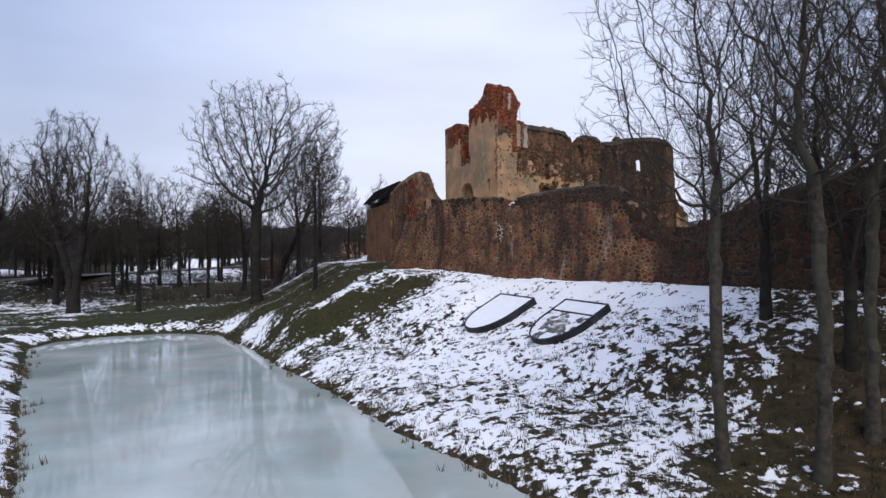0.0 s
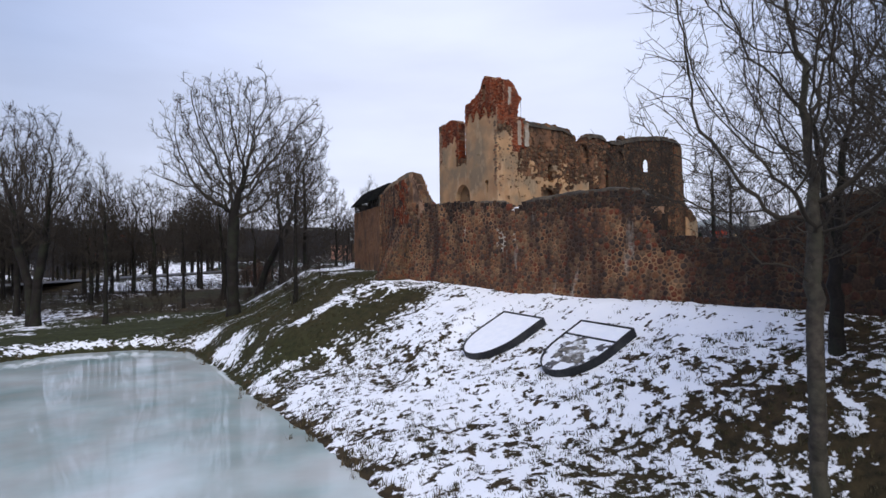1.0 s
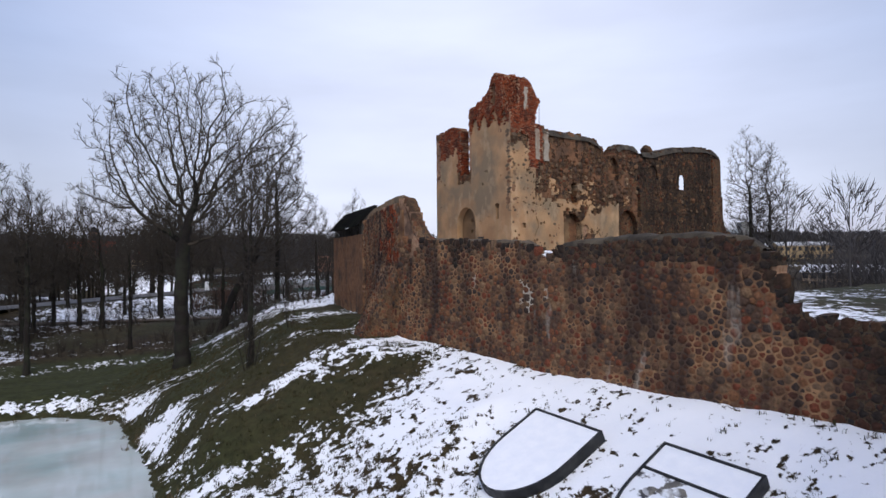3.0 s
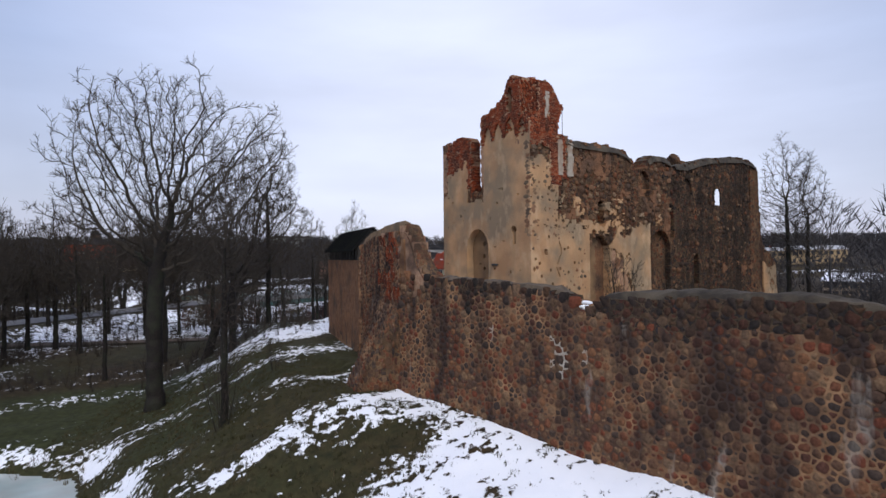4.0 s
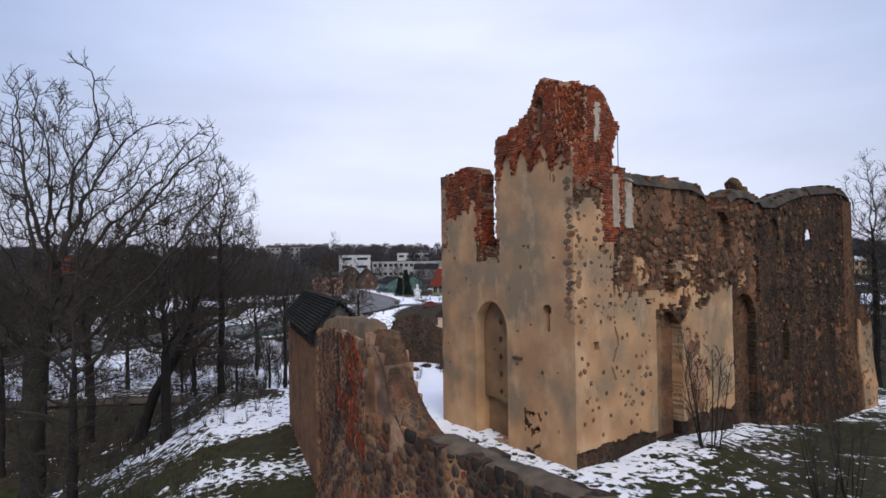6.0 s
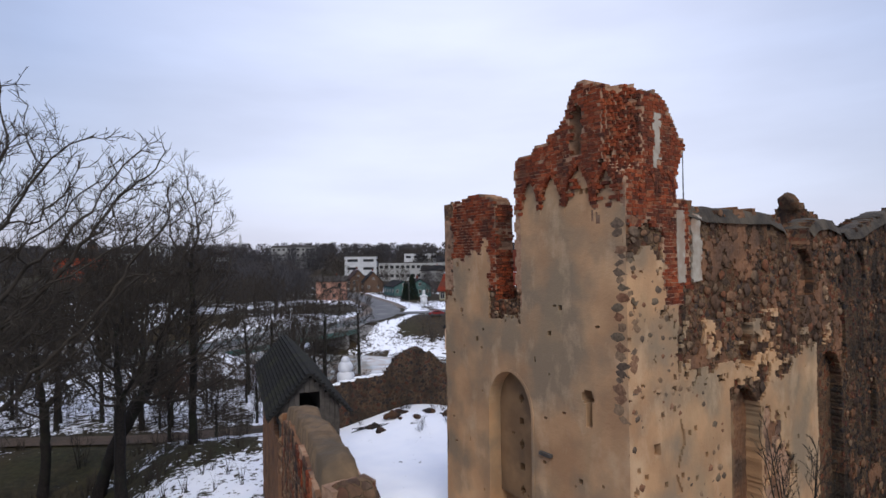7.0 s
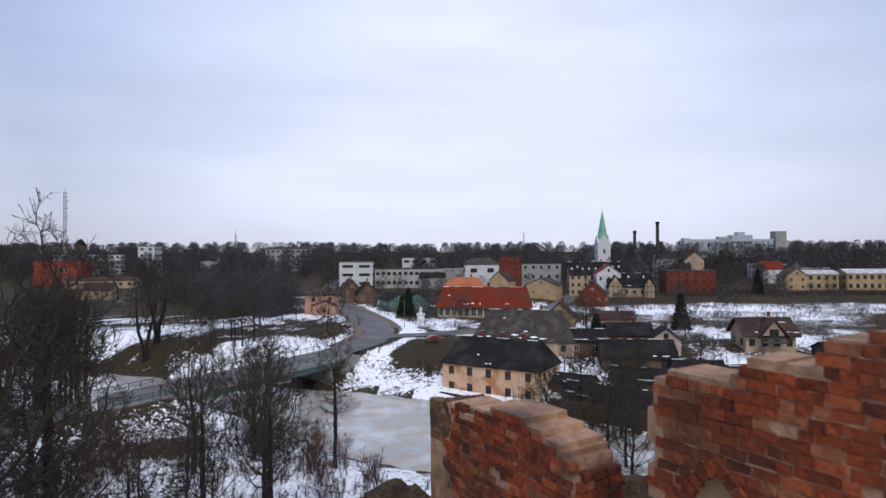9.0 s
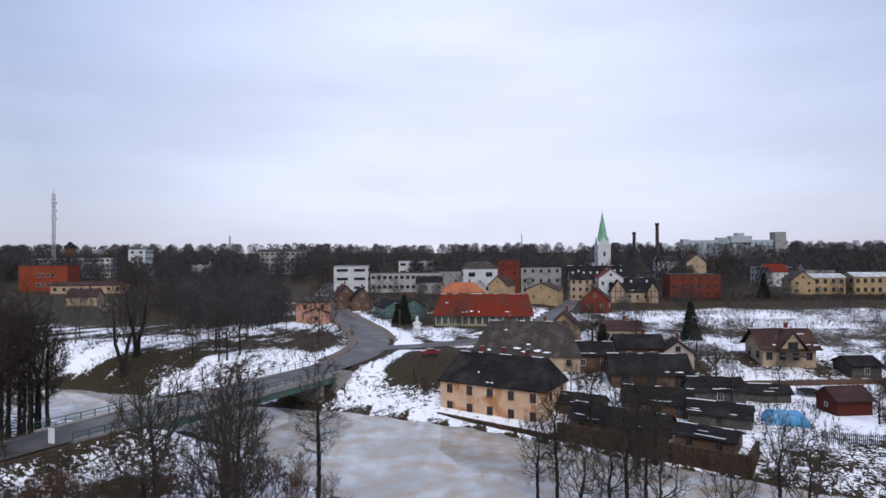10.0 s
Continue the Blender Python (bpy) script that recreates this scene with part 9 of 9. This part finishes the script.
# ---- debris in the yard below the rear wall ----
def rubble_heap(x, y, size, count, seed, label):
    """A low heap of dark broken stones and earth."""
    r = random.Random(seed)
    ob = thing("rubble_heap", label, "rubble heap", "heaps in the castle yard", at=(x, y, float(ground_z(x, y)) - 0.1))
    for k in range(count):
        a, q = r.uniform(0, 6.283), r.random() ** 0.6 * size
        bm = bmesh.new()
        w = r.uniform(0.16, 0.38) * (1.25 - 0.5 * q / size)
        bmesh.ops.create_icosphere(bm, subdivisions=2, radius=w, matrix=Matrix.Diagonal((1.2, 0.9, 0.75, 1)))
        for v in bm.verts:
            v.co *= 1 + 0.5 * noise.noise(v.co * 3.1 + Vector((k * 3.7, seed, 0)))
        part("stone", bm, DARK_STONE, ob, at=pose(q * math.cos(a), q * math.sin(a), w * 0.35 + 0.45 * max(0.0, 1 - q / size) * size * 0.5, 0, 0, r.uniform(0, 360)))


for hx, hy, hs, hn in ((-3.4, 94.4, 1.1, 22), (-5.2, 92.9, 0.5, 6), (-1.0, 95.0, 0.55, 8), (0.3, 94.2, 0.6, 8), (-4.4, 91.5, 0.3, 3), (-1.9, 93.0, 0.3, 3)):
    rubble_heap(hx, hy, hs, hn, int(hx * 7 + 60), "dark broken stones heaped on the snowy yard")
rb = random.Random(12)
for k in range(7):
    x, y = rb.uniform(-6.4, -3.4), rb.uniform(91.8, 93.8)
    bm = bmesh.new()
    bmesh.ops.create_cone(bm, cap_ends=True, segments=6, radius1=0.06, radius2=0.03, depth=rb.uniform(0.9, 2.2))
    for v in bm.verts:
        v.co.x += 0.12 * math.sin(v.co.z * 2)
    me = bpy.data.meshes.new("fallen_branch"); bm.to_mesh(me); bm.free(); me.materials.append(BARK)
    ob = new("fallen_branch", me)
    ob.matrix_basis = pose(x, y, float(ground_z(x, y)) + 0.06, 90, 0, rb.uniform(-75, -40))
    tagged(ob, "dark fallen branch lying on the yard snow", "branch", "fallen branches in the yard")
for x, y, k in ((-3.2, 95.4, 0.36), (-2.6, 95.8, 0.3), (-0.6, 96.4, 0.34), (0.2, 96.2, 0.3), (-6.4, 94.6, 0.22)):
    plant(BUSH, x, y, rb.uniform(0, 360), k)


# ---- conifers ----
def conifer(x, y, h, label):
    ob = thing("fir_tree", label, "tree", "fir trees in the town", at=(x, y, float(ground_z(x, y)) - 0.1))
    bm = bmesh.new()
    bmesh.ops.create_cone(bm, cap_ends=True, segments=7, radius1=h * 0.022, radius2=0.03, depth=h, matrix=Matrix.Translation((0, 0, h / 2)))
    part("trunk", bm, BARK, ob)
    r = np.random.default_rng(int(h * 10 + x))
    n = int(190 * h)
    z = h * (0.06 + 0.94 * r.random(n) ** 1.25)
    a = r.uniform(0, 6.283, n)
    R = (h - z) * 0.27 * r.uniform(0.35, 1.05, n) + 0.08
    ln, wd = r.uniform(0.35, 0.8, n), r.uniform(0.10, 0.22, n)
    ca, sa = np.cos(a), np.sin(a)
    base = np.stack([ca * R, sa * R, z - R * 0.28], -1)
    v0 = base + np.stack([-sa * wd, ca * wd, np.zeros(n)], -1); v1 = base - np.stack([-sa * wd, ca * wd, np.zeros(n)], -1)
    v2 = base + np.stack([ca * ln, sa * ln, -0.35 * ln], -1); v3 = base + np.stack([ca * ln * 0.4, sa * ln * 0.4, 0.16 * np.ones(n)], -1)
    V = np.stack([v0, v1, v2, v3], 1).reshape(-1, 3)
    b = (np.arange(n) * 4)[:, None]
    F = np.concatenate([b + np.array([[0, 2, 3]]), b + np.array([[1, 3, 2]]), b + np.array([[0, 1, 2]])])
    part("crown", mesh_of("crown", V, F, NEEDLE), None, ob)


NEEDLE = surface("fir_needles", (0.018, 0.028, 0.018), (0.010, 0.017, 0.012), 2.0, (0.03, 0.04, 0.022), 0.5, bump=0)
conifer(67.2, 228, 10.2, "dense dark green fir tree in the gardens")
conifer(-10.5, 266, 9.5, "dark green fir tree beside the green")
conifer(-13, 270, 6.5, "small dark fir beside the teal cottage")
conifer(155, 352, 12, "dark fir tree in front of the far street")
conifer(40, 214, 6, "small dark fir between the houses")

# ---- gardens ----
trampoline = thing("trampoline", "round garden trampoline with a dark safety net", "trampoline", at=(69.4, 182.0, float(ground_z(69.4, 182.0))))
for k in range(8):
    a = 2 * math.pi * k / 8
    bm = bmesh.new()
    bmesh.ops.create_cone(bm, cap_ends=True, segments=6, radius1=0.04, radius2=0.04, depth=2.6, matrix=Matrix.Translation((2.0 * math.cos(a), 2.0 * math.sin(a), 1.3)))
    part("pole", bm, IRON, trampoline)
bm = bmesh.new()
bmesh.ops.create_cone(bm, cap_ends=True, segments=24, radius1=2.0, radius2=2.0, depth=0.12, matrix=Matrix.Translation((0, 0, 0.85)))
part("mat", bm, SLATE, trampoline)
for zz in (1.7, 2.55):
    bm = bmesh.new()
    bmesh.ops.create_cone(bm, cap_ends=False, segments=24, radius1=2.0, radius2=2.0, depth=0.06, matrix=Matrix.Translation((0, 0, zz)))
    part("net_ring", bm, IRON, trampoline)
for k in range(40):
    a = 2 * math.pi * k / 40
    part("net_cord", boxes((2.0 * math.cos(a) - 0.012, 2.0 * math.cos(a) + 0.012, 2.0 * math.sin(a) - 0.012, 2.0 * math.sin(a) + 0.012, 0.9, 2.55)), IRON, trampoline)
BLUE = surface("blue_tarpaulin", (0.05, 0.22, 0.42), (0.07, 0.28, 0.50), 1.5, (0.25, 0.42, 0.55), 0.5, bump=0.5, fine=3, dist=0.1, rough=0.5)
tarp = thing("tarpaulin", "sagging bright blue tarpaulin over stacked goods", "tarpaulin", at=(56.0, 166.6, float(ground_z(56.0, 166.6))), turn=-18)
bm = bmesh.new()
bmesh.ops.create_grid(bm, x_segments=24, y_segments=16, size=1)
for v in bm.verts:
    q = max(abs(v.co.x), abs(v.co.y))
    v.co = Vector((v.co.x * 3.2, v.co.y * 2.4, 1.5 * (1 - max(0, (q - 0.75) / 0.25) ** 1.5) + 0.15 * noise.noise(v.co * 3)))
part("cover", bm, BLUE, tarp)
fence = thing("picket_fence", "weathered grey picket fence around the snowy garden", "fence", at=(0, 0, 0))
pk = boxes((-0.06, 0.06, -0.015, 0.015, 0, 1.5))
pk_me = bpy.data.meshes.new("picket"); pk.to_mesh(pk_me); pk.free(); pk_me.materials.append(DARKWOOD)
f0, f1 = Vector((55.4, 156.6)), Vector((75, 150.5))
for i in range(86):
    q = f0.lerp(f1, i / 85)
    part("picket", pk_me, None, fence, at=pose(q.x, q.y, float(ground_z(q.x, q.y)) + 0.05, random.uniform(-2, 2), 0, 0))
zf = float(ground_z(64, 154))
for h in (0.45, 1.1):
    part("fence_rail", boxes((0, (f1 - f0).length, 0.02, 0.08, zf + h, zf + h + 0.08)), DARKWOOD, fence, at=pose(f0.x, f0.y, 0, 0, 0, math.degrees(math.atan2(f1.y - f0.y, f1.x - f0.x))))
vf = thing("board_fence", "low brown board fence in front of the villa", "fence", at=(0, 0, 0))
bd_me = bpy.data.meshes.new("board"); bb = boxes((-0.3, 0.3, -0.02, 0.02, 0, 1.2)); bb.to_mesh(bd_me); bb.free(); bd_me.materials.append(BROWN)
for i in range(52):
    x, y = 58 + i * 0.62, 187.0 + 0.02 * i
    part("board", bd_me, None, vf, at=pose(x, y, float(ground_z(x, y)) - 0.05))

# bank wall along the river below the sheds and the house
bank = tagged(new("wall_bank"), "stained brown retaining wall along the frozen river", "wall", kind="structure")
for (x0, y0), (x1, y1), zt in (((0.3, 178.8), (19.0, 164.2), 1.0), ((19.0, 164.2), (30, 156.2), 3.1), ((30, 156.2), (40.8, 148.4), 2.9), ((40.8, 148.4), (44.5, 153.5), 3.3)):
    ln = math.hypot(x1 - x0, y1 - y0)
    part("wall_panel", boxes((0, ln, -0.25, 0.25, -0.8, zt), bevel=0.04), DARK_RUBBLE, bank, at=pose(x0, y0, 0, 0, 0, math.degrees(math.atan2(y1 - y0, x1 - x0))))


# ---- parked car ----
def car(x, y, turn, paint, label):
    ob = thing("car", label, "car", at=(x, y, float(ground_z(x, y)) + 0.08), turn=turn)
    bm = bmesh.new()
    prof = [(-2.1, 0.35), (-2.1, 0.8), (-1.9, 0.95), (-1.3, 1.0), (-0.75, 1.42), (0.75, 1.45), (1.45, 1.02), (2.05, 0.85), (2.1, 0.4)]
    prism(bm, [(px, -0.82, pz) for px, pz in prof], (0, 1.64, 0))
    bmesh.ops.recalc_face_normals(bm, faces=bm.faces)
    bmesh.ops.bevel(bm, geom=bm.edges[:], offset=0.06, segments=2, affect="EDGES", profile=0.6)
    part("body", bm, paint, ob)
    for s in (-1, 1):
        part("side_window", boxes((-0.85, 0.8, s * 0.825 - 0.02, s * 0.825 + 0.02, 1.02, 1.34), bevel=0.01), GLASS, ob)
        for wx in (-1.3, 1.3):
            bm = bmesh.new()
            bmesh.ops.create_cone(bm, cap_ends=True, segments=16, radius1=0.32, radius2=0.32, depth=0.2, matrix=Matrix.Translation((wx, s * 0.78, 0.32)) @ Matrix.Rotation(math.pi / 2, 4, "X"))
            part("wheel", bm, IRON, ob)
    return ob


CARRED = surface("red_car_paint", (0.20, 0.03, 0.03), (0.17, 0.03, 0.03), 3, bump=0, rough=0.25, spec=0.5)
car(-1.2, 206.6, 12, CARRED, "small dark red parked car on the river bank")
car(96, 196, 10, surface("dark_car_paint", (0.03, 0.035, 0.05), (0.04, 0.045, 0.06), 3, bump=0, rough=0.25, spec=0.5), "dark parked car beside the carport")


def lamp_post(x, y, turn=0):
    ob = thing("street_lamp", "thin grey steel street lamp beside the road", "street lamp", "street lamps", at=(x, y, float(ground_z(x, y))), turn=turn)
    bm = bmesh.new()
    bmesh.ops.create_cone(bm, cap_ends=True, segments=8, radius1=0.09, radius2=0.05, depth=8, matrix=Matrix.Translation((0, 0, 4)))
    part("pole", bm, CONCRETE, ob)
    part("arm", boxes((0, 1.3, -0.03, 0.03, 7.9, 7.97)), CONCRETE, ob)
    part("lantern", boxes((1.0, 1.6, -0.12, 0.12, 7.82, 7.96), bevel=0.02), IRON, ob)


for x, y, a in ((4.5, 236.5, 90), (-10, 236, 200), (-26.5, 240, 0), (-31, 262, 10), (34, 255, 150)):
    lamp_post(x, y, a)


# ---- single bricks and stones nearest the walk ----
single_bricks(nearest, place_a, keep, np.random.default_rng(90))
single_cells(w_near, place_w, STONE, curtain, np.random.default_rng(91))
